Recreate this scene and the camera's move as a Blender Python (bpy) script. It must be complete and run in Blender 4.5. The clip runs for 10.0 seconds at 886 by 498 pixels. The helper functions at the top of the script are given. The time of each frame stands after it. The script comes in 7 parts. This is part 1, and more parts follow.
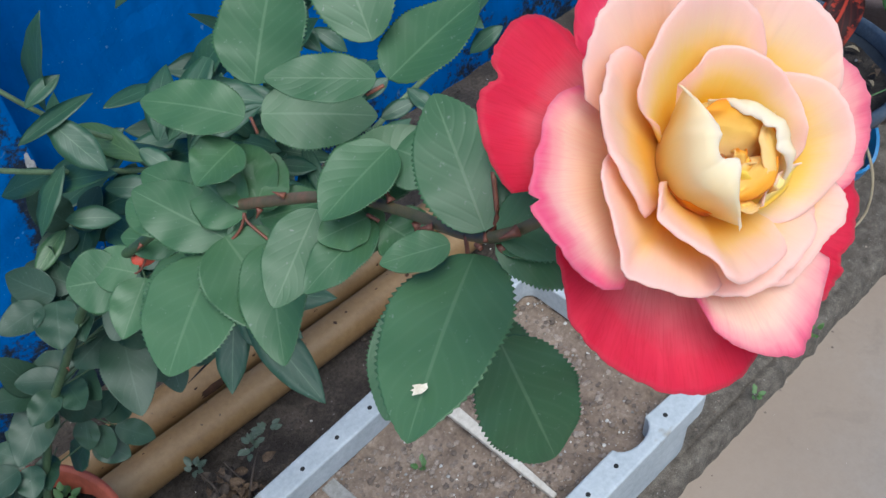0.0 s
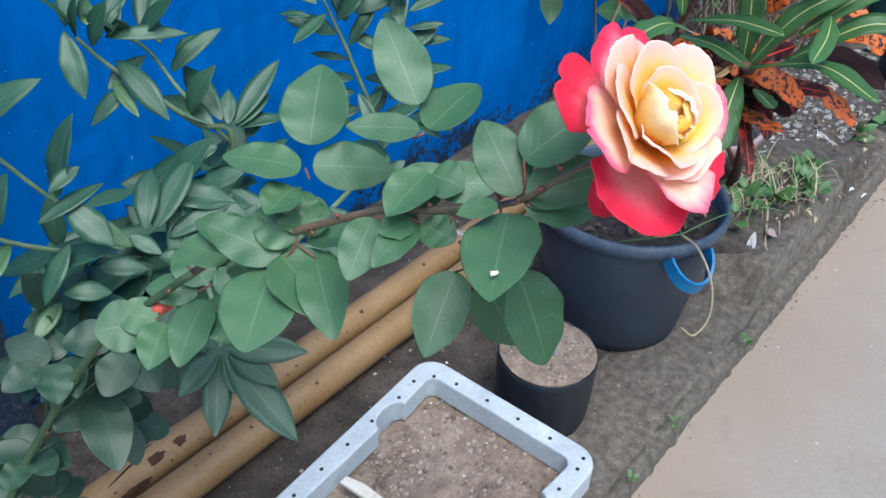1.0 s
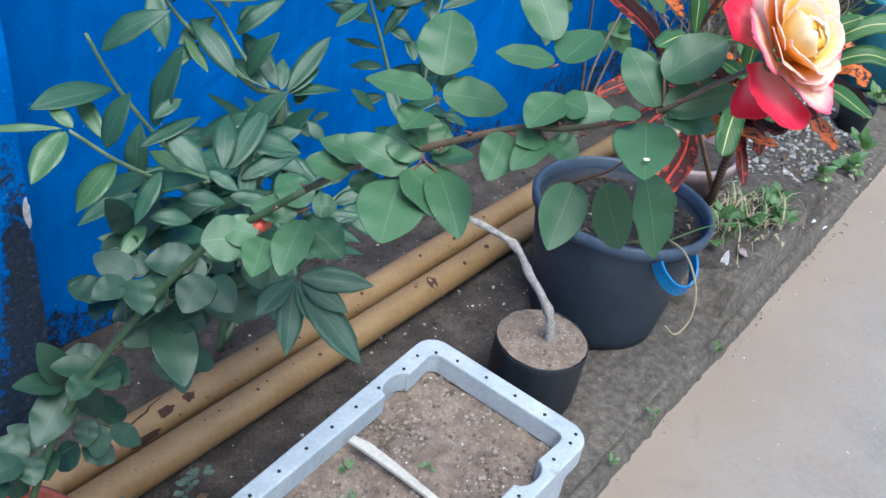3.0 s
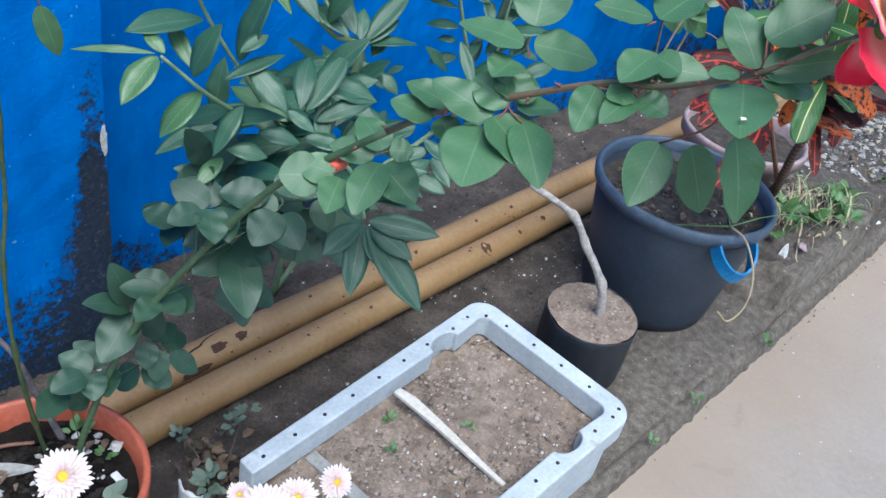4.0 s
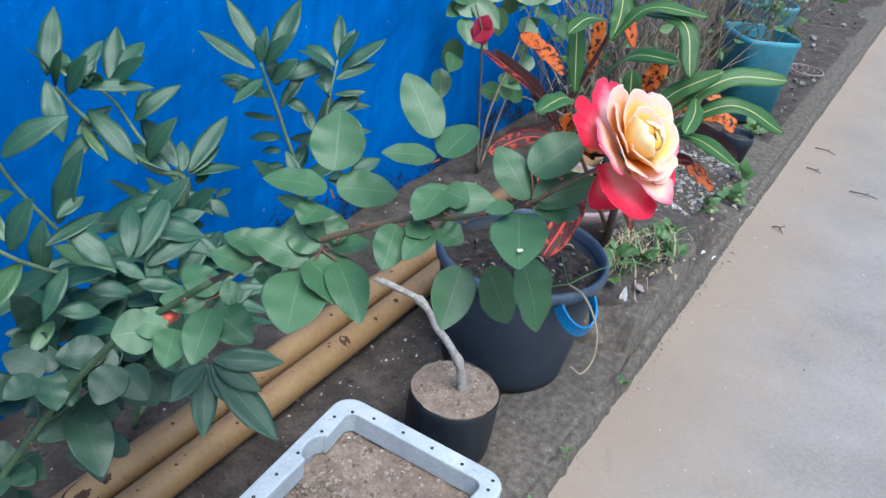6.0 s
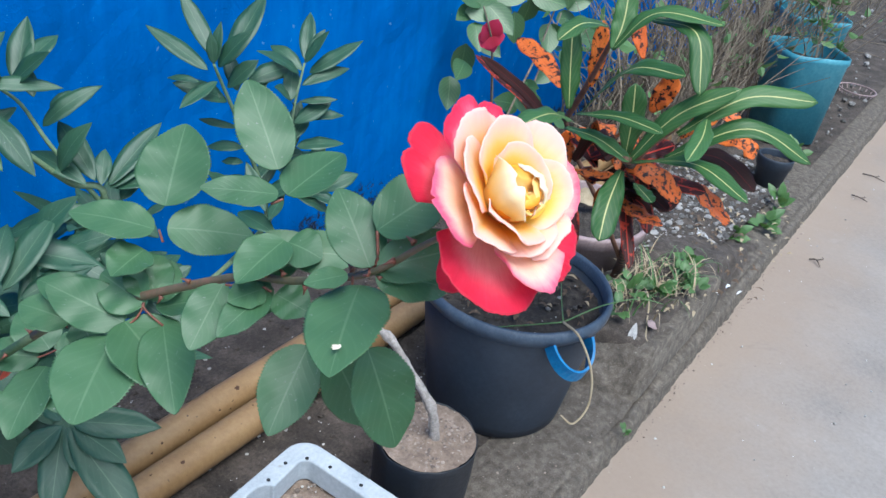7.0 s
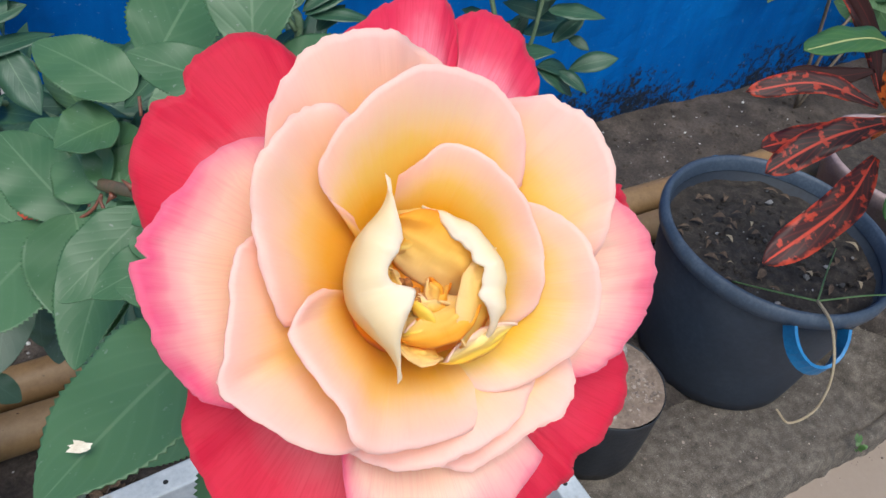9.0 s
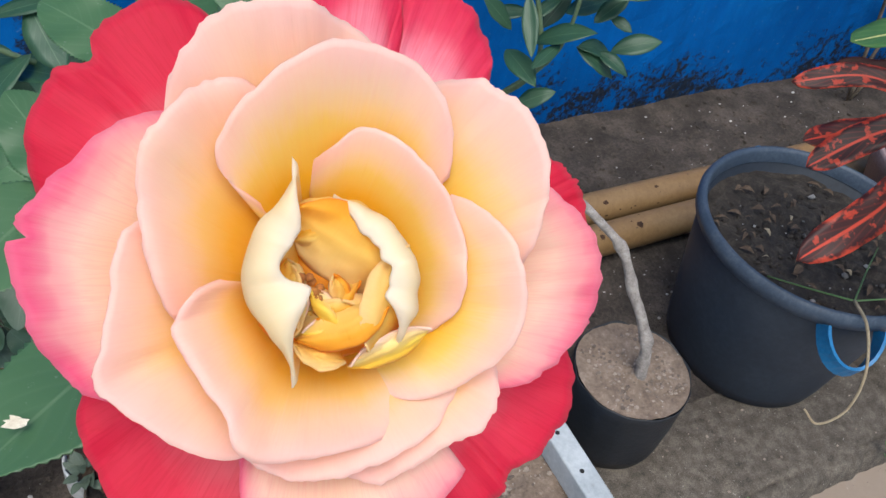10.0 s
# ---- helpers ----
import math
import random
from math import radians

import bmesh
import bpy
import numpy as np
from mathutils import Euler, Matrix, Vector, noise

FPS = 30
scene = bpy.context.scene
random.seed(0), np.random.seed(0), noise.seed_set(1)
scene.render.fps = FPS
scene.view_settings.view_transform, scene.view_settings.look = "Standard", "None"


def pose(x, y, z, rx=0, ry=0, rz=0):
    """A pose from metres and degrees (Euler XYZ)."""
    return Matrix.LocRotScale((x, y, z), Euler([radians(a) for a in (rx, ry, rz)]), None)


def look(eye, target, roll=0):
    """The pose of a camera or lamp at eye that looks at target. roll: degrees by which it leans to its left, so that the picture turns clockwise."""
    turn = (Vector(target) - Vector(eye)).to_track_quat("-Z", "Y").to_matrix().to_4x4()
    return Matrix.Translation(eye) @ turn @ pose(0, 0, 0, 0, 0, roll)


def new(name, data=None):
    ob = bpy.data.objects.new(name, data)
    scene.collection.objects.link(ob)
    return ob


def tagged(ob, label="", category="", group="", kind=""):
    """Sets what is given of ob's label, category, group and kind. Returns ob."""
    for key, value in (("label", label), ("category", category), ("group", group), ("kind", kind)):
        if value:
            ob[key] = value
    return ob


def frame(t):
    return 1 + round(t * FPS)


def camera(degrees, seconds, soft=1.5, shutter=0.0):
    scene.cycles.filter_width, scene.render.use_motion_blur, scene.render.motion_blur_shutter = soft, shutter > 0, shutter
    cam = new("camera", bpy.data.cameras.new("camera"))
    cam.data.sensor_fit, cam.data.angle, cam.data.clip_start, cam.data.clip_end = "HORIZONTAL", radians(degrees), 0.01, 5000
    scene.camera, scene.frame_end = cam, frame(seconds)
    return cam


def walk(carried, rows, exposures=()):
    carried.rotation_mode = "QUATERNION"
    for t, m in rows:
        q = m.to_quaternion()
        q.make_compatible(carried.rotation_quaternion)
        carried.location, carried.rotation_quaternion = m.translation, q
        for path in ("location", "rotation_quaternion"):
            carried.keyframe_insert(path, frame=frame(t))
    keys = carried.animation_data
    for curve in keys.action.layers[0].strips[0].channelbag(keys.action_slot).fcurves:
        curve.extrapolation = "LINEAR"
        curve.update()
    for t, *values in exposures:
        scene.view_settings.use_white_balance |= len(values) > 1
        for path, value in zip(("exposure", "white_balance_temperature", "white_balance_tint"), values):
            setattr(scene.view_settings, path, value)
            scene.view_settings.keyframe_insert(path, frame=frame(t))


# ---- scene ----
cam = camera(53.5, 10.0)
PATH = [
    (0, (0.123, 0.226, 1.171), (0.994, 1.28, -0.288), -5.4),
    (0.5, (0.035, 0.182, 1.196), (1.156, 1.161, -0.141), -1.4),
    (1, (-0.072, 0.158, 1.225), (1.205, 1.137, 0.038), 2.7),
    (1.5, (-0.145, 0.17, 1.242), (1.244, 1.078, 0.126), 5.6),
    (2, (-0.192, 0.165, 1.25), (1.222, 1.06, 0.155), 7.3),
    (2.5, (-0.22, 0.174, 1.216), (1.184, 1.071, 0.11), 7.7),
    (3, (-0.249, 0.174, 1.199), (1.144, 1.078, 0.083), 9.7),
    (3.2, (-0.261, 0.177, 1.196), (1.117, 1.092, 0.072), 10.9),
    (4.3, (-0.29, 0.178, 1.18), (1.005, 1.127, -0.012), 13.3),
    (4.5, (-0.3, 0.176, 1.182), (0.996, 1.118, -0.015), 13.3),
    (5, (-0.297, 0.166, 1.201), (1.009, 1.094, 0.004), 13.2),
    (5.5, (-0.281, 0.162, 1.23), (1.119, 1.018, 0.086), 8.9),
    (6, (-0.268, 0.155, 1.258), (1.271, 0.935, 0.245), 8.9),
    (6.2, (-0.257, 0.152, 1.257), (1.29, 0.926, 0.253), 8.9),
    (7.3, (0.035, 0.146, 1.196), (1.442, 1.126, 0.165), 9.4),
    (7.5, (0.071, 0.158, 1.188), (1.397, 1.222, 0.135), 9.1),
    (8, (0.135, 0.211, 1.156), (1.323, 1.284, -0.042), 10.2),
    (8.5, (0.173, 0.223, 1.148), (1.195, 1.323, -0.173), 11.9),
    (9, (0.19, 0.216, 1.147), (1.127, 1.347, -0.21), 13.0),
    (9.5, (0.202, 0.216, 1.144), (1.088, 1.351, -0.244), 13.9),
    (10, (0.211, 0.216, 1.144), (1.056, 1.355, -0.266), 13.8),
]
EXPOSURES = [(0.0, 0.22, 5750, 2.0), (0.5, 0.40, 5700, 2.0), (1.0, 0.66, 5650, 2.0), (2.0, 0.72, 5550, 2.0), (3.2, 0.75, 5550, 2.0), (4.3, 0.81, 5550, 2.0), (5.1, 0.82, 5550, 2.0), (6.0, 0.71, 5550, 2.0), (7.4, 0.70, 5650, 2.0), (8.0, 0.54, 5750, 2.0), (8.5, 0.41, 5900, 3.0), (9.0, 0.29, 6100, 5.0), (10.0, 0.25, 6200, 5.0)]
walk(cam, [(t, look(eye, target, roll)) for t, eye, target, roll in PATH], EXPOSURES)

# ---- world and sun: bright overcast sky, open on the pavement side ----
world = bpy.data.worlds.new("sky")
scene.world = world
world.use_nodes = True
wn = world.node_tree
wn.nodes.clear()
sky = wn.nodes.new("ShaderNodeTexSky")
sky.sky_type = "NISHITA"
sky.sun_disc = False
SUN_EL, SUN_AZ = 66.0, 214.0      # elevation; azimuth of the sun, degrees from +y towards +x
sky.sun_elevation, sky.sun_rotation = radians(SUN_EL), radians(SUN_AZ)
sky.dust_density, sky.ozone_density = 3.0, 0.6
bg = wn.nodes.new("ShaderNodeBackground")
bg.inputs["Strength"].default_value = 0.15
wo = wn.nodes.new("ShaderNodeOutputWorld")
wn.links.new(sky.outputs[0], bg.inputs[0])
wn.links.new(bg.outputs[0], wo.inputs[0])
sun = new("sun", bpy.data.lights.new("sun", "SUN"))
sun.data.energy, sun.data.angle, sun.data.color = 2.1, radians(40), (1.0, 0.95, 0.88)
sdir = Vector((math.sin(radians(SUN_AZ)) * math.cos(radians(SUN_EL)), math.cos(radians(SUN_AZ)) * math.cos(radians(SUN_EL)), math.sin(radians(SUN_EL))))
sun.matrix_world = look(sdir * 10, (0, 0, 0))


# ---- materials ----
def mat_new(name):
    m = bpy.data.materials.new(name)
    m.use_nodes = True
    nt = m.node_tree
    return m, nt, nt.nodes["Principled BSDF"]


def nd(nt, kind, **kw):
    n = nt.nodes.new(kind)
    for k, v in kw.items():
        n.inputs[k].default_value = v
    return n


def ramp(nt, fac, stops):
    r = nt.nodes.new("ShaderNodeValToRGB")
    while len(r.color_ramp.elements) < len(stops):
        r.color_ramp.elements.new(0.5)
    for e, (p, c) in zip(r.color_ramp.elements, stops):
        e.position, e.color = p, (*c, 1.0)
    nt.links.new(fac, r.inputs[0])
    return r.outputs[0]


def mixc(nt, fac, a, b, mode="MIX"):
    m = nt.nodes.new("ShaderNodeMix")
    m.data_type, m.blend_type = "RGBA", mode
    for sock, v in ((m.inputs[0], fac), (m.inputs[6], a), (m.inputs[7], b)):
        if isinstance(v, (int, float)):
            sock.default_value = v
        elif isinstance(v, tuple):
            sock.default_value = (*v, 1.0)
        else:
            nt.links.new(v, sock)
    return m.outputs[2]


def math_n(nt, op, a, b=0.0, clamp=False):
    m = nt.nodes.new("ShaderNodeMath")
    m.operation, m.use_clamp = op, clamp
    for sock, v in ((m.inputs[0], a), (m.inputs[1], b)):
        if isinstance(v, (int, float)):
            sock.default_value = v
        else:
            nt.links.new(v, sock)
    return m.outputs[0]


def noise_n(nt, vec, scale, detail=6.0, rough=0.55, dist=0.0):
    n = nd(nt, "ShaderNodeTexNoise", Scale=scale, Detail=detail, Roughness=rough, Distortion=dist)
    nt.links.new(vec, n.inputs["Vector"])
    return n.outputs[0]


def bump_n(nt, bs, height, strength, distance):
    b = nd(nt, "ShaderNodeBump", Strength=strength, Distance=distance)
    nt.links.new(height, b.inputs["Height"])
    nt.links.new(b.outputs[0], bs.inputs["Normal"])


def mottled(name, stops, scale, rough=0.8, bump=0.4, dist=0.002, fine=8.0, speck=None, metal=0.0, spec=0.5, island=0.0):
    """A surface of ramped colours over coarse and fine noise, with relief; speck: (colour, scale, threshold)."""
    m, nt, bs = mat_new(name)
    co = nt.nodes.new("ShaderNodeTexCoord").outputs["Object"]
    a = noise_n(nt, co, scale, 5.0, 0.6)
    b = noise_n(nt, co, scale * fine, 4.0, 0.65)
    f = math_n(nt, "ADD", math_n(nt, "MULTIPLY", a, 0.6), math_n(nt, "MULTIPLY", b, 0.4))
    f2 = math_n(nt, "MULTIPLY", math_n(nt, "SUBTRACT", f, 0.3), 2.4, True)
    if island:
        ri = nt.nodes.new("ShaderNodeNewGeometry").outputs["Random Per Island"]
        f2 = math_n(nt, "ADD", f2, math_n(nt, "MULTIPLY", math_n(nt, "SUBTRACT", ri, 0.5), island), True)
    col = ramp(nt, f2, stops)
    if speck:
        s = noise_n(nt, co, speck[1], 2.0, 0.5)
        col = mixc(nt, math_n(nt, "MULTIPLY", math_n(nt, "SUBTRACT", s, speck[2]), 14.0, True), col, speck[0])
    nt.links.new(col, bs.inputs["Base Color"])
    bs.inputs["Roughness"].default_value = rough
    bs.inputs["Metallic"].default_value = metal
    bs.inputs["Specular IOR Level"].default_value = spec
    bump_n(nt, bs, f, bump, dist)
    return m


def leaf_mat(name, dark, light, rib, rough=0.42, vein=0.3, trans=0.18, rib_w=0.045, rib_f=0.55, blotch=None, spec=0.6, dusty=0.35, margin=None):
    """A leaf: mottled blade, pale midrib and side veins along its own length, some light through it."""
    m, nt, bs = mat_new(name)
    tc = nt.nodes.new("ShaderNodeTexCoord")
    oi = nt.nodes.new("ShaderNodeObjectInfo")
    sp = nt.nodes.new("ShaderNodeSeparateXYZ")
    nt.links.new(tc.outputs["UV"], sp.inputs[0])
    u = math_n(nt, "ABSOLUTE", sp.outputs[0])
    w = nd(nt, "ShaderNodeTexWave", Scale=1.0, Distortion=1.2, Detail=1.0)
    w.wave_type, w.bands_direction = "BANDS", "X"
    cmb = nt.nodes.new("ShaderNodeCombineXYZ")
    nt.links.new(math_n(nt, "SUBTRACT", math_n(nt, "MULTIPLY", sp.outputs[1], 2.6), math_n(nt, "MULTIPLY", u, 0.9)), cmb.inputs[0])
    nt.links.new(cmb.outputs[0], w.inputs["Vector"])
    veins = math_n(nt, "POWER", w.outputs[1], 6.0)
    n1 = noise_n(nt, tc.outputs["Object"], 45.0, 4.0, 0.6)
    n2 = noise_n(nt, tc.outputs["Object"], 400.0, 3.0, 0.6)
    base = mixc(nt, math_n(nt, "ADD", math_n(nt, "MULTIPLY", n1, 0.55), math_n(nt, "MULTIPLY", oi.outputs["Random"], 0.62), True), dark, light)
    base = mixc(nt, math_n(nt, "MULTIPLY", veins, vein), base, rib)
    ribf = math_n(nt, "MULTIPLY", math_n(nt, "SUBTRACT", rib_w, u), 1.8 / rib_w, True)
    base = mixc(nt, math_n(nt, "MULTIPLY", ribf, rib_f), base, rib)
    if blotch:
        spot = noise_n(nt, tc.outputs["Object"], blotch[1], 3.0, 0.6)
        base = mixc(nt, math_n(nt, "MULTIPLY", math_n(nt, "SUBTRACT", spot, blotch[2]), 16.0, True), base, blotch[0])
    if margin:
        jag = math_n(nt, "ADD", u, math_n(nt, "MULTIPLY", math_n(nt, "SUBTRACT", n1, 0.5), 1.6))
        base = mixc(nt, math_n(nt, "MULTIPLY", math_n(nt, "SUBTRACT", jag, 0.86), 5.0, True), base, margin)
    dust = math_n(nt, "MULTIPLY", math_n(nt, "SUBTRACT", n2, 0.66), 10.0, True)
    base = mixc(nt, math_n(nt, "MULTIPLY", dust, dusty), base, (0.35, 0.38, 0.33))
    nt.links.new(base, bs.inputs["Base Color"])
    bs.inputs["Roughness"].default_value = rough
    bs.inputs["Specular IOR Level"].default_value = spec
    h = math_n(nt, "ADD", math_n(nt, "MULTIPLY", veins, -0.6), math_n(nt, "MULTIPLY", n1, 0.5))
    bump_n(nt, bs, h, 0.09, 0.0010)
    tr = nt.nodes.new("ShaderNodeBsdfTranslucent")
    nt.links.new(mixc(nt, 0.4, base, (0.25, 0.4, 0.05)), tr.inputs[0])
    mx = nt.nodes.new("ShaderNodeMixShader")
    mx.inputs[0].default_value = trans
    nt.links.new(bs.outputs[0], mx.inputs[1])
    nt.links.new(tr.outputs[0], mx.inputs[2])
    nt.links.new(mx.outputs[0], nt.nodes["Material Output"].inputs[0])
    return m


def petal_mat(name, stops, edge, edge_f=0.0, trans=0.55, dark=0.16, pale=0.55):
    """A petal: colours from its base (0) to its rim (1), a tinted edge, faint veins along it."""
    m, nt, bs = mat_new(name)
    tc = nt.nodes.new("ShaderNodeTexCoord")
    sp = nt.nodes.new("ShaderNodeSeparateXYZ")
    nt.links.new(tc.outputs["UV"], sp.inputs[0])
    mp = nd(nt, "ShaderNodeMapping", Scale=(22.0, 1.2, 1.0))
    nt.links.new(tc.outputs["UV"], mp.inputs[0])
    vein = noise_n(nt, mp.outputs[0], 1.6, 3.0, 0.6, 0.4)
    soft = noise_n(nt, tc.outputs["Object"], 60.0, 3.0, 0.5)
    s = math_n(nt, "ADD", sp.outputs[1], math_n(nt, "MULTIPLY", math_n(nt, "SUBTRACT", soft, 0.5), 0.35))
    s = math_n(nt, "ADD", s, math_n(nt, "MULTIPLY", math_n(nt, "SUBTRACT", vein, 0.5), 0.05), True)
    col = ramp(nt, s, stops)
    ef = math_n(nt, "MULTIPLY", math_n(nt, "SUBTRACT", math_n(nt, "ADD", sp.outputs[1], math_n(nt, "MULTIPLY", math_n(nt, "SUBTRACT", soft, 0.5), 0.25)), 0.80), 6.0, True)
    col = mixc(nt, math_n(nt, "MULTIPLY", ef, edge_f), col, edge)
    col = mixc(nt, math_n(nt, "MULTIPLY", math_n(nt, "SUBTRACT", vein, 0.56), 0.55, True), col, mixc(nt, 0.5, col, edge))
    mp2 = nd(nt, "ShaderNodeMapping", Scale=(34.0, 2.6, 1.0))
    nt.links.new(tc.outputs["UV"], mp2.inputs[0])
    thread = math_n(nt, "ABSOLUTE", math_n(nt, "SUBTRACT", noise_n(nt, mp2.outputs[0], 1.0, 2.0, 0.5, 0.8), 0.5))
    thread = math_n(nt, "SUBTRACT", 1.0, math_n(nt, "MULTIPLY", thread, 16.0), True)
    col = mixc(nt, math_n(nt, "MULTIPLY", thread, dark), col, mixc(nt, 0.45, col, edge, "MULTIPLY"))
    rim = nt.nodes.new("ShaderNodeUVMap")
    rim.uv_map = "Rim"
    rs = nt.nodes.new("ShaderNodeSeparateXYZ")
    nt.links.new(rim.outputs[0], rs.inputs[0])
    col = mixc(nt, math_n(nt, "MULTIPLY", math_n(nt, "MULTIPLY", math_n(nt, "SUBTRACT", rs.outputs[1], 0.965), 28.0, True), pale), col, (0.97, 0.78, 0.70))
    nt.links.new(col, bs.inputs["Base Color"])
    bs.inputs["Roughness"].default_value = 0.55
    bs.inputs["Specular IOR Level"].default_value = 0.25
    bs.inputs["Sheen Weight"].default_value = 0.1
    bump_n(nt, bs, math_n(nt, "ADD", vein, math_n(nt, "MULTIPLY", soft, 0.6)), 0.14, 0.0006)
    tr = nt.nodes.new("ShaderNodeBsdfTranslucent")
    nt.links.new(mixc(nt, 0.15, col, col, "MULTIPLY"), tr.inputs[0])
    mx = nt.nodes.new("ShaderNodeMixShader")
    mx.inputs[0].default_value = trans
    nt.links.new(bs.outputs[0], mx.inputs[1])
    nt.links.new(tr.outputs[0], mx.inputs[2])
    nt.links.new(mx.outputs[0], nt.nodes["Material Output"].inputs[0])
    return m


def wall_mat():
    """Blue limewash with brush streaks and chips, black mould and bare plaster low on the wall."""
    m, nt, bs = mat_new("blue_wall_paint")
    geo = nt.nodes.new("ShaderNodeNewGeometry")
    co = geo.outputs["Position"]
    sp = nt.nodes.new("ShaderNodeSeparateXYZ")
    nt.links.new(co, sp.inputs[0])
    mp = nd(nt, "ShaderNodeMapping", Scale=(1.0, 1.0, 0.22))
    nt.links.new(co, mp.inputs[0])
    streak = noise_n(nt, mp.outputs[0], 26.0, 5.0, 0.6)
    big = noise_n(nt, co, 3.2, 4.0, 0.6)
    fine = noise_n(nt, co, 130.0, 4.0, 0.65)
    f = math_n(nt, "ADD", math_n(nt, "MULTIPLY", streak, 0.55), math_n(nt, "MULTIPLY", big, 0.45))
    blue = ramp(nt, f, [(0.25, (0.002, 0.076, 0.275)), (0.5, (0.003, 0.114, 0.42)), (0.78, (0.006, 0.168, 0.53))])
    chip = math_n(nt, "MULTIPLY", math_n(nt, "SUBTRACT", noise_n(nt, co, 48.0, 3.0, 0.55), 0.70), 30.0, True)
    blue = mixc(nt, math_n(nt, "MULTIPLY", chip, 0.6), blue, (0.16, 0.30, 0.50))
    dots = math_n(nt, "MULTIPLY", math_n(nt, "SUBTRACT", noise_n(nt, co, 170.0, 2.0, 0.5), 0.70), 20.0, True)
    blue = mixc(nt, math_n(nt, "MULTIPLY", dots, 0.55), blue, (0.10, 0.30, 0.55))
    z = sp.outputs[2]
    edge = math_n(nt, "ADD", z, math_n(nt, "MULTIPLY", math_n(nt, "SUBTRACT", noise_n(nt, co, 5.0, 6.0, 0.7), 0.5), 0.75))
    # an old damp stain climbs the corner of the pier
    dx = math_n(nt, "DIVIDE", math_n(nt, "SUBTRACT", sp.outputs[0], 0.276), 0.040)
    climb = math_n(nt, "POWER", 2.718, math_n(nt, "MULTIPLY", math_n(nt, "MULTIPLY", dx, dx), -1.0))
    # the recessed wall beyond the pier is drier
    damp = math_n(nt, "MULTIPLY", math_n(nt, "SUBTRACT", sp.outputs[0], 0.303), 300.0, True)
    climb = math_n(nt, "MULTIPLY", climb, math_n(nt, "SUBTRACT", 1.0, damp))
    edge = math_n(nt, "SUBTRACT", edge, math_n(nt, "MULTIPLY", climb, 0.38))
    edge = math_n(nt, "ADD", edge, math_n(nt, "MULTIPLY", damp, 0.10))
    mould = math_n(nt, "MULTIPLY", math_n(nt, "SUBTRACT", 0.285, edge), 3.2, True)
    spots = noise_n(nt, co, 75.0, 8.0, 0.75)
    mf = math_n(nt, "SUBTRACT", math_n(nt, "MULTIPLY", mould, 1.15), math_n(nt, "MULTIPLY", math_n(nt, "SUBTRACT", spots, 0.30), 2.4))
    mf = math_n(nt, "MULTIPLY", math_n(nt, "MULTIPLY", mf, 3.5, True), 0.93)
    dark = ramp(nt, fine, [(0.3, (0.010, 0.011, 0.010)), (0.6, (0.026, 0.027, 0.022)), (0.75, (0.10, 0.098, 0.088))])
    col = mixc(nt, mf, blue, dark)
    nt.links.new(col, bs.inputs["Base Color"])
    bs.inputs["Roughness"].default_value = 0.72
    bs.inputs["Specular IOR Level"].default_value = 0.135
    h = math_n(nt, "ADD", math_n(nt, "MULTIPLY", fine, 0.5), math_n(nt, "ADD", math_n(nt, "MULTIPLY", streak, 0.6), math_n(nt, "MULTIPLY", mf, -0.8)))
    bump_n(nt, bs, h, 0.5, 0.006)
    return m


def pavement_mat():
    """Worn concrete, browned by dust along the kerb, with scuffs and darker smears."""
    m = mottled("worn_concrete_pavement", [(0.0, (0.175, 0.156, 0.142)), (0.45, (0.246, 0.218, 0.195)), (1.0, (0.318, 0.284, 0.256))], 3.0, 0.85, 0.35, 0.004, 30.0, ((0.12, 0.11, 0.10), 60.0, 0.74))
    nt = m.node_tree
    bs = nt.nodes["Principled BSDF"]
    col = bs.inputs["Base Color"].links[0].from_socket
    co = nt.nodes.new("ShaderNodeNewGeometry").outputs["Position"]
    sp = nt.nodes.new("ShaderNodeSeparateXYZ")
    nt.links.new(co, sp.inputs[0])
    reach = math_n(nt, "ADD", sp.outputs[1], math_n(nt, "MULTIPLY", math_n(nt, "SUBTRACT", noise_n(nt, co, 4.0, 5.0, 0.65), 0.5), 0.55))
    dust = math_n(nt, "MULTIPLY", math_n(nt, "SUBTRACT", reach, 0.06), 2.6, True)
    col = mixc(nt, math_n(nt, "MULTIPLY", dust, 0.72), col, (0.285, 0.212, 0.156))
    smear = math_n(nt, "MULTIPLY", math_n(nt, "SUBTRACT", noise_n(nt, co, 7.0, 6.0, 0.7, 0.6), 0.60), 6.0, True)
    col = mixc(nt, math_n(nt, "MULTIPLY", smear, 0.30), col, (0.10, 0.088, 0.078))
    pale = math_n(nt, "MULTIPLY", math_n(nt, "SUBTRACT", noise_n(nt, co, 5.0, 6.0, 0.7, 0.3), 0.62), 7.0, True)
    col = mixc(nt, math_n(nt, "MULTIPLY", pale, 0.22), col, (0.40, 0.38, 0.36))
    nt.links.new(col, bs.inputs["Base Color"])
    return m


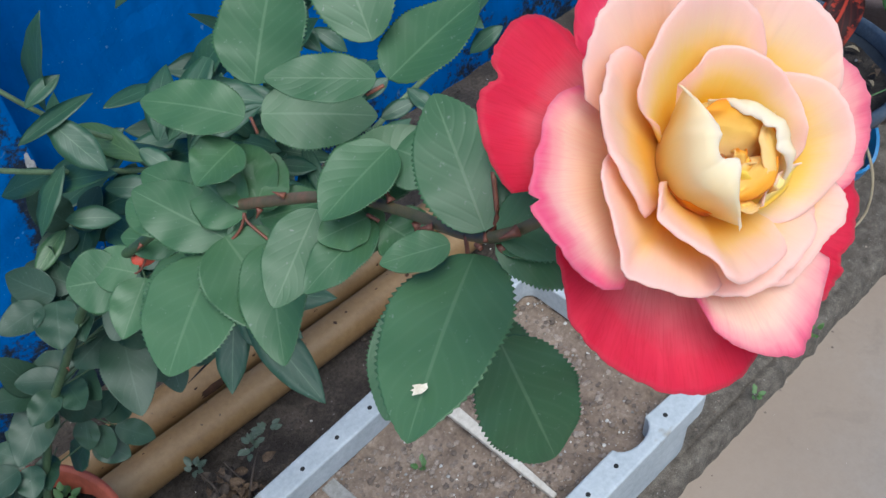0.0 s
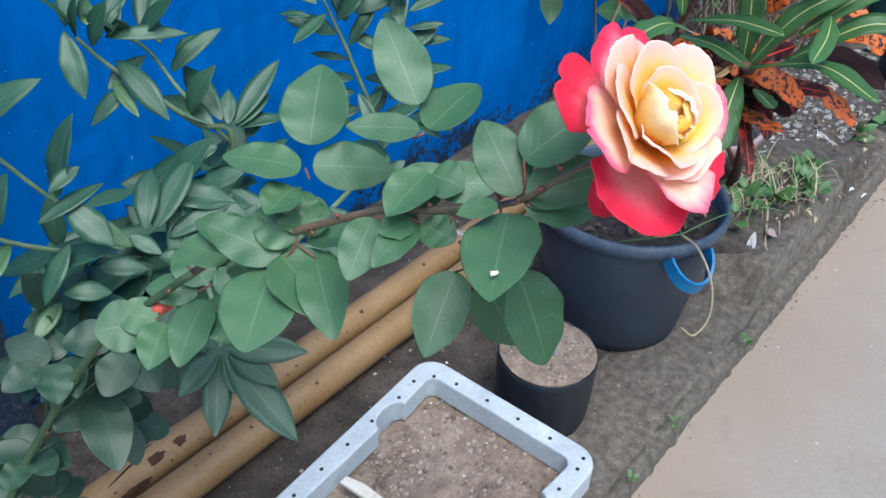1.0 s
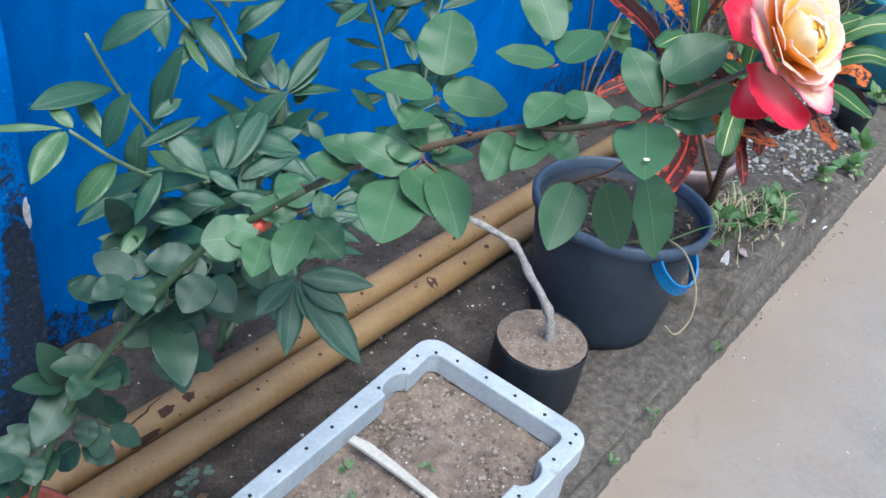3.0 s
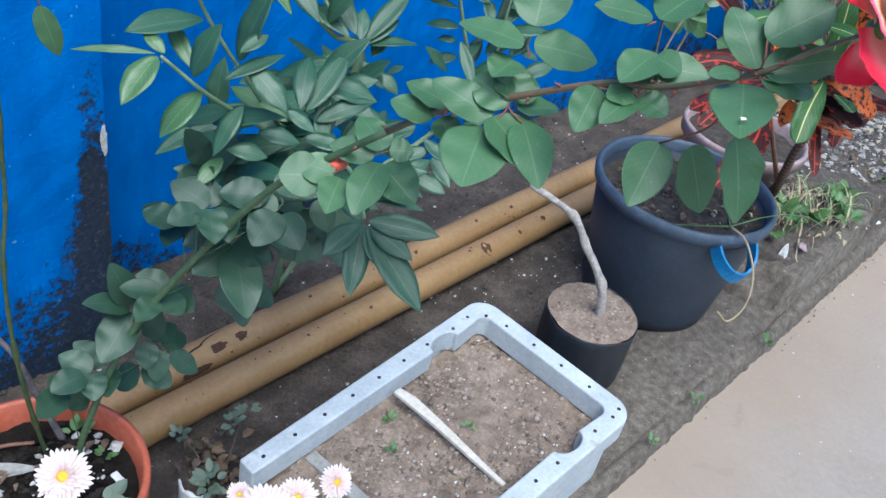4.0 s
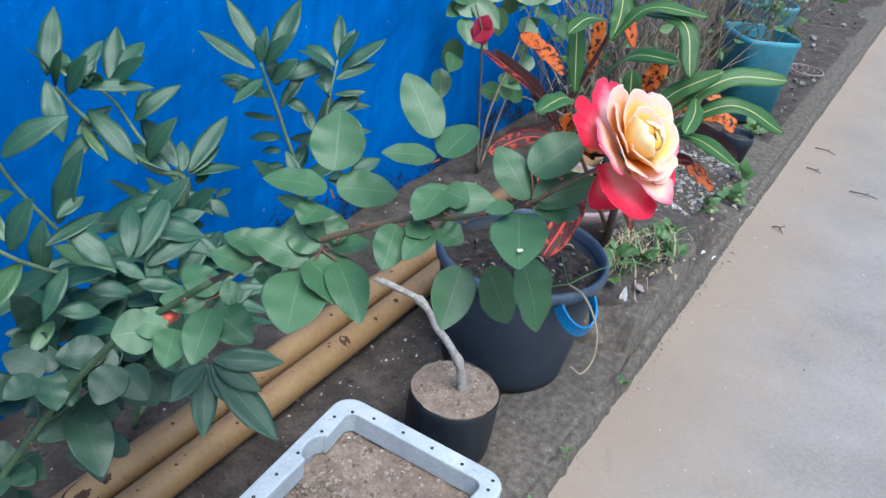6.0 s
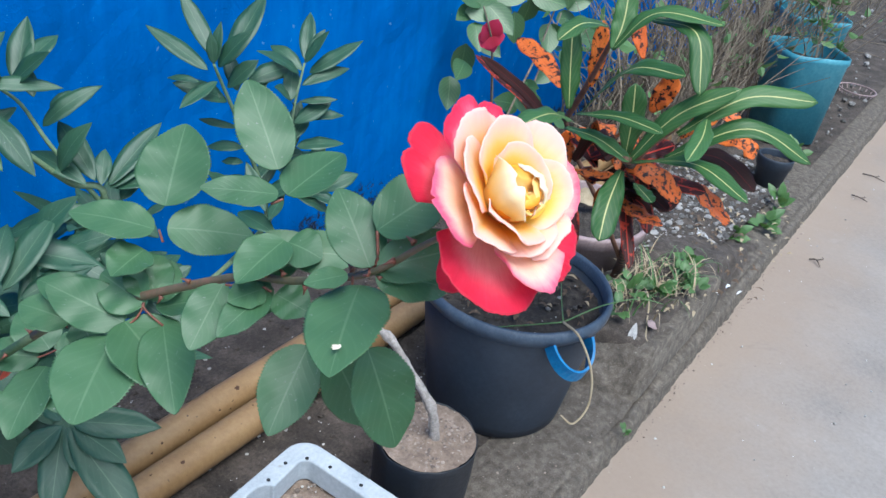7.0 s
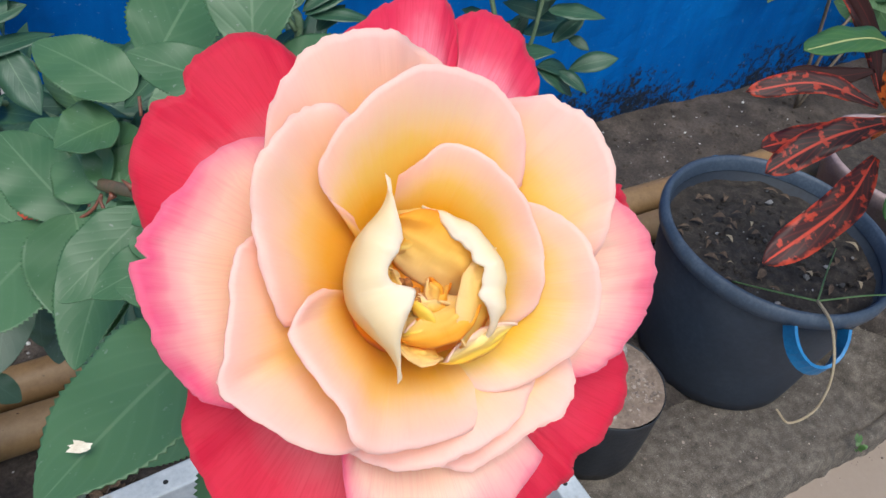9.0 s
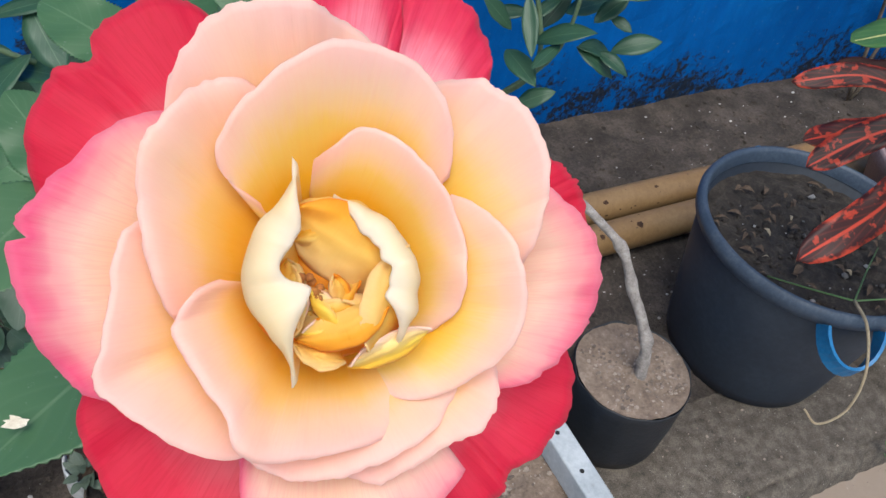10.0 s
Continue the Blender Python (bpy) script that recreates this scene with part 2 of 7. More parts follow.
M = dict(
    wall=wall_mat(),
    soil=mottled("damp_bed_soil", [(0.0, (0.017, 0.013, 0.0105)), (0.45, (0.056, 0.044, 0.036)), (1.0, (0.150, 0.120, 0.098))], 14.0, 0.95, 1.0, 0.016, 11.0, ((0.30, 0.285, 0.265), 150.0, 0.72)),
    dry_soil=mottled("dry_crumbly_soil", [(0.0, (0.092, 0.064, 0.048)), (0.5, (0.205, 0.152, 0.116)), (1.0, (0.36, 0.285, 0.228))], 26.0, 0.95, 0.9, 0.006, 7.0, ((0.45, 0.42, 0.38), 190.0, 0.70)),
    crumb=mottled("pale_soil_crumb", [(0.0, (0.12, 0.092, 0.075)), (0.5, (0.20, 0.157, 0.130)), (1.0, (0.33, 0.27, 0.225))], 60.0, 0.95, 0.5, 0.002, island=1.2),
    compost=mottled("dark_compost", [(0.0, (0.012, 0.010, 0.008)), (0.5, (0.040, 0.032, 0.026)), (1.0, (0.11, 0.09, 0.07))], 40.0, 0.95, 0.9, 0.006, 6.0),
    potting=mottled("black_potting_soil", [(0.0, (0.005, 0.004, 0.0035)), (0.5, (0.015, 0.012, 0.010)), (1.0, (0.042, 0.035, 0.030))], 45.0, 0.95, 1.0, 0.010, 6.0, spec=0.15, island=0.9),
    bare_plaster=mottled("bare_pale_plaster", [(0.0, (0.20, 0.19, 0.18)), (0.5, (0.42, 0.41, 0.40)), (1.0, (0.62, 0.61, 0.59))], 120.0, 0.9, 0.6, 0.002),
    concrete=pavement_mat(),
    kerb=mottled("mossy_old_concrete", [(0.0, (0.034, 0.028, 0.022)), (0.45, (0.098, 0.081, 0.065)), (1.0, (0.215, 0.184, 0.150))], 55.0, 0.92, 1.0, 0.003, 8.0, ((0.33, 0.31, 0.28), 210.0, 0.69)),
    slab=mottled("brown_earthy_concrete", [(0.0, (0.025, 0.020, 0.0165)), (0.5, (0.066, 0.052, 0.043)), (1.0, (0.16, 0.136, 0.114))], 40.0, 0.94, 1.0, 0.004, 8.0, ((0.30, 0.28, 0.255), 150.0, 0.71)),
    pipe=mottled("ochre_painted_pipe", [(0.0, (0.19, 0.108, 0.044)), (0.5, (0.270, 0.164, 0.072)), (1.0, (0.345, 0.222, 0.105))], 7.0, 0.46, 0.12, 0.001, 14.0, ((0.045, 0.025, 0.014), 95.0, 0.72)),
    rust=mottled("dark_rust_patch", [(0.0, (0.025, 0.013, 0.008)), (1.0, (0.10, 0.045, 0.022))], 60.0, 0.9, 0.6, 0.002),
    tray=mottled("chalky_pale_plastic", [(0.0, (0.29, 0.32, 0.345)), (0.5, (0.41, 0.44, 0.465)), (1.0, (0.53, 0.56, 0.58))], 16.0, 0.6, 0.2, 0.001, 9.0, ((0.27, 0.25, 0.21), 30.0, 0.68)),
    hole=mottled("dark_hole_fill", [(0.0, (0.006, 0.006, 0.006)), (1.0, (0.02, 0.02, 0.02))], 80.0, 0.9, 0.2),
    slat=mottled("dirty_white_slat", [(0.0, (0.34, 0.30, 0.25)), (0.5, (0.50, 0.45, 0.39)), (1.0, (0.62, 0.58, 0.52))], 20.0, 0.7, 0.3, 0.001),
    grey_slat=mottled("grey_dusty_plastic", [(0.0, (0.16, 0.15, 0.14)), (0.5, (0.27, 0.26, 0.245)), (1.0, (0.36, 0.35, 0.33))], 25.0, 0.75, 0.3, 0.001),
    bag=mottled("black_polythene", [(0.0, (0.007, 0.009, 0.013)), (1.0, (0.020, 0.024, 0.032))], 18.0, 0.48, 0.5, 0.004, 5.0),
    bucket=mottled("dark_grey_plastic", [(0.0, (0.013, 0.019, 0.030)), (0.5, (0.022, 0.031, 0.047)), (1.0, (0.038, 0.049, 0.067))], 9.0, 0.52, 0.2, 0.001, 12.0),
    bucket_rim=mottled("scuffed_grey_plastic", [(0.0, (0.035, 0.052, 0.078)), (0.5, (0.055, 0.078, 0.115)), (1.0, (0.10, 0.125, 0.16))], 25.0, 0.5, 0.2, 0.001, 8.0),
    blue_handle=mottled("bright_blue_plastic", [(0.0, (0.012, 0.13, 0.33)), (1.0, (0.03, 0.25, 0.52))], 30.0, 0.42, 0.15, 0.001),
    terracotta=mottled("terracotta_plastic", [(0.0, (0.24, 0.058, 0.030)), (0.5, (0.36, 0.085, 0.045)), (1.0, (0.44, 0.13, 0.08))], 14.0, 0.55, 0.15, 0.001),
    dead_leaf=mottled("brown_dead_leaf", [(0.0, (0.045, 0.028, 0.018)), (0.5, (0.11, 0.072, 0.045)), (1.0, (0.22, 0.155, 0.10))], 90.0, 0.85, 0.4, 0.001),
    white_chip=mottled("pale_chalky_chip", [(0.0, (0.42, 0.43, 0.44)), (1.0, (0.74, 0.75, 0.76))], 60.0, 0.8, 0.3, 0.001),
    white_pot=mottled("grubby_white_plastic", [(0.0, (0.20, 0.14, 0.14)), (1.0, (0.38, 0.285, 0.28))], 20.0, 0.5, 0.15, 0.001),
    teal=mottled("teal_plastic", [(0.0, (0.030, 0.17, 0.24)), (0.5, (0.055, 0.245, 0.32)), (1.0, (0.10, 0.31, 0.38))], 12.0, 0.5, 0.15, 0.001),
    bark=mottled("pale_grey_bark", [(0.0, (0.15, 0.130, 0.115)), (0.5, (0.32, 0.285, 0.262)), (1.0, (0.50, 0.46, 0.43))], 110.0, 0.85, 0.9, 0.003),
    cane=mottled("green_brown_cane", [(0.0, (0.070, 0.078, 0.036)), (0.5, (0.125, 0.095, 0.052)), (1.0, (0.21, 0.105, 0.066))], 30.0, 0.5, 0.2, 0.001),
    cane_green=mottled("green_stem", [(0.0, (0.06, 0.13, 0.035)), (0.5, (0.10, 0.19, 0.06)), (1.0, (0.17, 0.25, 0.10))], 30.0, 0.5, 0.2, 0.001),
    cane_old=mottled("old_green_cane", [(0.0, (0.030, 0.062, 0.026)), (0.5, (0.055, 0.098, 0.042)), (1.0, (0.10, 0.125, 0.065))], 30.0, 0.6, 0.3, 0.001),
    cane_red=mottled("red_brown_stalk", [(0.0, (0.10, 0.035, 0.022)), (1.0, (0.24, 0.08, 0.045))], 40.0, 0.5, 0.2, 0.001),
    shrub_stem=mottled("grey_green_stem", [(0.0, (0.075, 0.125, 0.060)), (0.5, (0.150, 0.220, 0.115)), (1.0, (0.23, 0.30, 0.18))], 40.0, 0.6, 0.3, 0.001),
    croton_stem=mottled("croton_bark", [(0.0, (0.10, 0.045, 0.030)), (1.0, (0.24, 0.12, 0.075))], 50.0, 0.8, 0.5, 0.001),
    leaf_scar=mottled("papery_leaf_scar", [(0.0, (0.55, 0.46, 0.33)), (1.0, (0.80, 0.75, 0.62))], 300.0, 0.8, 0.3, 0.0005),
    vine=mottled("olive_cane_bark", [(0.0, (0.022, 0.040, 0.014)), (0.5, (0.046, 0.075, 0.026)), (1.0, (0.085, 0.105, 0.045))], 60.0, 0.6, 0.4, 0.001, 6.0, ((0.11, 0.065, 0.035), 90.0, 0.62)),
    dead_cane=mottled("dead_grey_cane", [(0.0, (0.050, 0.044, 0.046)), (0.5, (0.12, 0.108, 0.112)), (1.0, (0.24, 0.22, 0.225))], 60.0, 0.85, 0.6, 0.001),
    twig=mottled("dark_twig", [(0.0, (0.030, 0.022, 0.018)), (1.0, (0.10, 0.075, 0.06))], 40.0, 0.8, 0.5, 0.001),
    straw=mottled("dry_straw", [(0.0, (0.25, 0.19, 0.11)), (1.0, (0.45, 0.37, 0.25))], 40.0, 0.8, 0.4, 0.001),
    stones=mottled("pale_stone_bits", [(0.0, (0.22, 0.21, 0.20)), (1.0, (0.62, 0.60, 0.57))], 30.0, 0.85, 0.4, 0.002, island=1.2),
    rubble=mottled("grey_rubble", [(0.0, (0.070, 0.065, 0.060)), (0.5, (0.160, 0.152, 0.142)), (1.0, (0.34, 0.325, 0.31))], 60.0, 0.9, 0.8, 0.004, island=1.3),
    rose_leaf=leaf_mat("rose_leaf_green", (0.037, 0.112, 0.045), (0.090, 0.188, 0.086), (0.20, 0.31, 0.17), 0.42, 0.07, trans=0.26, rib_f=0.42, spec=0.50, dusty=0.45),
    # rose leaf green with the shade of the low leaves put into its colour
    rose_leaf_shaded=leaf_mat("shaded_rose_leaf_green", (0.017, 0.050, 0.029), (0.036, 0.080, 0.045), (0.09, 0.15, 0.10), 0.46, 0.08, rib_f=0.32, spec=0.5),
    shrub_leaf=leaf_mat("shrub_leaf_green", (0.016, 0.063, 0.034), (0.043, 0.112, 0.059), (0.13, 0.22, 0.12), 0.45, 0.10),
    young_leaf=leaf_mat("young_leaf_green", (0.040, 0.105, 0.036), (0.080, 0.160, 0.064), (0.18, 0.30, 0.12), 0.4, 0.2),
    croton_green=leaf_mat("croton_green_leaf", (0.026, 0.084, 0.022), (0.058, 0.148, 0.042), (0.50, 0.50, 0.20), 0.46, 0.06, rib_w=0.075, rib_f=0.95, spec=0.35, dusty=0.1),
    croton_red=leaf_mat("croton_red_leaf", (0.016, 0.007, 0.009), (0.058, 0.014, 0.014), (0.58, 0.06, 0.03), 0.45, 0.10, rib_w=0.11, rib_f=0.9, blotch=((0.42, 0.045, 0.022), 70.0, 0.57), spec=0.3, dusty=0.05, margin=(0.50, 0.060, 0.032)),
    croton_maroon=leaf_mat("croton_maroon_leaf", (0.016, 0.008, 0.008), (0.040, 0.013, 0.012), (0.20, 0.025, 0.02), 0.6, 0.05, rib_w=0.06, rib_f=0.4, spec=0.2, dusty=0.03),
    croton_orange=leaf_mat("croton_orange_leaf", (0.52, 0.08, 0.015), (0.72, 0.20, 0.03), (0.42, 0.05, 0.012), 0.4, 0.35, blotch=((0.035, 0.012, 0.012), 110.0, 0.53), spec=0.35, dusty=0.08),
    weed=leaf_mat("weed_green", (0.05, 0.12, 0.03), (0.10, 0.20, 0.06), (0.16, 0.26, 0.12), 0.5, 0.2),
    dusty_leaf=leaf_mat("dusty_grey_green_leaf", (0.055, 0.085, 0.062), (0.115, 0.155, 0.118), (0.18, 0.22, 0.18), 0.6, 0.2),
    dry_brush=mottled("dry_brush_twigs", [(0.0, (0.10, 0.075, 0.05)), (1.0, (0.33, 0.27, 0.20))], 30.0, 0.9, 0.4, 0.002),
    petal_red=petal_mat("petal_red", [(0.0, (0.95, 0.60, 0.42)), (0.45, (0.95, 0.42, 0.40)), (0.62, (0.92, 0.19, 0.25)), (0.80, (0.86, 0.045, 0.110)), (1.0, (0.80, 0.020, 0.075))], (0.70, 0.012, 0.06), 0.4, 0.45, 0.4, 0.05),
    petal_rose=petal_mat("petal_rose", [(0.0, (0.95, 0.72, 0.50)), (0.62, (0.97, 0.66, 0.64)), (0.76, (0.94, 0.32, 0.42)), (0.88, (0.88, 0.070, 0.165)), (1.0, (0.82, 0.025, 0.095))], (0.72, 0.012, 0.08), 0.4, 0.40, 0.4, 0.05),
    petal_pink=petal_mat("petal_pink", [(0.0, (0.98, 0.60, 0.12)), (0.50, (0.98, 0.69, 0.42)), (0.78, (0.98, 0.72, 0.59)), (0.91, (0.98, 0.60, 0.56)), (1.0, (0.91, 0.20, 0.33))], (0.85, 0.06, 0.22), 0.45, 0.42, 0.18, 0.10),
    petal_peach=petal_mat("petal_peach", [(0.0, (0.98, 0.47, 0.02)), (0.42, (0.98, 0.57, 0.05)), (0.60, (0.98, 0.67, 0.22)), (0.78, (0.98, 0.71, 0.50)), (1.0, (0.98, 0.72, 0.62))], (0.97, 0.58, 0.56), 0.3, 0.40, 0.12, 0.22),
    petal_blush=petal_mat("petal_blush", [(0.0, (0.98, 0.50, 0.01)), (0.45, (0.98, 0.62, 0.03)), (0.64, (0.98, 0.73, 0.17)), (0.82, (0.98, 0.75, 0.50)), (1.0, (0.98, 0.72, 0.62))], (0.98, 0.61, 0.57), 0.35, 0.40, 0.12, 0.22),
    petal_cream=petal_mat("petal_cream", [(0.0, (0.96, 0.50, 0.01)), (0.40, (0.97, 0.70, 0.10)), (0.75, (0.97, 0.75, 0.36)), (1.0, (0.97, 0.70, 0.54))], (0.97, 0.68, 0.57), 0.5, 0.25),
    petal_heart=petal_mat("petal_heart", [(0.0, (0.97, 0.60, 0.05)), (0.35, (0.98, 0.78, 0.24)), (0.65, (0.98, 0.86, 0.54)), (1.0, (0.98, 0.91, 0.80))], (0.97, 0.92, 0.84), 0.6, 0.48),
    petal_gold=petal_mat("petal_gold", [(0.0, (0.94, 0.34, 0.008)), (0.3, (0.98, 0.56, 0.05)), (0.6, (0.98, 0.71, 0.18)), (1.0, (0.98, 0.79, 0.40))], (0.97, 0.66, 0.26), 0.4, 0.48),
    anther=mottled("brown_anthers", [(0.0, (0.20, 0.05, 0.01)), (1.0, (0.55, 0.22, 0.04))], 300.0, 0.8, 0.4, 0.0005),
    mum=petal_mat("pale_pink_ray", [(0.0, (0.78, 0.58, 0.36)), (0.30, (0.78, 0.60, 0.57)), (0.65, (0.80, 0.67, 0.64)), (1.0, (0.84, 0.77, 0.74))], (0.86, 0.68, 0.68), 0.25, 0.3, 0.25),
    mum_eye=mottled("yellow_disc_florets", [(0.0, (0.55, 0.27, 0.01)), (1.0, (0.84, 0.56, 0.05))], 300.0, 0.8, 0.5, 0.001),
    bud=mottled("red_orange_bud", [(0.0, (0.45, 0.05, 0.03)), (1.0, (0.70, 0.12, 0.06))], 60.0, 0.5, 0.2, 0.001),
    pink_flower=petal_mat("deep_pink_petal", [(0.0, (0.45, 0.02, 0.05)), (1.0, (0.62, 0.04, 0.11))], (0.7, 0.1, 0.2), 0.2),
)


# ---- mesh helpers ----
def mesh_ob(name, bm, material, parent=None, smooth=True):
    me = bpy.data.meshes.new(name)
    bm.to_mesh(me)
    bm.free()
    if smooth:
        me.polygons.foreach_set("use_smooth", [True] * len(me.polygons))
    me.materials.append(material)
    ob = new(name, me)
    ob.parent = parent
    return ob


def part(name, bm, material, parent, label="", smooth=True):
    ob = mesh_ob(name, bm, material, parent, smooth)
    if label:
        tagged(ob, label)
    return ob


def thing(name, label, category, group="", kind=""):
    return tagged(new(name), label, category, group, kind)


def nz(x, y, z, s):
    return noise.noise(Vector((x * s, y * s, z * s)))


def tube(points, radii, segs=10, cap=True, wob=0.0):
    """A bent tube through points with a radius at each."""
    bm = bmesh.new()
    pts = [Vector(p) for p in points]
    rings = []
    up = Vector((0.31, 0.17, 0.93))
    for i, p in enumerate(pts):
        d = (pts[min(i + 1, len(pts) - 1)] - pts[max(i - 1, 0)]).normalized()
        a = d.cross(up).normalized()
        b = d.cross(a)
        r = radii[i] if isinstance(radii, (list, tuple)) else radii
        ring = []
        for k in range(segs):
            an = 2 * math.pi * k / segs
            q = r * (1 + (wob * nz(p.x * 40 + k, p.y * 40, p.z * 40, 1.0) if wob else 0))
            ring.append(bm.verts.new(p + a * (q * math.cos(an)) + b * (q * math.sin(an))))
        rings.append(ring)
    for r0, r1 in zip(rings, rings[1:]):
        for k in range(segs):
            bm.faces.new((r0[k], r0[(k + 1) % segs], r1[(k + 1) % segs], r1[k]))
    if cap:
        bm.faces.new(rings[0][::-1])
        bm.faces.new(rings[-1])
    return bm


def bend(points, n=6):
    """Catmull-Rom points through the given ones."""
    p = [Vector(q) for q in points]
    p = [p[0] * 2 - p[1]] + p + [p[-1] * 2 - p[-2]]
    out = []
    for i in range(1, len(p) - 2):
        for k in range(n):
            t = k / n
            out.append(0.5 * (2 * p[i] + (p[i + 1] - p[i - 1]) * t + (2 * p[i - 1] - 5 * p[i] + 4 * p[i + 1] - p[i + 2]) * t * t + (3 * p[i] - p[i - 1] - 3 * p[i + 1] + p[i + 2]) * t ** 3))
    out.append(p[-2])
    return out


def taper(a, b, n):
    return [a + (b - a) * i / (n - 1) for i in range(n)]


def lathe(profile, segs=48, wob=0.0, seed=0.0):
    """A round vessel from (radius, height) pairs, from the inside bottom over the rim to the outside bottom."""
    bm = bmesh.new()
    rings = []
    for r, z in profile:
        ring = []
        for k in range(segs):
            an = 2 * math.pi * k / segs
            q = r * (1 + wob * nz(math.cos(an) * 2 + seed, math.sin(an) * 2, z * 12, 1.0))
            ring.append(bm.verts.new((q * math.cos(an), q * math.sin(an), z)))
        rings.append(ring)
    for r0, r1 in zip(rings, rings[1:]):
        for k in range(segs):
            bm.faces.new((r0[k], r0[(k + 1) % segs], r1[(k + 1) % segs], r1[k]))
    bmesh.ops.recalc_face_normals(bm, faces=bm.faces)
    return bm


def disc_soil(radius, amp, seed, n=40, edge=0.0):
    """A lumpy round bed of soil."""
    bm = bmesh.new()
    g = {}
    for i in range(n + 1):
        for k in range(n * 2):
            an, r = math.pi * k / n, radius * i / n
            x, y = r * math.cos(an), r * math.sin(an)
            z = amp * (nz(x + seed, y, 0, 30) + 0.6 * nz(x, y + seed, 3, 80) + 0.35 * nz(x, y, seed, 200)) + edge * (i / n) ** 3
            g[i, k] = bm.verts.new((x, y, z))
    for i in range(n):
        for k in range(n * 2):
            q = (k + 1) % (n * 2)
            bm.faces.new((g[i, k], g[i + 1, k], g[i + 1, q], g[i, q]))
    return bm


def leaf_bm(base, tip, width, normal, fold=0.25, droop=0.1, teeth=0, n=12, shape=0.9, wave=0.0, roll=0.0, asym=0.0, keen=0.72):
    """A leaf blade from base to tip: folded along its midrib, drooping, with toothed or wavy edges. UV: across (-1 to 1), along (0 to 1)."""
    bm = bmesh.new()
    uv = bm.loops.layers.uv.new("UVMap")
    b, t, nn = Vector(base), Vector(tip), Vector(normal)
    ax = t - b
    L = ax.length
    ax.normalize()
    side = ax.cross(nn).normalized()
    nn = side.cross(ax).normalized()
    rows, cols = [], (-1.0, -0.94, -0.5, 0.0, 0.5, 0.94, 1.0) if teeth else (-1.0, -0.55, 0.0, 0.55, 1.0)
    co = {}
    for i in range(n + 1):
        s = i / n
        w = 0.5 * width * max(math.sin(math.pi * s ** shape), 0.0) ** keen
        if teeth:
            w = 0.5 * width * 2.26 * s ** (0.47 + 0.08 * asym) * (1 - s) ** (0.62 + 0.10 * asym) * (1 - 0.22 * s ** 5)
        elif s > 0.72:
            w *= 1 - 0.35 * ((s - 0.72) / 0.28) ** 1.5
        row = []
        for j, c in enumerate(cols):
            e = 1.0
            if teeth and abs(c) == 1.0 and 0 < i < n:
                e = 1.0 + (0.036 if i % 2 else -0.032) * (0.6 + 0.7 * abs(math.sin(i * 1.7 + asym * 20)))
            off = w * c * e
            lift = fold * w * min(1.0, abs(c)) ** 1.5 + wave * w * math.sin(s * 16 + c * 2 + asym * 9) * abs(c)
            p = b + ax * (L * s) + side * off + nn * (lift - droop * L * (s * s - s * 0.5) - roll * off * s)
            v = bm.verts.new(p)
            co[v] = (c, s)
            row.append(v)
        rows.append(row)
    for r0, r1 in zip(rows, rows[1:]):
        for j in range(len(cols) - 1):
            f = bm.faces.new((r0[j], r0[j + 1], r1[j + 1], r1[j]))
            for lp in f.loops:
                lp[uv].uv = co[lp.vert]
    return bm


def solidify(ob, th):
    md = ob.modifiers.new("thickness", "SOLIDIFY")
    md.thickness, md.offset = th, 0.0
    return ob


# ---- the setting: pavement, kerb, bed, wall ----
def grid_sheet(x0, x1, y0, y1, nx, ny, height):
    bm = bmesh.new()
    vs = [[bm.verts.new((x0 + (x1 - x0) * i / nx, y0 + (y1 - y0) * j / ny, 0)) for j in range(ny + 1)] for i in range(nx + 1)]
    for row in vs:
        for v in row:
            v.co.z = height(v.co.x, v.co.y)
    for i in range(nx):
        for j in range(ny):
            bm.faces.new((vs[i][j], vs[i + 1][j], vs[i + 1][j + 1], vs[i][j + 1]))
    return bm


KERB_Y, WALL_Y, PAVE_Z = 0.50, 1.42, -0.040


def bed_z(x, y):
    """Height of the soil between kerb and wall."""
    z = 0.010 * nz(x, y, 0, 4) + 0.006 * nz(x, y, 5, 16) + 0.0035 * nz(x, y, 9, 55)
    heap = 1.0 / (1 + math.exp(-(x - 1.60) * 60)) / (1 + math.exp((x - 2.7) * 5)) / (1 + math.exp((y - 0.95) * 12))
    return z + 0.095 * heap - 0.022 * min(1.0, max(0.0, (KERB_Y + 0.22 - y) / 0.05))


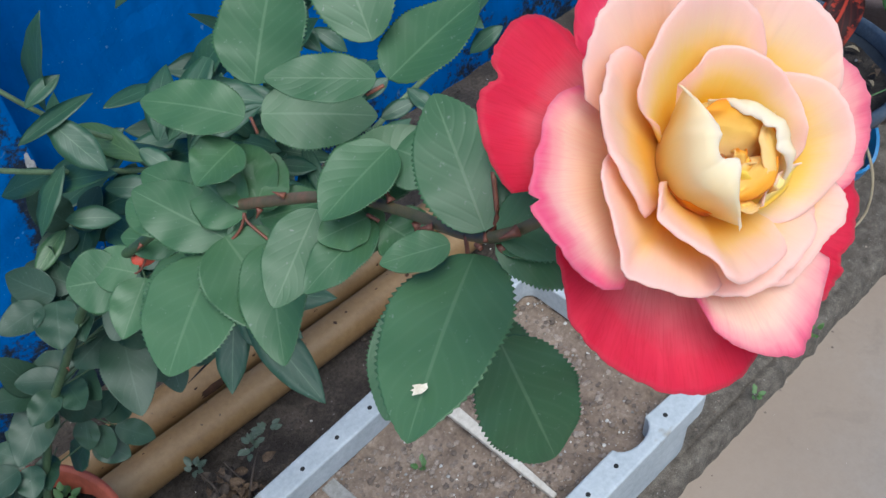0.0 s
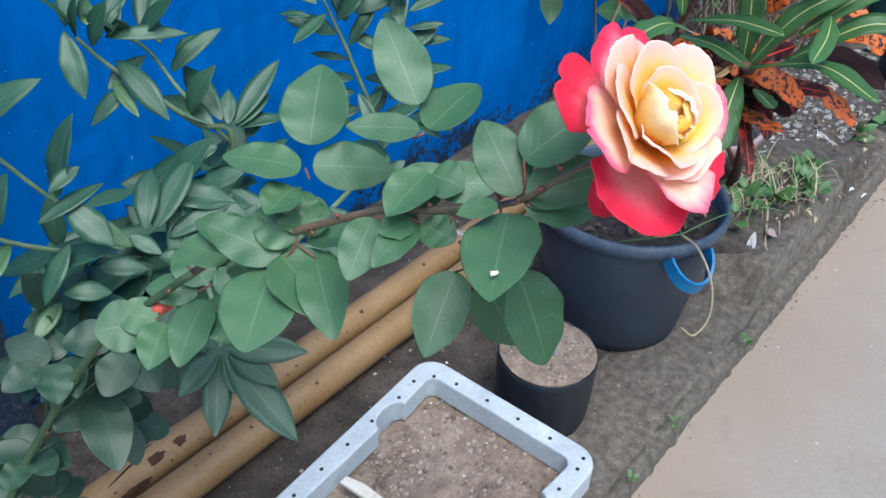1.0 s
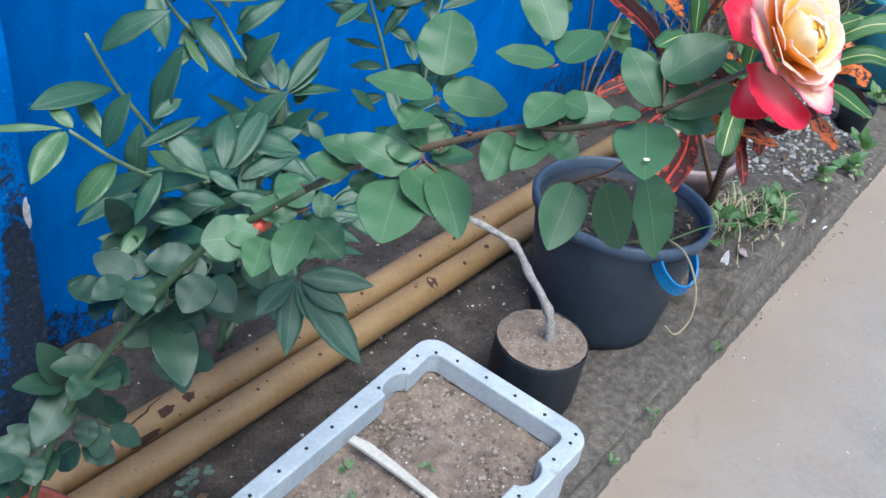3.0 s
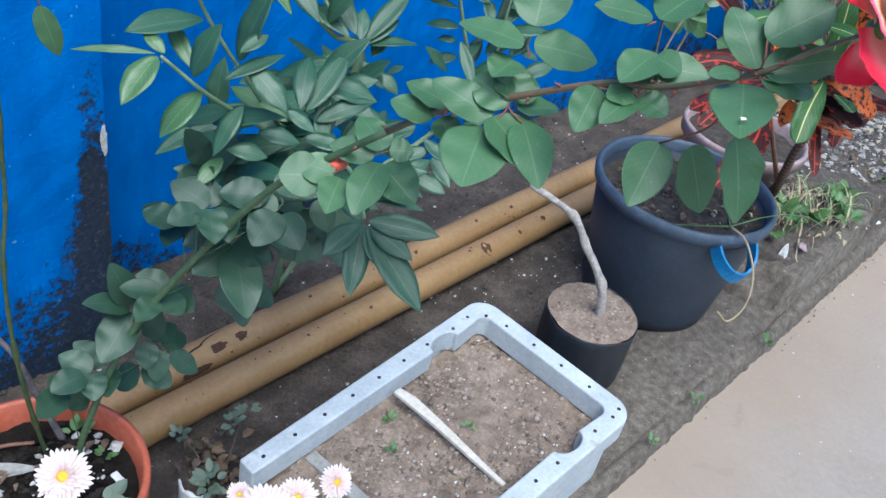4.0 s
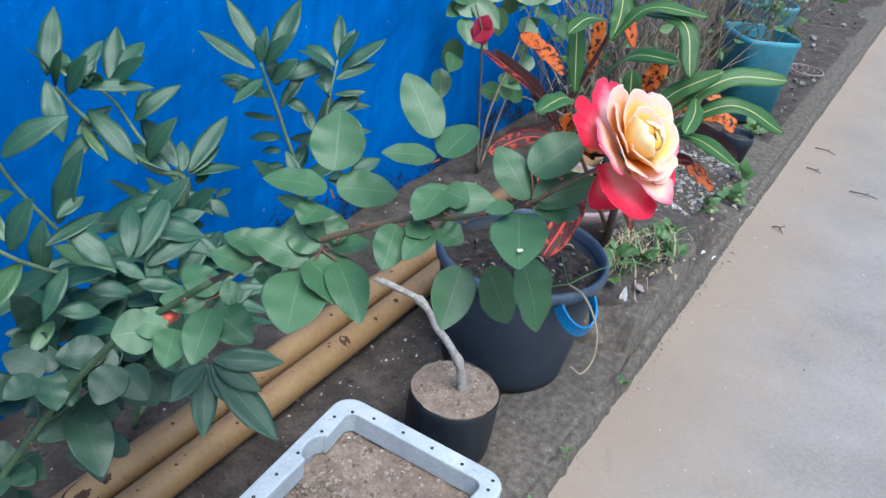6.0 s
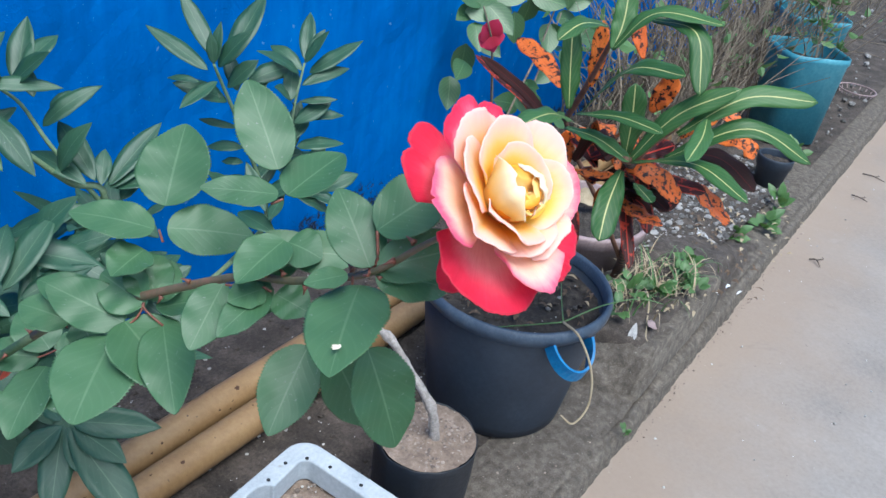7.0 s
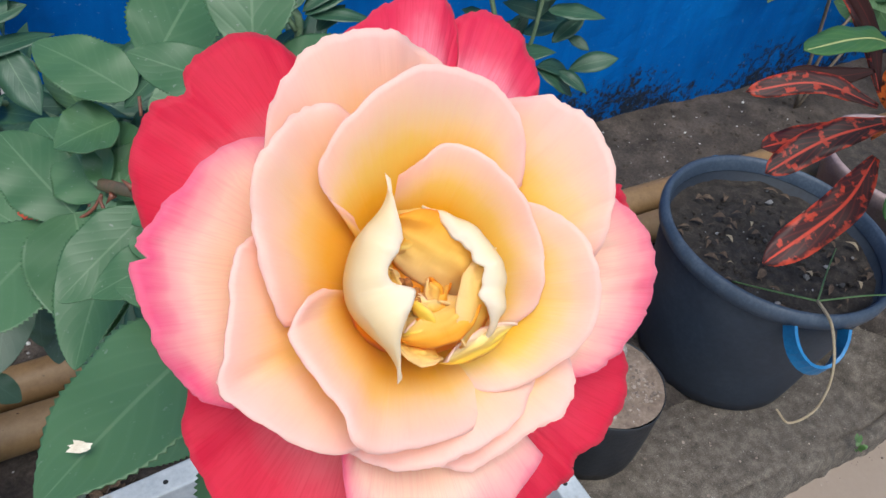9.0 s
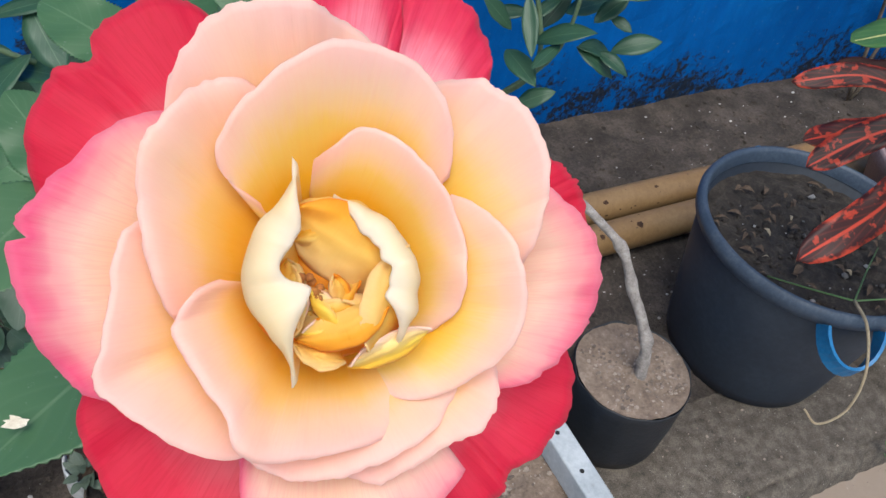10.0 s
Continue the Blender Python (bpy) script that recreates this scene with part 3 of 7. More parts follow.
def build_setting():
    # pavement: one sheet out to the horizon, finer close by
    bm = bmesh.new()
    xs = [-60, -12, -3] + [-1 + 0.12 * i for i in range(67)] + [9, 14, 24, 60]
    ys = [-60, -14, -4] + [-1.6 + 0.1 * i for i in range(22)] + [0.56, 3.0, 12, 60]
    vs = [[bm.verts.new((x, y, PAVE_Z + (0.006 * nz(x, y, 2, 1.7) + 0.002 * nz(x, y, 2, 9) if -2 < y < 0.57 else -0.004 if y < 2 else -0.03))) for y in ys] for x in xs]
    for i in range(len(xs) - 1):
        for j in range(len(ys) - 1):
            bm.faces.new((vs[i][j], vs[i + 1][j], vs[i + 1][j + 1], vs[i][j + 1]))
    tagged(mesh_ob("pavement", bm, M["concrete"]), "worn sandy-grey concrete pavement beside the planting bed", "pavement", kind="structure")

    # kerb: a crumbling strip of old concrete that steps down to the pavement
    bm = bmesh.new()
    prof = [(-0.012, -0.055), (-0.006, -0.030), (-0.002, -0.008), (0.003, 0.0), (0.020, 0.001), (0.0225, -0.007), (0.026, 0.002), (0.05, 0.004), (0.10, 0.006), (0.15, 0.004), (0.20, -0.006), (0.235, -0.03)]
    fine = []
    for (y0, z0), (y1, z1) in zip(prof, prof[1:]):
        m = max(1, round((y1 - y0) / 0.007))
        fine += [(y0 + (y1 - y0) * k / m, z0 + (z1 - z0) * k / m) for k in range(m)]
    prof = fine + [prof[-1]]
    rows = []
    xs = [-1.5 + 0.05 * i for i in range(30)] + [0.006 * i for i in range(480)] + [2.88 + 0.03 * i for i in range(190)]
    for x in xs:
        wob = 0.005 * nz(x, 0, 0, 3.0) + 0.004 * nz(x, 1, 0, 14) + 0.004 * nz(x, 2, 0, 45)
        crack = min(1.0, max(0.0, 0.45 + 1.1 * nz(x, 6, 0, 5.0) + 0.6 * nz(x, 8, 0, 30)))
        bite = max(0.0, nz(x, 12, 0, 20) - 0.12) * 0.030
        row = []
        for k, (dy, z) in enumerate(prof):
            y = KERB_Y - 0.007 + dy + wob * (1.0 if dy < 0.05 else 0.5)
            z -= bite * max(0.0, 1 - abs(dy - 0.002) / 0.014) if k else 0.0
            if 0.0195 < dy < 0.0260:
                z = 0.0015 - (0.0015 - z) * crack
            row.append(bm.verts.new((x, y, z + (0.004 * nz(x, y, 7, 9) + 0.0018 * nz(x, y, 3, 40) + 0.0018 * nz(x, y, 5, 110) if k > 0 else 0))))
        rows.append(row)
    for r0, r1 in zip(rows, rows[1:]):
        for k in range(len(prof) - 1):
            bm.faces.new((r0[k], r0[k + 1], r1[k + 1], r1[k]))
    bmesh.ops.recalc_face_normals(bm, faces=bm.faces)
    tagged(mesh_ob("kerb", bm, M["kerb"]), "crumbling mossy concrete kerb along the planting bed", "kerb", kind="structure")

    # the bed of soil
    bm = grid_sheet(-1.5, 3.2, KERB_Y + 0.10, WALL_Y + 0.02, 380, 68, bed_z)
    tagged(mesh_ob("ground", bm, M["soil"]), "dark damp soil of the planting bed by the wall", "ground", kind="structure")
    bm = grid_sheet(3.2, 14.0, KERB_Y + 0.08, WALL_Y + 3.5, 90, 40, lambda x, y: bed_z(x, y) if x < 3.21 else 0.03 * nz(x, y, 0, 1.5) + 0.01 + 0.10 * max(0.0, y - 0.9) * min(1.0, x - 3.2))
    tagged(mesh_ob("ground_beyond", bm, M["soil"]), "rough earth bank further along the path", "ground", kind="structure")

    # a raised broken slab where the bed is heaped up behind the bucket
    def slab_z(x, y):
        def ease(q):
            q = min(1.0, max(0.0, q))
            return q * q * (3 - 2 * q)
        up = ease((x - 1.535 - 0.04 * nz(x, y, 2, 9)) / 0.055) * ease((2.7 - x) / 0.7) * ease((y - KERB_Y - 0.012 * nz(x, 3, 0, 20)) / 0.065)
        return -0.02 + 0.122 * up + 0.006 * nz(x, y, 1, 14) + 0.004 * nz(x, y, 6, 45)
    tagged(mesh_ob("kerb_raised", grid_sheet(1.50, 2.7, KERB_Y - 0.002, 0.72, 170, 40, slab_z), M["slab"]), "raised slab of broken brown concrete and earth behind the bucket", "kerb", kind="structure")

    # wall with a shallow pier, rough plaster
    bm = bmesh.new()
    def slab(x0, x1, yf, yb, z0, z1, nx, nzz):
        f = [[bm.verts.new((x0 + (x1 - x0) * i / nx, yf + 0.006 * nz(x0 + (x1 - x0) * i / nx, 0, z0 + (z1 - z0) * k / nzz, 5) + 0.002 * nz(x0 + (x1 - x0) * i / nx, 4, z0 + (z1 - z0) * k / nzz, 28), z0 + (z1 - z0) * k / nzz)) for k in range(nzz + 1)] for i in range(nx + 1)]
        bk = [[bm.verts.new((x, yb, z)) for z in (z0, z1)] for x in (x0, x1)]
        for i in range(nx):
            for k in range(nzz):
                bm.faces.new((f[i][k], f[i + 1][k], f[i + 1][k + 1], f[i][k + 1]))
        bm.faces.new([f[0][k] for k in range(nzz, -1, -1)][::-1] + [bk[0][1], bk[0][0]])
        bm.faces.new([f[nx][k] for k in range(nzz + 1)] + [bk[1][1], bk[1][0]])
        bm.faces.new([f[i][nzz] for i in range(nx + 1)] + [bk[1][1], bk[0][1]])
        bm.faces.new((bk[0][0], bk[0][1], bk[1][1], bk[1][0]))
    slab(-3.0, 5.2, WALL_Y, WALL_Y + 0.15, -0.1, 1.8, 220, 56)
    slab(-3.0, PIER_X, PIER_Y, WALL_Y - 0.008, -0.1, 1.8, 90, 56)
    bmesh.ops.recalc_face_normals(bm, faces=bm.faces)
    tagged(mesh_ob("wall_north", bm, M["wall"], None, False), "bright blue painted plaster wall, black with mould at its foot", "wall", kind="structure")


PIER_X, PIER_Y = 0.30, 1.26
build_setting()
# bare plaster where the pier's corner is chipped
bm = bmesh.new()
c = bm.verts.new((0.292, PIER_Y - 0.010, 0.44))
ring = [bm.verts.new((0.292 + 0.005 * math.cos(k * 0.349) * (1 + 0.6 * nz(k, 1, 0, 0.7)), PIER_Y - 0.009, 0.44 + 0.026 * math.sin(k * 0.349) * (1 + 0.4 * nz(k, 4, 0, 0.9)))) for k in range(18)]
for k in range(18):
    bm.faces.new((c, ring[k], ring[(k + 1) % 18]))
part("chip", bm, M["bare_plaster"], bpy.data.objects["wall_north"], "bare pale plaster on the chipped corner", False)


# ---- pipes ----
def pipe(y, r, x0, x1, patches, seed, edge):
    ob = thing("pipe", "ochre-painted pipe with rusty chips lying on the soil", "pipe", "pipes along the wall")
    pts = [(x0 + (x1 - x0) * i / 24, y + 0.004 * nz(x0 + i, seed, 0, 0.3), r + 0.006) for i in range(25)]
    part("tube", tube(pts, r, 28, wob=0.0), M["pipe"], ob)
    rn = random.Random(int(seed))
    lo, hi = edge
    specks = [(rn.uniform(0.2, 1.5), rn.uniform(lo, hi), rn.uniform(0.0012, 0.0036), rn.uniform(0.0008, 0.0020)) for i in range(26)]
    for x, an, w, h in patches + specks:
        bm = bmesh.new()
        c = bm.verts.new((x, y + (r + 0.0007) * math.cos(radians(an)), r + 0.006 + (r + 0.0007) * math.sin(radians(an))))
        ring = []
        for k in range(18):
            q = 2 * math.pi * k / 18
            f = 1 + 0.55 * nz(math.cos(q) * 2 + x * 9, math.sin(q) * 2, seed, 1.0) + 0.25 * nz(math.cos(q) * 6, math.sin(q) * 6 + x * 5, seed, 1.0)
            a = radians(an) + h / r * math.sin(q) * f
            ring.append(bm.verts.new((x + w * math.cos(q) * f, y + (r + 0.0007) * math.cos(a), r + 0.006 + (r + 0.0007) * math.sin(a))))
        for k in range(18):
            bm.faces.new((c, ring[k], ring[(k + 1) % 18]))
        part("rust_patch", bm, M["rust"], ob, "dark rust where the paint has flaked")
    return ob


back_pipe = pipe(1.118, 0.032, -0.8, 3.1, [(0.405, 122, 0.016, 0.008), (0.455, 120, 0.012, 0.008), (0.35, 165, 0.03, 0.007), (0.62, 100, 0.004, 0.003), (0.9, 120, 0.005, 0.004), (1.1, 110, 0.004, 0.004), (1.22, 120, 0.006, 0.004), (1.35, 105, 0.005, 0.003)], 1.0, (135, 172))
part("crack", tube(bend([(x, 1.118 + 0.0322 * math.cos(radians(an)), 0.038 + 0.0322 * math.sin(radians(an))) for x, an in ((0.318, 112), (0.34, 104), (0.362, 96), (0.378, 92), (0.388, 80), (0.410, 70), (0.43, 62))], 3), [0.0004, 0.0008, 0.0012, 0.0015, 0.0018, 0.0016, 0.0020, 0.0018, 0.0015, 0.0018, 0.0020, 0.0016, 0.0014, 0.0012, 0.0010, 0.0009, 0.0007, 0.0005, 0.0003], 6), M["hole"], back_pipe, "dark crack in the paint")
pipe(1.040, 0.032, -0.8, 3.1, [(1.045, 118, 0.013, 0.016), (0.55, 105, 0.003, 0.003), (0.7, 118, 0.004, 0.003), (1.0, 95, 0.004, 0.003), (1.25, 110, 0.007, 0.006), (1.16, 120, 0.005, 0.005)], 5.0, (40, 100))


# ---- the tray: an old pale plastic frame used as a seed bed ----
TX0, TX1, TY0, TY1, TZ = 0.245, 0.822, 0.507, 0.866, 0.152


def skew(bm):
    """Tapers the frame to fit the camera's view: its wall-side rail runs in towards the open end."""
    for v in bm.verts:
        v.co.y -= 0.072 * (TX1 - v.co.x) * (v.co.y - TY0) / (TY1 - TY0)
    return bm


def tray():
    ob = thing("planting_tray", "chalky white plastic frame filled with dry soil", "tray")
    w = 0.036
    def rounded(x0, x1, y0, y1, r, n=7):
        out = []
        for cx, cy, a0 in ((x1 - r, y0 + r, -90), (x1 - r, y1 - r, 0)):
            for k in range(n + 1):
                a = radians(a0 + 90 * k / n)
                out.append((cx + r * math.cos(a), cy + r * math.sin(a)))
        return out
    outer = [(TX0 - 0.1, TY0), *rounded(TX0, TX1, TY0, TY1, 0.042), (TX0, TY1)]
    def notch(cx, y, s):
        return [(cx + 0.034 * math.cos(radians(a)), y - s * 0.004 + s * 0.021 * math.sin(radians(a))) for a in range(180, -1, -20)]
    inn = rounded(TX0, TX1 - w, TY0 + w, TY1 - w, 0.018)
    nx = TX1 - 0.150
    low = [(p[0], TY0 + w - (p[1] - (TY0 + w)) * 1.0) for p in notch(nx, TY0 + w, 1)]
    high = notch(nx, TY1 - w, 1)
    inner = [(TX0 - 0.1, TY0 + w), *low, *inn, *high[::-1], (TX0, TY1 - w)]
    bm = bmesh.new()
    loop = outer + inner[::-1]
    def ring(pts, z):
        return [bm.verts.new((x, y, z)) for x, y in pts]
    top = ring(loop, TZ)
    f = bm.faces.new(top)
    ex = bmesh.ops.extrude_face_region(bm, geom=[f])
    for v in ex["geom"]:
        if isinstance(v, bmesh.types.BMVert):
            v.co.z -= 0.045
    bmesh.ops.recalc_face_normals(bm, faces=bm.faces)
    rim = part("rim", skew(bm), M["tray"], ob, smooth=False)
    bv = rim.modifiers.new("soft_edges", "BEVEL")
    bv.width, bv.segments, bv.limit_method, bv.angle_limit = 0.003, 2, "ANGLE", radians(50)
    # skirt under the rim
    bm = bmesh.new()
    sk = [(TX0 - 0.1, TY0 + 0.012), *rounded(TX0, TX1 - 0.012, TY0 + 0.012, TY1 - 0.012, 0.035), (TX0, TY1 - 0.012)]
    ins = [(TX0 - 0.1, TY0 + 0.02), *rounded(TX0, TX1 - 0.02, TY0 + 0.02, TY1 - 0.02, 0.028), (TX0, TY1 - 0.02)]
    a, b = ring(sk, TZ - 0.043), ring([(x, y) for x, y in sk], -0.01)
    c, d = ring(ins, TZ - 0.043), ring(ins, -0.01)
    for k in range(len(sk) - 1):
        bm.faces.new((a[k], a[k + 1], b[k + 1], b[k]))
        bm.faces.new((c[k], c[k + 1], d[k + 1], d[k]))
    bmesh.ops.recalc_face_normals(bm, faces=bm.faces)
    part("skirt", skew(bm), M["tray"], ob, smooth=False)
    # screw holes along the rim: solid dark dots, a hole's shade put in colour
    hy = TY1 - 0.021
    spots = [(TX0 + 0.030 + 0.061 * i, hy) for i in range(7)] + [(TX1 - 0.113, hy - 0.003), (TX1 - 0.068, hy), (TX1 - 0.036, hy - 0.020), (TX1 - 0.025, hy - 0.062)]
    spots += [(TX1 - 0.021, hy - 0.125 - 0.063 * i) for i in range(4)] + [(TX1 - 0.045, TY0 + 0.020), (TX1 - 0.096, TY0 + 0.021)] + [(TX1 - 0.20 - 0.055 * i, TY0 + 0.020) for i in range(6)]
    for x, y in spots:
        bm = bmesh.new()
        bmesh.ops.create_cone(bm, cap_ends=True, segments=14, radius1=0.0034, radius2=0.0034, depth=0.006, matrix=Matrix.Translation((x, y, TZ - 0.0025)))
        part("screw_hole", skew(bm), M["hole"], ob, smooth=False)
    return ob


tray()
soil_top = grid_sheet(TX0 - 0.09, TX1 - 0.022, TY0 + 0.022, TY1 - 0.022, 130, 76, lambda x, y: 0.105 + 0.007 * nz(x, y, 0, 9) + 0.006 * nz(x, y, 4, 40) + 0.0036 * nz(x, y, 8, 110) - (0.028 * max(0.0, 0.36 - x) / 0.2))
tagged(mesh_ob("tray_soil", skew(soil_top), M["dry_soil"]), "dry crumbly brown soil filling the white tray", "soil", kind="stuff")


def slat(name, a, b, w0, w1, th, label, tip=True, material="slat"):
    """A flat lath from a to b, split to a slanting point."""
    a, b = Vector(a), Vector(b)
    d = (b - a).normalized()
    s = d.cross(Vector((0, 0, 1))).normalized()
    up = s.cross(d)
    bm = bmesh.new()
    secs = []
    for i in range(9):
        t = i / 8
        w = w0 + (w1 - w0) * t
        p = a.lerp(b, t) + up * (0.002 * math.sin(t * 5))
        if i == 0 and tip:
            p = p + s * (w * 0.35)
            w *= 0.65
        secs.append([bm.verts.new(p + s * x + up * z) for x, z in ((-w, -th), (w, -th), (w, th), (-w, th))])
    for p, q in zip(secs, secs[1:]):
        for k in range(4):
            bm.faces.new((p[k], p[(k + 1) % 4], q[(k + 1) % 4], q[k]))
    bm.faces.new(secs[0][::-1])
    bm.faces.new(secs[-1])
    bmesh.ops.bevel(bm, geom=bm.edges[:], offset=0.0008, segments=1, affect="EDGES")
    return tagged(mesh_ob(name, bm, M[material], None, False), label, "plant marker")


slat("plant_marker", (0.539, 0.796, 0.135), (0.553, 0.566, 0.112), 0.011, 0.004, 0.0035, "pale split wooden lath lying on the tray soil")
slat("divider_slat", (0.356, 0.796, 0.103), (0.372, 0.545, 0.100), 0.011, 0.011, 0.006, "grey plastic slat half sunk in the tray soil", False, "grey_slat")


# ---- grow bag with a bare cutting ----
BAG = (0.968, 0.708)


def grow_bag():
    ob = thing("grow_bag", "black polythene grow bag full of sandy soil on the bed", "grow bag")
    ob.location = (*BAG, 0)
    bm = bmesh.new()
    rings, segs = [], 72
    prof = [(0.060, 0.002), (0.080, 0.004), (0.086, 0.03), (0.088, 0.085), (0.088, 0.135), (0.0890, 0.154), (0.0880, 0.156), (0.0865, 0.150), (0.085, 0.12)]
    for i, (r, z) in enumerate(prof):
        ring = []
        for k in range(segs):
            an = 2 * math.pi * k / segs
            cr = 0.030 * nz(math.cos(an) * 3, math.sin(an) * 3, z * 9, 1.0) + 0.012 * nz(math.cos(an) * 9, math.sin(an) * 9, z * 30, 1.0)
            # the lip sags on the side towards the path
            dip = -0.004 * max(0.0, math.cos(an - radians(215))) * (1 if i in (5, 6, 7) else 0) + 0.008 * nz(math.cos(an) * 2.5, math.sin(an) * 2.5, 3, 1.0) * (1 if i in (5, 6) else 0)
            q = r * (1 + cr)
            ring.append(bm.verts.new((q * math.cos(an), q * math.sin(an), z + dip)))
        rings.append(ring)
    for r0, r1 in zip(rings, rings[1:]):
        for k in range(segs):
            bm.faces.new((r0[k], r0[(k + 1) % segs], r1[(k + 1) % segs], r1[k]))
    bm.faces.new(rings[0][::-1])
    bmesh.ops.recalc_face_normals(bm, faces=bm.faces)
    part("bag", bm, M["bag"], ob)
    s = part("soil", disc_soil(0.0872, 0.0030, 3.0, 30, -0.002), M["dry_soil"], ob, "sandy brown soil")
    s.location.z = 0.1560
    return ob


grow_bag()
cut = thing("bare_cutting", "bent leafless pale grey cutting rooted in the grow bag", "cutting")
path = bend([(0.97, 0.694, 0.13), (0.971, 0.693, 0.148), (0.968, 0.699, 0.184), (0.965, 0.707, 0.219), (0.956, 0.73, 0.257), (0.945, 0.756, 0.292), (0.933, 0.787, 0.339), (0.916, 0.829, 0.359), (0.897, 0.876, 0.372)], 5)
nr = len(path)
part("stem", tube(path, [0.0108 - 0.0054 * (i / (nr - 1)) ** 0.7 + (0.0022 if i in (15, 16) else 0) + (0.0016 if i in (25, 26, 30, 31) else 0) + (0.0012 if i % 7 == 3 else 0) for i in range(nr)], 16, wob=0.22), M["bark"], cut)


# ---- the big dark bucket ----
BUCK = (1.322, 0.764)
BR, BH = 0.191, 0.295


def bucket():
    ob = thing("plant_bucket", "large dark grey plastic bucket planter with blue handles", "bucket")
    ob.location = (*BUCK, 0.0)
    prof = [(0.10, 0.05), (0.135, 0.055), (BR * 0.93, BH - 0.02), (BR * 0.945, BH), (BR * 0.97, BH + 0.006), (BR, BH + 0.004), (BR + 0.004, BH - 0.006), (BR + 0.002, BH - 0.02), (BR * 0.975, BH - 0.024), (BR * 0.96, BH - 0.03)]
    part("rim", lathe(prof[2:], 96), M["bucket_rim"], ob, "scuffed grey rim")
    part("body", lathe([(0.0, 0.012), (0.125, 0.012), (BR * 0.935, BH - 0.018), (BR * 0.96, BH - 0.028), (0.148, 0.03), (0.143, 0.004), (0.132, 0.0), (0.0, 0.004)], 96), M["bucket"], ob)
    so = part("compost", disc_soil(BR * 0.93, 0.006, 8.0, 44), M["compost"], ob, "dark crumbly compost")
    so.location.z = BH - 0.038
    for an in (243, 63):
        # handle: flat blue strap looped through two lugs under the rim
        c, s = math.cos(radians(an)), math.sin(radians(an))
        pts = []
        for k in range(15):
            q = radians(-90 + 180 * k / 14)
            lat = 0.044 * math.sin(q)
            out = BR - 0.001 + 0.046 * math.cos(q)
            zz = BH - 0.018 - 0.044 * math.cos(q)
            pts.append(Vector((c * out - s * lat, s * out + c * lat, zz)))
        bm = bmesh.new()
        secs = []
        for i, p in enumerate(pts):
            d = (pts[min(i + 1, 14)] - pts[max(i - 1, 0)]).normalized()
            upv = Vector((c * 0.35, s * 0.35, 0.94))
            b = d.cross(upv).normalized()
            u2 = b.cross(d)
            secs.append([bm.verts.new(p + b * x + u2 * z) for x, z in ((-0.0025, -0.015), (0.0025, -0.015), (0.0025, 0.015), (-0.0025, 0.015))])
        for p, q in zip(secs, secs[1:]):
            for k in range(4):
                bm.faces.new((p[k], p[(k + 1) % 4], q[(k + 1) % 4], q[k]))
        bm.faces.new(secs[0][::-1])
        bm.faces.new(secs[-1])
        part("handle", bm, M["blue_handle"], ob, "bright blue strap handle", False)
    return ob


bucket()


# ---- terracotta pot ----
POT = (0.0, 0.925)


def pot(name, label, category, where, r, h, material, soil, depth=0.03):
    ob = thing(name, label, category)
    ob.location = where
    part("body", lathe([(0.0, 0.012), (r * 0.66, 0.012), (r * 0.90, h - 0.03), (r * 0.93, h - 0.002), (r * 0.955, h + 0.003), (r, h), (r * 1.003, h - 0.006), (r * 0.995, h - 0.032), (r * 0.93, h - 0.036), (r * 0.72, 0.003), (0.0, 0.0)], 72), material, ob)
    so = part("soil", disc_soil(r * 0.90, 0.006, 2.0 + r * 50, 36), soil, ob, "dark potting soil")
    so.location.z = h - depth
    return ob


pot("terracotta_pot", "terracotta-coloured plastic pot holding the rose bush", "flower pot", (*POT, 0.0), 0.142, 0.20, M["terracotta"], M["potting"], 0.035)


# ---- the rose bush ----
rose = thing("rose_bush", "rose bush with one open yellow-pink bloom on an arching cane", "rose bush")
cane_pts = bend([(0.055, 0.93, 0.165), (0.075, 0.92, 0.26), (0.125, 0.90, 0.40), (0.175, 0.84, 0.54), (0.21, 0.76, 0.67), (0.235, 0.69, 0.745), (0.245, 0.60, 0.83), (0.253, 0.53, 0.878), (0.262, 0.46, 0.922), (0.266, 0.42, 0.937), (0.250, 0.360, 0.978), (0.2525, 0.330, 1.008), (0.2527, 0.3044, 1.032)], 6)
nc = len(cane_pts)
low = nc * 5 // 11
part("cane", tube(cane_pts[:low + 1], taper(0.0048, 0.0034, low + 1), 12, wob=0.08), M["cane_old"], rose, "thick green lower cane")
part("cane", tube(cane_pts[low:], taper(0.0033, 0.0013, nc - low), 12, wob=0.08), M["cane"], rose, "red-brown upper cane")

RW = Vector((-0.17, -0.61, 0.775)).normalized()          # the way the bloom faces
RO = Vector((0.2562, 0.2946, 1.0484))                       # its middle
RU = Vector((0.956, -0.292, -0.020))
RU = (RU - RW * RU.dot(RW)).normalized()
RV = RW.cross(RU)


def bloom_at(x, y, z):
    return RO + RU * (x * 0.99) + RV * (y * 0.99) + RW * z


HX, HY = -0.0060, -0.0040                                    # the heart, round which the petals stand


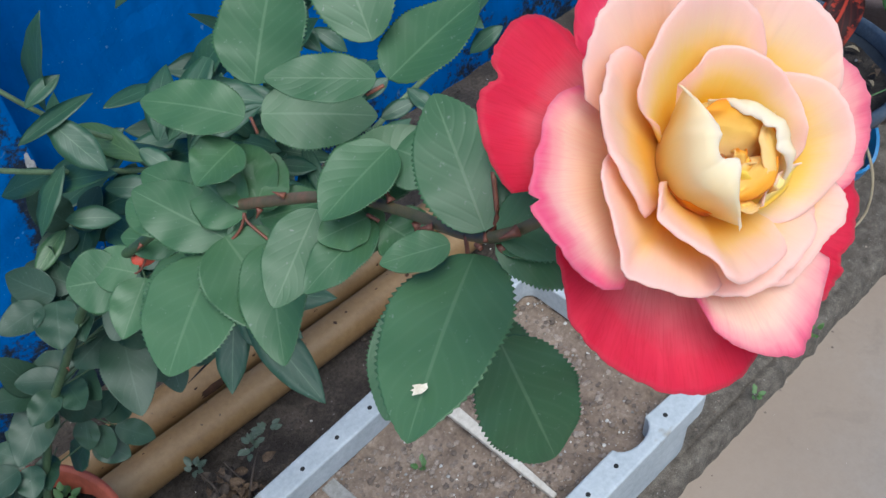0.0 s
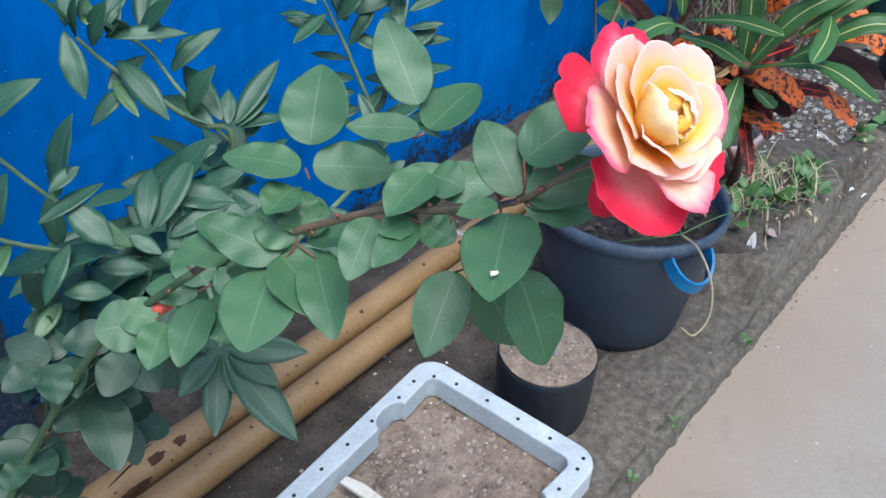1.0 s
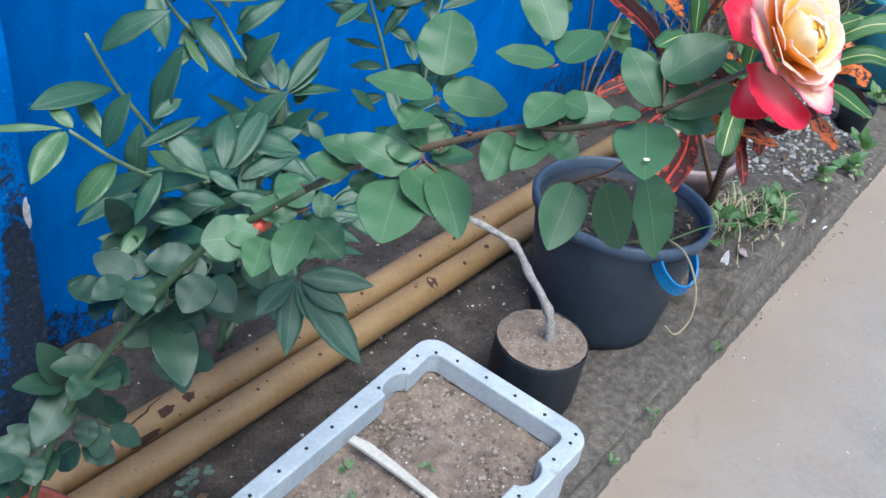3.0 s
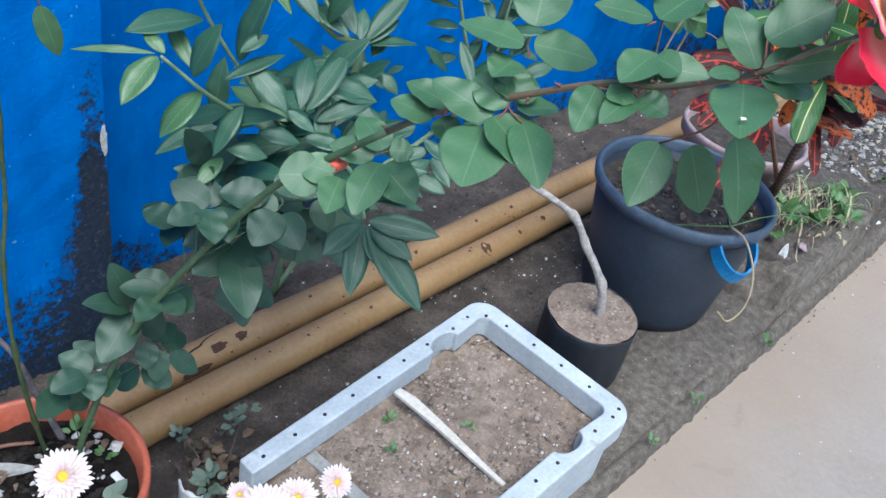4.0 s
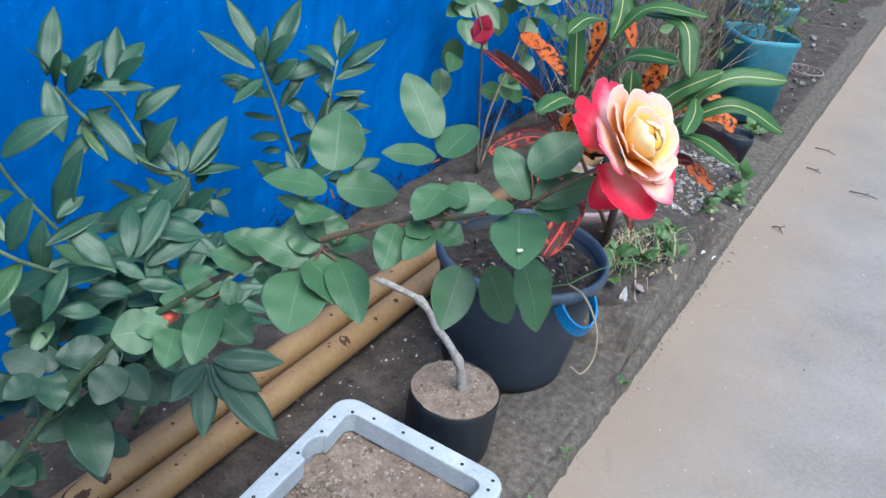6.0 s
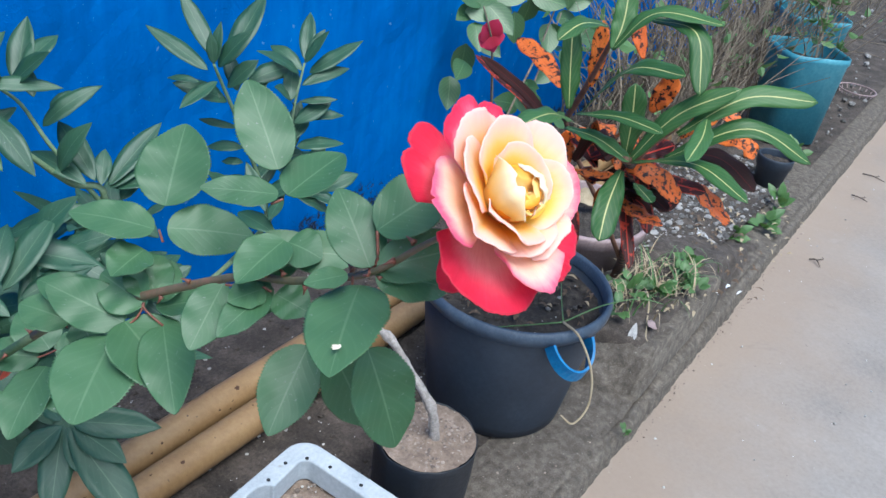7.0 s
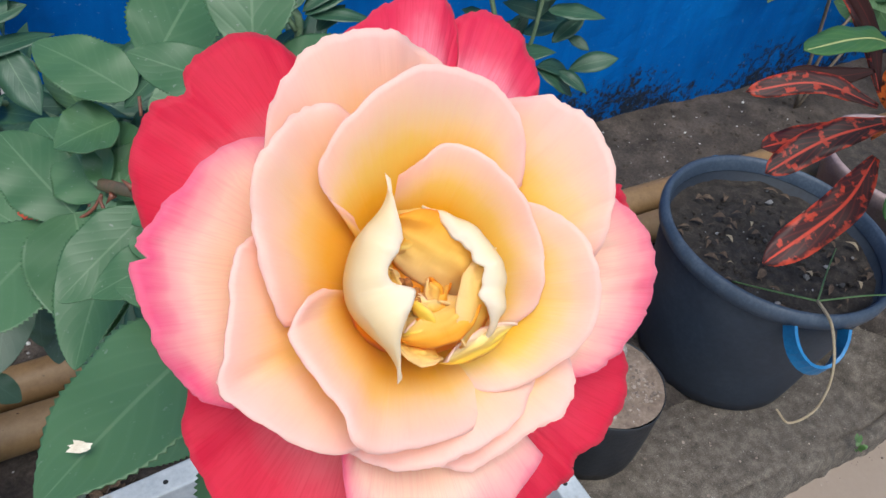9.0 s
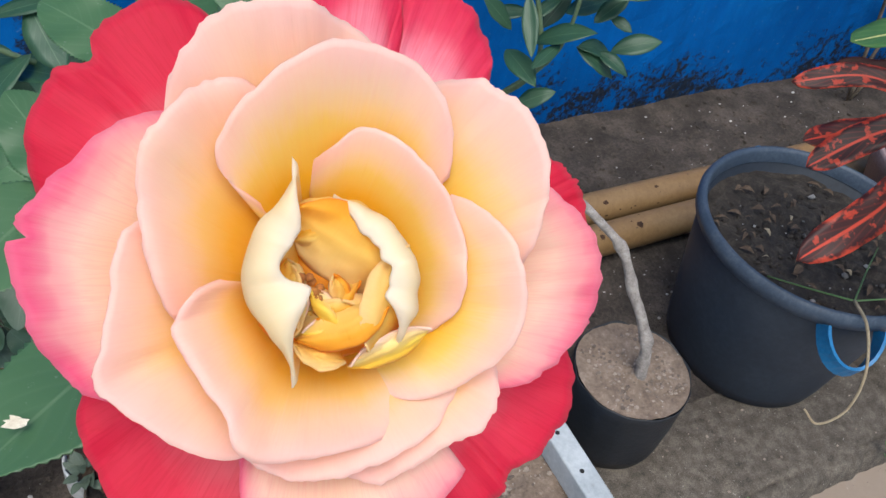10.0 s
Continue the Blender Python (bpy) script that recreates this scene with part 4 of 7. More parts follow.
def petal(material, rim, base=-0.012, rise=0.75, r0=0.006, lip=0.0004, ruffle=0.0011, seed=0.0, notch=None, ns=24, nt=64):
    """One petal from the heart out to its rim. rim: (degrees, mm from the heart, mm above the bloom's middle) from one side to the other;
    rise: below 1 it climbs steeply and then lies out; lip: how far the edge rolls back; notch: degrees and depth in mm of a nick in the edge."""
    bm = bmesh.new()
    uv = bm.loops.layers.uv.new("UVMap")
    edge = bm.loops.layers.uv.new("Rim")
    line = bend([Vector(k) for k in rim], 12)
    co, rows = {}, []
    cols = []
    for j in range(nt + 1):
        f = j / nt * (len(line) - 1)
        i = min(int(f), len(line) - 2)
        cols.append(line[i].lerp(line[i + 1], f - i))
    for i in range(ns + 1):
        row, q = [], i / ns
        for j, c in enumerate(cols):
            t = -1 + 2 * j / nt
            th = radians(c.x)
            reach = c.y * 0.001 * (1 + 0.016 * q ** 4 * nz(t * 8 + seed, seed, 0, 1.0) + 0.009 * q ** 6 * nz(t * 21 + seed, 3, seed, 1.0))
            if notch:
                reach -= notch[1] * 0.001 * q ** 14 * math.exp(-((c.x - notch[0]) / 1.1) ** 2)
            rho = r0 + (reach - r0) * q
            top = c.z * 0.001
            z = base + (top - base) * q ** rise
            z -= lip * max(0.0, q - 0.90) ** 2 / 0.01 * (1 + 0.8 * nz(t * 2.3 + seed, 7, seed, 1.0))
            z += ruffle * q * q * (1.2 * nz(t * 2.6 + seed * 3.1, q * 2, seed, 1.0) + 0.45 * nz(t * 7 + seed, q * 4, 2 + seed, 1.0) + 0.16 * nz(t * 17 + seed, q * 7, 4 + seed, 1.0))
            th += 0.012 * nz(t * 3 + seed, q * 3, seed + 8, 1.0) * q
            v = bm.verts.new(bloom_at(rho * math.cos(th) + HX, rho * math.sin(th) + HY, z))
            co[v] = (t, q)
            row.append(v)
        rows.append(row)
    for p, q in zip(rows, rows[1:]):
        for j in range(nt):
            f = bm.faces.new((p[j], p[j + 1], q[j + 1], q[j]))
            for lp in f.loops:
                lp[uv].uv, lp[edge].uv = co[lp.vert], (0.0, co[lp.vert][1])
    return settle_petal(solidify(part("petal", bm, M[material], flower), 0.00035))


# receptacle and calyx behind the petals
bm = bmesh.new()
bmesh.ops.create_uvsphere(bm, u_segments=16, v_segments=10, radius=0.0065)
flower = part("flower", bm, M["cane_green"], rose, "large open rose, golden heart, blush petals, crimson outer petals")
flower.matrix_world = Matrix.Translation(bloom_at(-0.006, -0.004, -0.0185))
bpy.context.view_layer.update()
FINV = flower.matrix_world.inverted()


def settle_petal(ob):
    ob.matrix_parent_inverse = FINV
    return ob


# crimson outer petals
petal("petal_red", [(198, 20, -23), (214, 26, -34), (228, 29, -37), (245, 29, -34), (262, 29, -28), (277, 23, -20)], -0.018, 1.1, seed=0.4, ruffle=0.0016)
petal("petal_red", [(110, 40.2, -4), (114, 45.7, -2), (119, 48.8, -1), (126, 50.2, -1), (132, 49.5, -1), (137, 47.0, -1), (141, 49.4, -1), (147, 48.8, -1), (156, 46.3, -1), (166, 40.7, -3)], -0.015, 0.5, seed=1.0, ruffle=0.0016)
petal("petal_rose", [(72, 41.4, -6), (75, 47.4, -4), (78, 51.2, -3), (83, 53.1, -3), (93, 48.2, -3), (104, 42.7, -3), (113, 35.9, -4)], -0.015, 0.5, seed=2.2, ruffle=0.0016)
petal("petal_rose", [(48, 40.3, -7), (52, 45.3, -6), (57, 49.3, -5), (63, 52.0, -5), (69, 53.3, -5), (74, 50.9, -5), (79, 45.9, -6)], -0.016, 0.5, seed=3.7, ruffle=0.0016)
petal("petal_red", [(4, 41.3, -9), (11, 45.3, -8), (18, 47.1, -7), (23, 46.5, -6), (28, 44.9, -6), (36, 42.3, -7)], -0.017, 0.5, seed=4.1)
petal("petal_red", [(-70, 40.5, -10), (-58, 44.1, -10), (-49, 45.2, -10), (-44, 43.9, -10), (-34, 46.7, -10), (-24, 47.2, -10), (-12, 43.3, -10)], -0.018, 0.5, seed=5.3, ruffle=0.0018)
petal("petal_red", [(-174, 33.8, -6), (-161, 37.0, -8), (-151, 41.0, -9), (-142, 42.7, -10), (-130, 44.6, -10), (-118, 46.4, -10), (-109, 46.6, -10), (-97, 45.5, -10), (-82, 39.9, -9)], -0.018, 0.5, seed=6.4, ruffle=0.0018)
# petals edged in deep pink
petal("petal_pink", [(127, 31.4, 1), (141, 36.5, 5), (155, 38.6, 8), (164, 40.9, 9), (170, 42.7, 9.5), (181, 41.1, 9), (190, 39.3, 8), (200, 37.3, 6), (209, 32.9, 4)], -0.010, 0.7, seed=7.7, notch=(171, 2.2))
petal("petal_pink", [(-34, 28.6, 2), (-25, 34.1, 3), (-18, 36.7, 4), (-9, 40.0, 5), (-1, 41.1, 6), (8, 41.1, 7), (15, 39.2, 8), (25, 35.3, 8)], -0.012, 0.7, seed=8.2)
petal("petal_pink", [(-124, 23.4, -2), (-116, 28.8, 1), (-111, 33.8, 2), (-101, 38.2, 3), (-87, 43.0, 3), (-81, 41.3, 3), (-72, 38.4, 2), (-53, 34.8, 0)], -0.012, 0.65, seed=9.9)
# peach petals behind the cup
petal("petal_peach", [(78, 33.8, 9), (89, 36.2, 13), (96, 37.7, 16), (104, 38.5, 17), (112, 38.7, 17), (120, 38.0, 16), (129, 35.4, 13), (138, 31.2, 9)], -0.008, 0.85, seed=10.4)
petal("petal_peach", [(-87, 27.1, 1), (-75, 29.4, 4), (-66, 28.7, 6), (-55, 28.2, 8), (-44, 29.8, 9), (-36, 29.1, 9), (-26, 26.5, 6)], -0.008, 0.85, seed=13.5)
petal("petal_peach", [(-123, 25.4, 3), (-112, 27.1, 7), (-99, 27.3, 8), (-86, 26.5, 8), (-74, 25.8, 8), (-56, 25.0, 8), (-37, 23.7, 6)], -0.006, 0.85, seed=13.9)
petal("petal_blush", [(4, 25.5, 12), (14, 27.9, 17), (23, 30.4, 19), (33, 32.6, 20), (43, 34.2, 20), (50, 33.9, 19), (57, 33.4, 17), (67, 31.1, 11)], -0.006, 0.9, seed=11.2)
petal("petal_peach", [(154, 23.8, 8), (163, 27.4, 12), (168, 28.8, 12.5), (182, 29.1, 12.5), (196, 31.6, 12), (203, 33.6, 12), (211, 31.8, 12), (225, 29.7, 11), (236, 28.0, 10), (247, 24.8, 6)], -0.006, 0.9, seed=12.8)
# the cup of blush petals
petal("petal_blush", [(44, 22.0, 12), (57, 27.0, 17), (67, 29.6, 19), (78, 30.8, 20), (92, 31.1, 21), (111, 28.1, 20), (122, 26.1, 18), (134, 23.6, 16), (137, 19.8, 13), (133, 15.3, 8)], -0.004, 0.95, seed=14.1)
petal("petal_peach", [(111, 27.7, 12), (120, 31.6, 15), (128, 31.8, 16), (139, 31.0, 17), (147, 30.7, 17), (157, 28.2, 16), (169, 25.5, 15), (192, 22.0, 10)], -0.004, 0.95, seed=15.6, lip=0.0010)
petal("petal_blush", [(-71, 12.7, 0), (-62, 18.0, 4), (-52, 20.8, 7), (-40, 22.8, 10), (-26, 24.7, 13), (-13, 25.6, 16), (-2, 25.1, 18), (10, 24.3, 18), (23, 22.8, 17), (38, 20.5, 12)], -0.003, 0.95, seed=16.3)
petal("petal_peach", [(-182, 15.8, 11), (-177, 18.9, 13.5), (-169, 21.4, 15), (-161, 22.4, 16.5), (-147, 22.0, 17), (-132, 22.4, 17), (-122, 25.3, 17), (-110, 24.8, 15), (-95, 23.1, 12), (-73, 22.7, 8), (-53, 21.1, 3)], -0.002, 1.0, seed=18.5, lip=0.0010)
petal("petal_blush", [(-30, 14.9, 5), (-12, 17.4, 11), (5, 17.6, 14), (21, 17.9, 16), (39, 18.4, 17), (54, 19.1, 18), (70, 20.3, 18), (83, 21.1, 16), (93, 18.8, 13), (103, 17.0, 7)], -0.001, 0.95, seed=19.4)
# inner petals that stand round the heart, their lips folded over it
OX, OY = -0.0070, -0.0040


def standing(angle, radius, half, top, material, base=-0.014, fold=-0.004, flare=0.0, sag=0.35, seed=0.0, ns=16, nt=36, ox=OX, oy=OY, lobes=0.0, bulge=0.0):
    bm = bmesh.new()
    uv = bm.loops.layers.uv.new("UVMap")
    co, rows = {}, []
    for i in range(ns + 1):
        s, row = i / ns, []
        q = max(0.0, s - 0.70) / 0.30
        for j in range(nt + 1):
            t = -1 + 2 * j / nt
            th = radians(angle + t * half)
            h = top * (1 - sag * abs(t) ** 4) + 0.0014 * nz(t * 2.6 + seed, seed, 1, 1.0) + 0.0006 * nz(t * 8 + seed, seed, 3, 1.0)
            z = base + (h - base) * min(1.0, s / 0.78) - 0.0009 * q * q
            rho = radius * (0.82 + 0.18 * min(1.0, s / 0.7)) + flare * abs(t) ** 5 * s
            rho += bulge * math.sin(math.pi * min(1.0, s * 1.15)) * (1 - t * t)
            rho += fold * math.sin(q * 1.5) * (1 - t * t) ** 0.8 * (1 - lobes * math.cos(2 * math.pi * t + 0.5)) * (1 + 0.50 * nz(t * 2.2 + seed * 2, 4, seed, 1.0) + 0.22 * nz(t * 5 + seed * 2, 5, seed, 1.0))
            rho += 0.0007 * s * nz(t * 5 + seed, s * 3, seed + 2, 1.0)
            v = bm.verts.new(bloom_at(rho * math.cos(th) + ox, rho * math.sin(th) + oy, z))
            co[v] = (t, s)
            row.append(v)
        rows.append(row)
    for p, q in zip(rows, rows[1:]):
        for j in range(nt):
            f = bm.faces.new((p[j], p[j + 1], q[j + 1], q[j]))
            for lp in f.loops:
                lp[uv].uv = co[lp.vert]
    return settle_petal(solidify(part("petal", bm, M[material], flower), 0.0004))


standing(180, 0.0112, 66, 0.0212, "petal_heart", base=-0.0030, fold=-0.0038, flare=0.0055, seed=20.3, lobes=0.55, bulge=0.0026, ox=-0.0056, oy=-0.0026)
standing(24, 0.0116, 60, 0.0196, "petal_heart", base=-0.0030, fold=-0.0034, flare=0.0012, seed=21.7, lobes=0.25, bulge=0.0014, ox=-0.0082, oy=-0.0050)
standing(88, 0.0112, 62, 0.0132, "petal_gold", base=0.0005, fold=-0.0050, seed=31.0, ox=-0.0070, oy=-0.0035)
standing(60, 0.0075, 66, 0.0126, "petal_gold", base=0.0015, fold=-0.0036, seed=32.4, ox=-0.0066, oy=-0.0030)
# the golden heart: a low cushion with small petals folded over it
bm = bmesh.new()
bmesh.ops.create_uvsphere(bm, u_segments=24, v_segments=14, radius=0.0106)
for v in bm.verts:
    c = v.co * (1 + 0.10 * nz(v.co.x, v.co.y, v.co.z, 330) + 0.06 * nz(v.co.x, v.co.y, v.co.z, 800))
    v.co = bloom_at(c.x + OX, c.y + OY, c.z * 0.55 + 0.0056)
settle_petal(part("heart", bm, M["petal_gold"], flower, "crumpled golden heart of the rose"))


def folded(x, y, angle, length, width, top, dome, tilt, roll, material, seed, n=18):
    """A small inner petal that lies domed over the heart, its long side turned by angle."""
    bm = bmesh.new()
    uv = bm.loops.layers.uv.new("UVMap")
    ca, sa = math.cos(radians(angle)), math.sin(radians(angle))
    co, rows = {}, []
    for i in range(n + 1):
        row = []
        p = -1 + 2 * i / n
        wide = (1 - 0.96 * abs(p) ** 2.6) * (1 + 0.12 * nz(p * 2 + seed, seed, 0, 1.0))
        for j in range(n + 1):
            q = -1 + 2 * j / n
            a, c = 0.5 * length * p, 0.5 * width * q * wide
            z = top + 0.0054 + tilt * p + roll * q - dome * (p * p * 0.7 + q * q * wide * 0.9) + 0.0012 * nz(p * 1.6 + seed, q * 1.6, seed, 1.0) + 0.0006 * nz(p * 4, q * 5 + seed, seed, 1.0)
            z += 0.0014 * max(0.0, q) ** 2
            v = bm.verts.new(bloom_at(x + a * ca - c * sa, y + a * sa + c * ca, z))
            co[v] = (p, 0.10 + 0.88 * (0.5 + 0.5 * q))
            row.append(v)
        rows.append(row)
    for p, q in zip(rows, rows[1:]):
        for j in range(n):
            f = bm.faces.new((p[j], q[j], q[j + 1], p[j + 1]))
            for lp in f.loops:
                lp[uv].uv = co[lp.vert]
    return settle_petal(solidify(part("petal", bm, M[material], flower), 0.0003))


folded(-0.0045, 0.0006, 148, 0.0190, 0.0105, 0.0100, 0.0034, 0.0010, -0.0030, "petal_gold", 1.3)
folded(0.0002, -0.0062, 70, 0.0150, 0.0075, 0.0105, 0.0030, 0.0005, 0.0022, "petal_gold", 2.7)
folded(-0.0060, -0.0092, 20, 0.0125, 0.0068, 0.0108, 0.0028, 0.0010, -0.0018, "petal_gold", 3.1)
folded(-0.0088, -0.0132, 160, 0.0076, 0.0042, 0.0082, 0.0018, 0.0004, 0.0008, "petal_gold", 4.9)
folded(0.0010, -0.0128, 24, 0.0120, 0.0040, 0.0068, 0.0016, 0.0010, 0.0012, "petal_cream", 6.4)
folded(-0.0128, -0.0005, 76, 0.0110, 0.0048, 0.0070, 0.0016, 0.0, 0.0018, "petal_gold", 7.7)
rn = random.Random(12)
for i in range(16):
    an = rn.uniform(0, 360)
    q = rn.uniform(0.001, 0.0075)
    folded(-0.0072 + q * math.cos(radians(an)), -0.0055 + q * 1.15 * math.sin(radians(an)), an + rn.uniform(50, 130), rn.uniform(0.0050, 0.0090), rn.uniform(0.0022, 0.0040), rn.uniform(0.0080, 0.0108), 0.0022, rn.uniform(-0.0012, 0.0012), rn.uniform(-0.0018, 0.0018), rn.choice(["petal_gold", "petal_gold", "petal_gold", "petal_cream"]), 40.0 + i, 12)
# a few brown anthers showing in the heart
rn = random.Random(5)
for i in range(20):
    a, q = rn.uniform(0, 360), rn.uniform(0.0004, 0.0024)
    x, y = q * math.cos(radians(a)) + -0.0114, q * math.sin(radians(a)) + -0.0060
    settle_petal(part("anther", tube([bloom_at(x, y, 0.002), bloom_at(x, y + 0.0004, 0.008), bloom_at(x + 0.0005, y + 0.0006, rn.uniform(0.0136, 0.0154))], [0.0003, 0.0003, 0.0006], 6), M["anther"], flower))


# leaves of the rose: toothed leaflets on a reddish stalk
FACE = Vector((-0.38, -0.30, 0.87))     # leaves face up and towards the camera, to fit its view


def turned(base, tip):
    ax = (Vector(tip) - Vector(base)).normalized()
    n = FACE - ax * FACE.dot(ax)
    if n.length < 0.25:
        n = n + ax.cross(Vector((0, 0, 1))).cross(ax) * 0.5
    return n.normalized()


leaf_no = [0]


def rose_leaf(anchor, joint, leaflets, material=None):
    pts = [Vector(anchor), Vector(joint)]
    far = max((Vector(b) for b, t, w in leaflets), key=lambda q: (q - pts[1]).length)
    if (far - pts[1]).length > 0.004 and (far - pts[1]).dot(pts[1] - pts[0]) > 0:
        pts.append(far)
    if (pts[1] - pts[0]).length < 0.003:
        pts.pop(0)
    if len(pts) < 2:
        pts.append(pts[0] + Vector((0.004, 0.004, 0.002)))
    stalk = part("leaf", tube(bend(pts, 5), 0.0008, 8), M["cane_red" if joint[2] > 0.72 else "cane_old"], rose, "rose leaf, toothed grey-green leaflets on a reddish stalk")
    for b, t, w in leaflets:
        leaf_no[0] += 1
        k = leaf_no[0]
        rn = random.Random(k)
        # leaflets whose joint is below 0.66 m take the shade-darkened green
        ob = part("leaflet", leaf_bm(b, t, w * 1.10, turned(b, t) + Vector((rn.uniform(-0.3, 0.3), rn.uniform(-0.3, 0.3), rn.uniform(-0.2, 0.2))), rn.uniform(0.02, 0.26), rn.uniform(0.04, 0.24), 1, 60, 0.85, rn.uniform(0.02, 0.08), rn.uniform(-0.25, 0.25), rn.random()), M[material or ("rose_leaf_shaded" if joint[2] < 0.66 else "rose_leaf")], stalk)
        solidify(ob, 0.0004)


rose_leaf((0.245, 0.358, 0.980), (0.243, 0.354, 0.983), [((0.247, 0.361, 0.972), (0.190, 0.331, 0.969), 0.037), ((0.249, 0.354, 0.981), (0.268, 0.344, 0.984), 0.019)])
rose_leaf((0.250, 0.368, 0.973), (0.254, 0.372, 0.935), [((0.268, 0.408, 0.897), (0.222, 0.394, 0.869), 0.032), ((0.258, 0.382, 0.912), (0.271, 0.360, 0.863), 0.031), ((0.247, 0.352, 0.938), (0.250, 0.325, 0.883), 0.033)])
rose_leaf((0.245, 0.358, 0.980), (0.247, 0.356, 0.981), [((0.240, 0.364, 0.980), (0.221, 0.375, 0.978), 0.013), ((0.248, 0.357, 0.984), (0.262, 0.392, 1.010), 0.026)])
rose_leaf((0.2505, 0.358, 0.980), (0.252, 0.356, 0.988), [((0.256, 0.361, 1.000), (0.288, 0.341, 1.026), 0.029), ((0.250, 0.354, 0.984), (0.283, 0.321, 1.000), 0.022), ((0.249, 0.354, 0.981), (0.272, 0.324, 0.979), 0.022)])
rose_leaf((0.282, 0.456, 0.965), (0.288, 0.452, 0.968), [((0.292, 0.461, 0.982), (0.306, 0.502, 1.022), 0.030), ((0.287, 0.455, 0.970), (0.256, 0.486, 0.973), 0.020), ((0.290, 0.451, 0.970), (0.338, 0.451, 0.984), 0.028), ((0.280, 0.442, 0.948), (0.241, 0.440, 0.938), 0.028), ((0.281, 0.440, 0.947), (0.288, 0.420, 0.944), 0.027)])
rose_leaf((0.273, 0.539, 0.905), (0.274, 0.544, 0.912), [((0.282, 0.547, 0.925), (0.322, 0.574, 0.964), 0.044), ((0.272, 0.546, 0.912), (0.241, 0.589, 0.921), 0.027), ((0.278, 0.541, 0.913), (0.320, 0.504, 0.908), 0.033), ((0.258, 0.528, 0.875), (0.267, 0.556, 0.893), 0.028), ((0.264, 0.546, 0.900), (0.236, 0.543, 0.894), 0.030)])
rose_leaf((0.251, 0.532, 0.872), (0.245, 0.531, 0.864), [((0.239, 0.536, 0.860), (0.219, 0.587, 0.875), 0.031), ((0.239, 0.536, 0.861), (0.233, 0.476, 0.843), 0.044), ((0.232, 0.537, 0.853), (0.177, 0.506, 0.837), 0.047), ((0.255, 0.525, 0.869), (0.289, 0.509, 0.870), 0.025)])
rose_leaf((0.262, 0.440, 0.925), (0.264, 0.435, 0.923), [((0.263, 0.436, 0.922), (0.224, 0.437, 0.914), 0.021), ((0.265, 0.433, 0.922), (0.270, 0.411, 0.918), 0.021), ((0.262, 0.439, 0.924), (0.241, 0.446, 0.922), 0.019)])
rose_leaf((0.262, 0.450, 0.920), (0.254, 0.462, 0.919), [((0.253, 0.463, 0.919), (0.215, 0.448, 0.901), 0.024), ((0.257, 0.456, 0.918), (0.260, 0.431, 0.914), 0.028), ((0.266, 0.451, 0.926), (0.300, 0.447, 0.943), 0.028), ((0.283, 0.441, 0.940), (0.308, 0.407, 0.942), 0.025)])
rose_leaf((0.251, 0.532, 0.872), (0.250, 0.529, 0.868), [((0.251, 0.531, 0.871), (0.245, 0.567, 0.881), 0.031), ((0.255, 0.528, 0.873), (0.278, 0.537, 0.891), 0.024), ((0.253, 0.516, 0.861), (0.217, 0.464, 0.847), 0.031)])
rose_leaf((0.246, 0.600, 0.835), (0.248, 0.591, 0.830), [((0.257, 0.587, 0.838), (0.241, 0.633, 0.846), 0.028), ((0.246, 0.592, 0.829), (0.238, 0.568, 0.819), 0.023), ((0.241, 0.597, 0.827), (0.226, 0.634, 0.833), 0.028), ((0.259, 0.582, 0.837), (0.284, 0.579, 0.842), 0.028)])
rose_leaf((0.240, 0.690, 0.735), (0.259, 0.672, 0.744), [((0.259, 0.672, 0.744), (0.230, 0.706, 0.746), 0.025), ((0.259, 0.664, 0.739), (0.206, 0.641, 0.717), 0.034), ((0.260, 0.661, 0.737), (0.257, 0.611, 0.726), 0.037), ((0.266, 0.668, 0.750), (0.269, 0.709, 0.767), 0.032), ((0.269, 0.664, 0.750), (0.288, 0.649, 0.752), 0.024)])
rose_leaf((0.240, 0.690, 0.735), (0.230, 0.691, 0.723), [((0.228, 0.692, 0.721), (0.208, 0.722, 0.725), 0.029), ((0.219, 0.701, 0.717), (0.186, 0.724, 0.716), 0.040), ((0.230, 0.686, 0.719), (0.193, 0.661, 0.707), 0.032)])
rose_leaf((0.185, 0.820, 0.560), (0.250, 0.793, 0.609), [((0.247, 0.793, 0.606), (0.203, 0.777, 0.590), 0.038), ((0.247, 0.793, 0.606), (0.227, 0.827, 0.611), 0.032), ((0.250, 0.787, 0.605), (0.241, 0.743, 0.589), 0.035), ((0.255, 0.811, 0.628), (0.304, 0.786, 0.634), 0.035), ((0.247, 0.810, 0.619), (0.205, 0.842, 0.618), 0.035)])
rose_leaf((0.150, 0.870, 0.480), (0.224, 0.840, 0.537), [((0.224, 0.840, 0.537), (0.171, 0.837, 0.523), 0.040), ((0.224, 0.840, 0.537), (0.252, 0.800, 0.531), 0.040), ((0.225, 0.836, 0.535), (0.192, 0.761, 0.505), 0.047), ((0.224, 0.852, 0.546), (0.178, 0.870, 0.540), 0.033), ((0.192, 0.897, 0.547), (0.166, 0.933, 0.554), 0.033), ((0.198, 0.900, 0.555), (0.233, 0.918, 0.573), 0.030)])
rose_leaf((0.168, 0.850, 0.520), (0.220, 0.930, 0.518), [((0.216, 0.930, 0.521), (0.169, 0.938, 0.552), 0.025), ((0.223, 0.930, 0.520), (0.239, 0.918, 0.561), 0.032), ((0.218, 0.930, 0.516), (0.174, 0.898, 0.522), 0.033), ((0.225, 0.930, 0.514), (0.287, 0.938, 0.460), 0.029), ((0.221, 0.930, 0.515), (0.225, 0.918, 0.494), 0.022)])
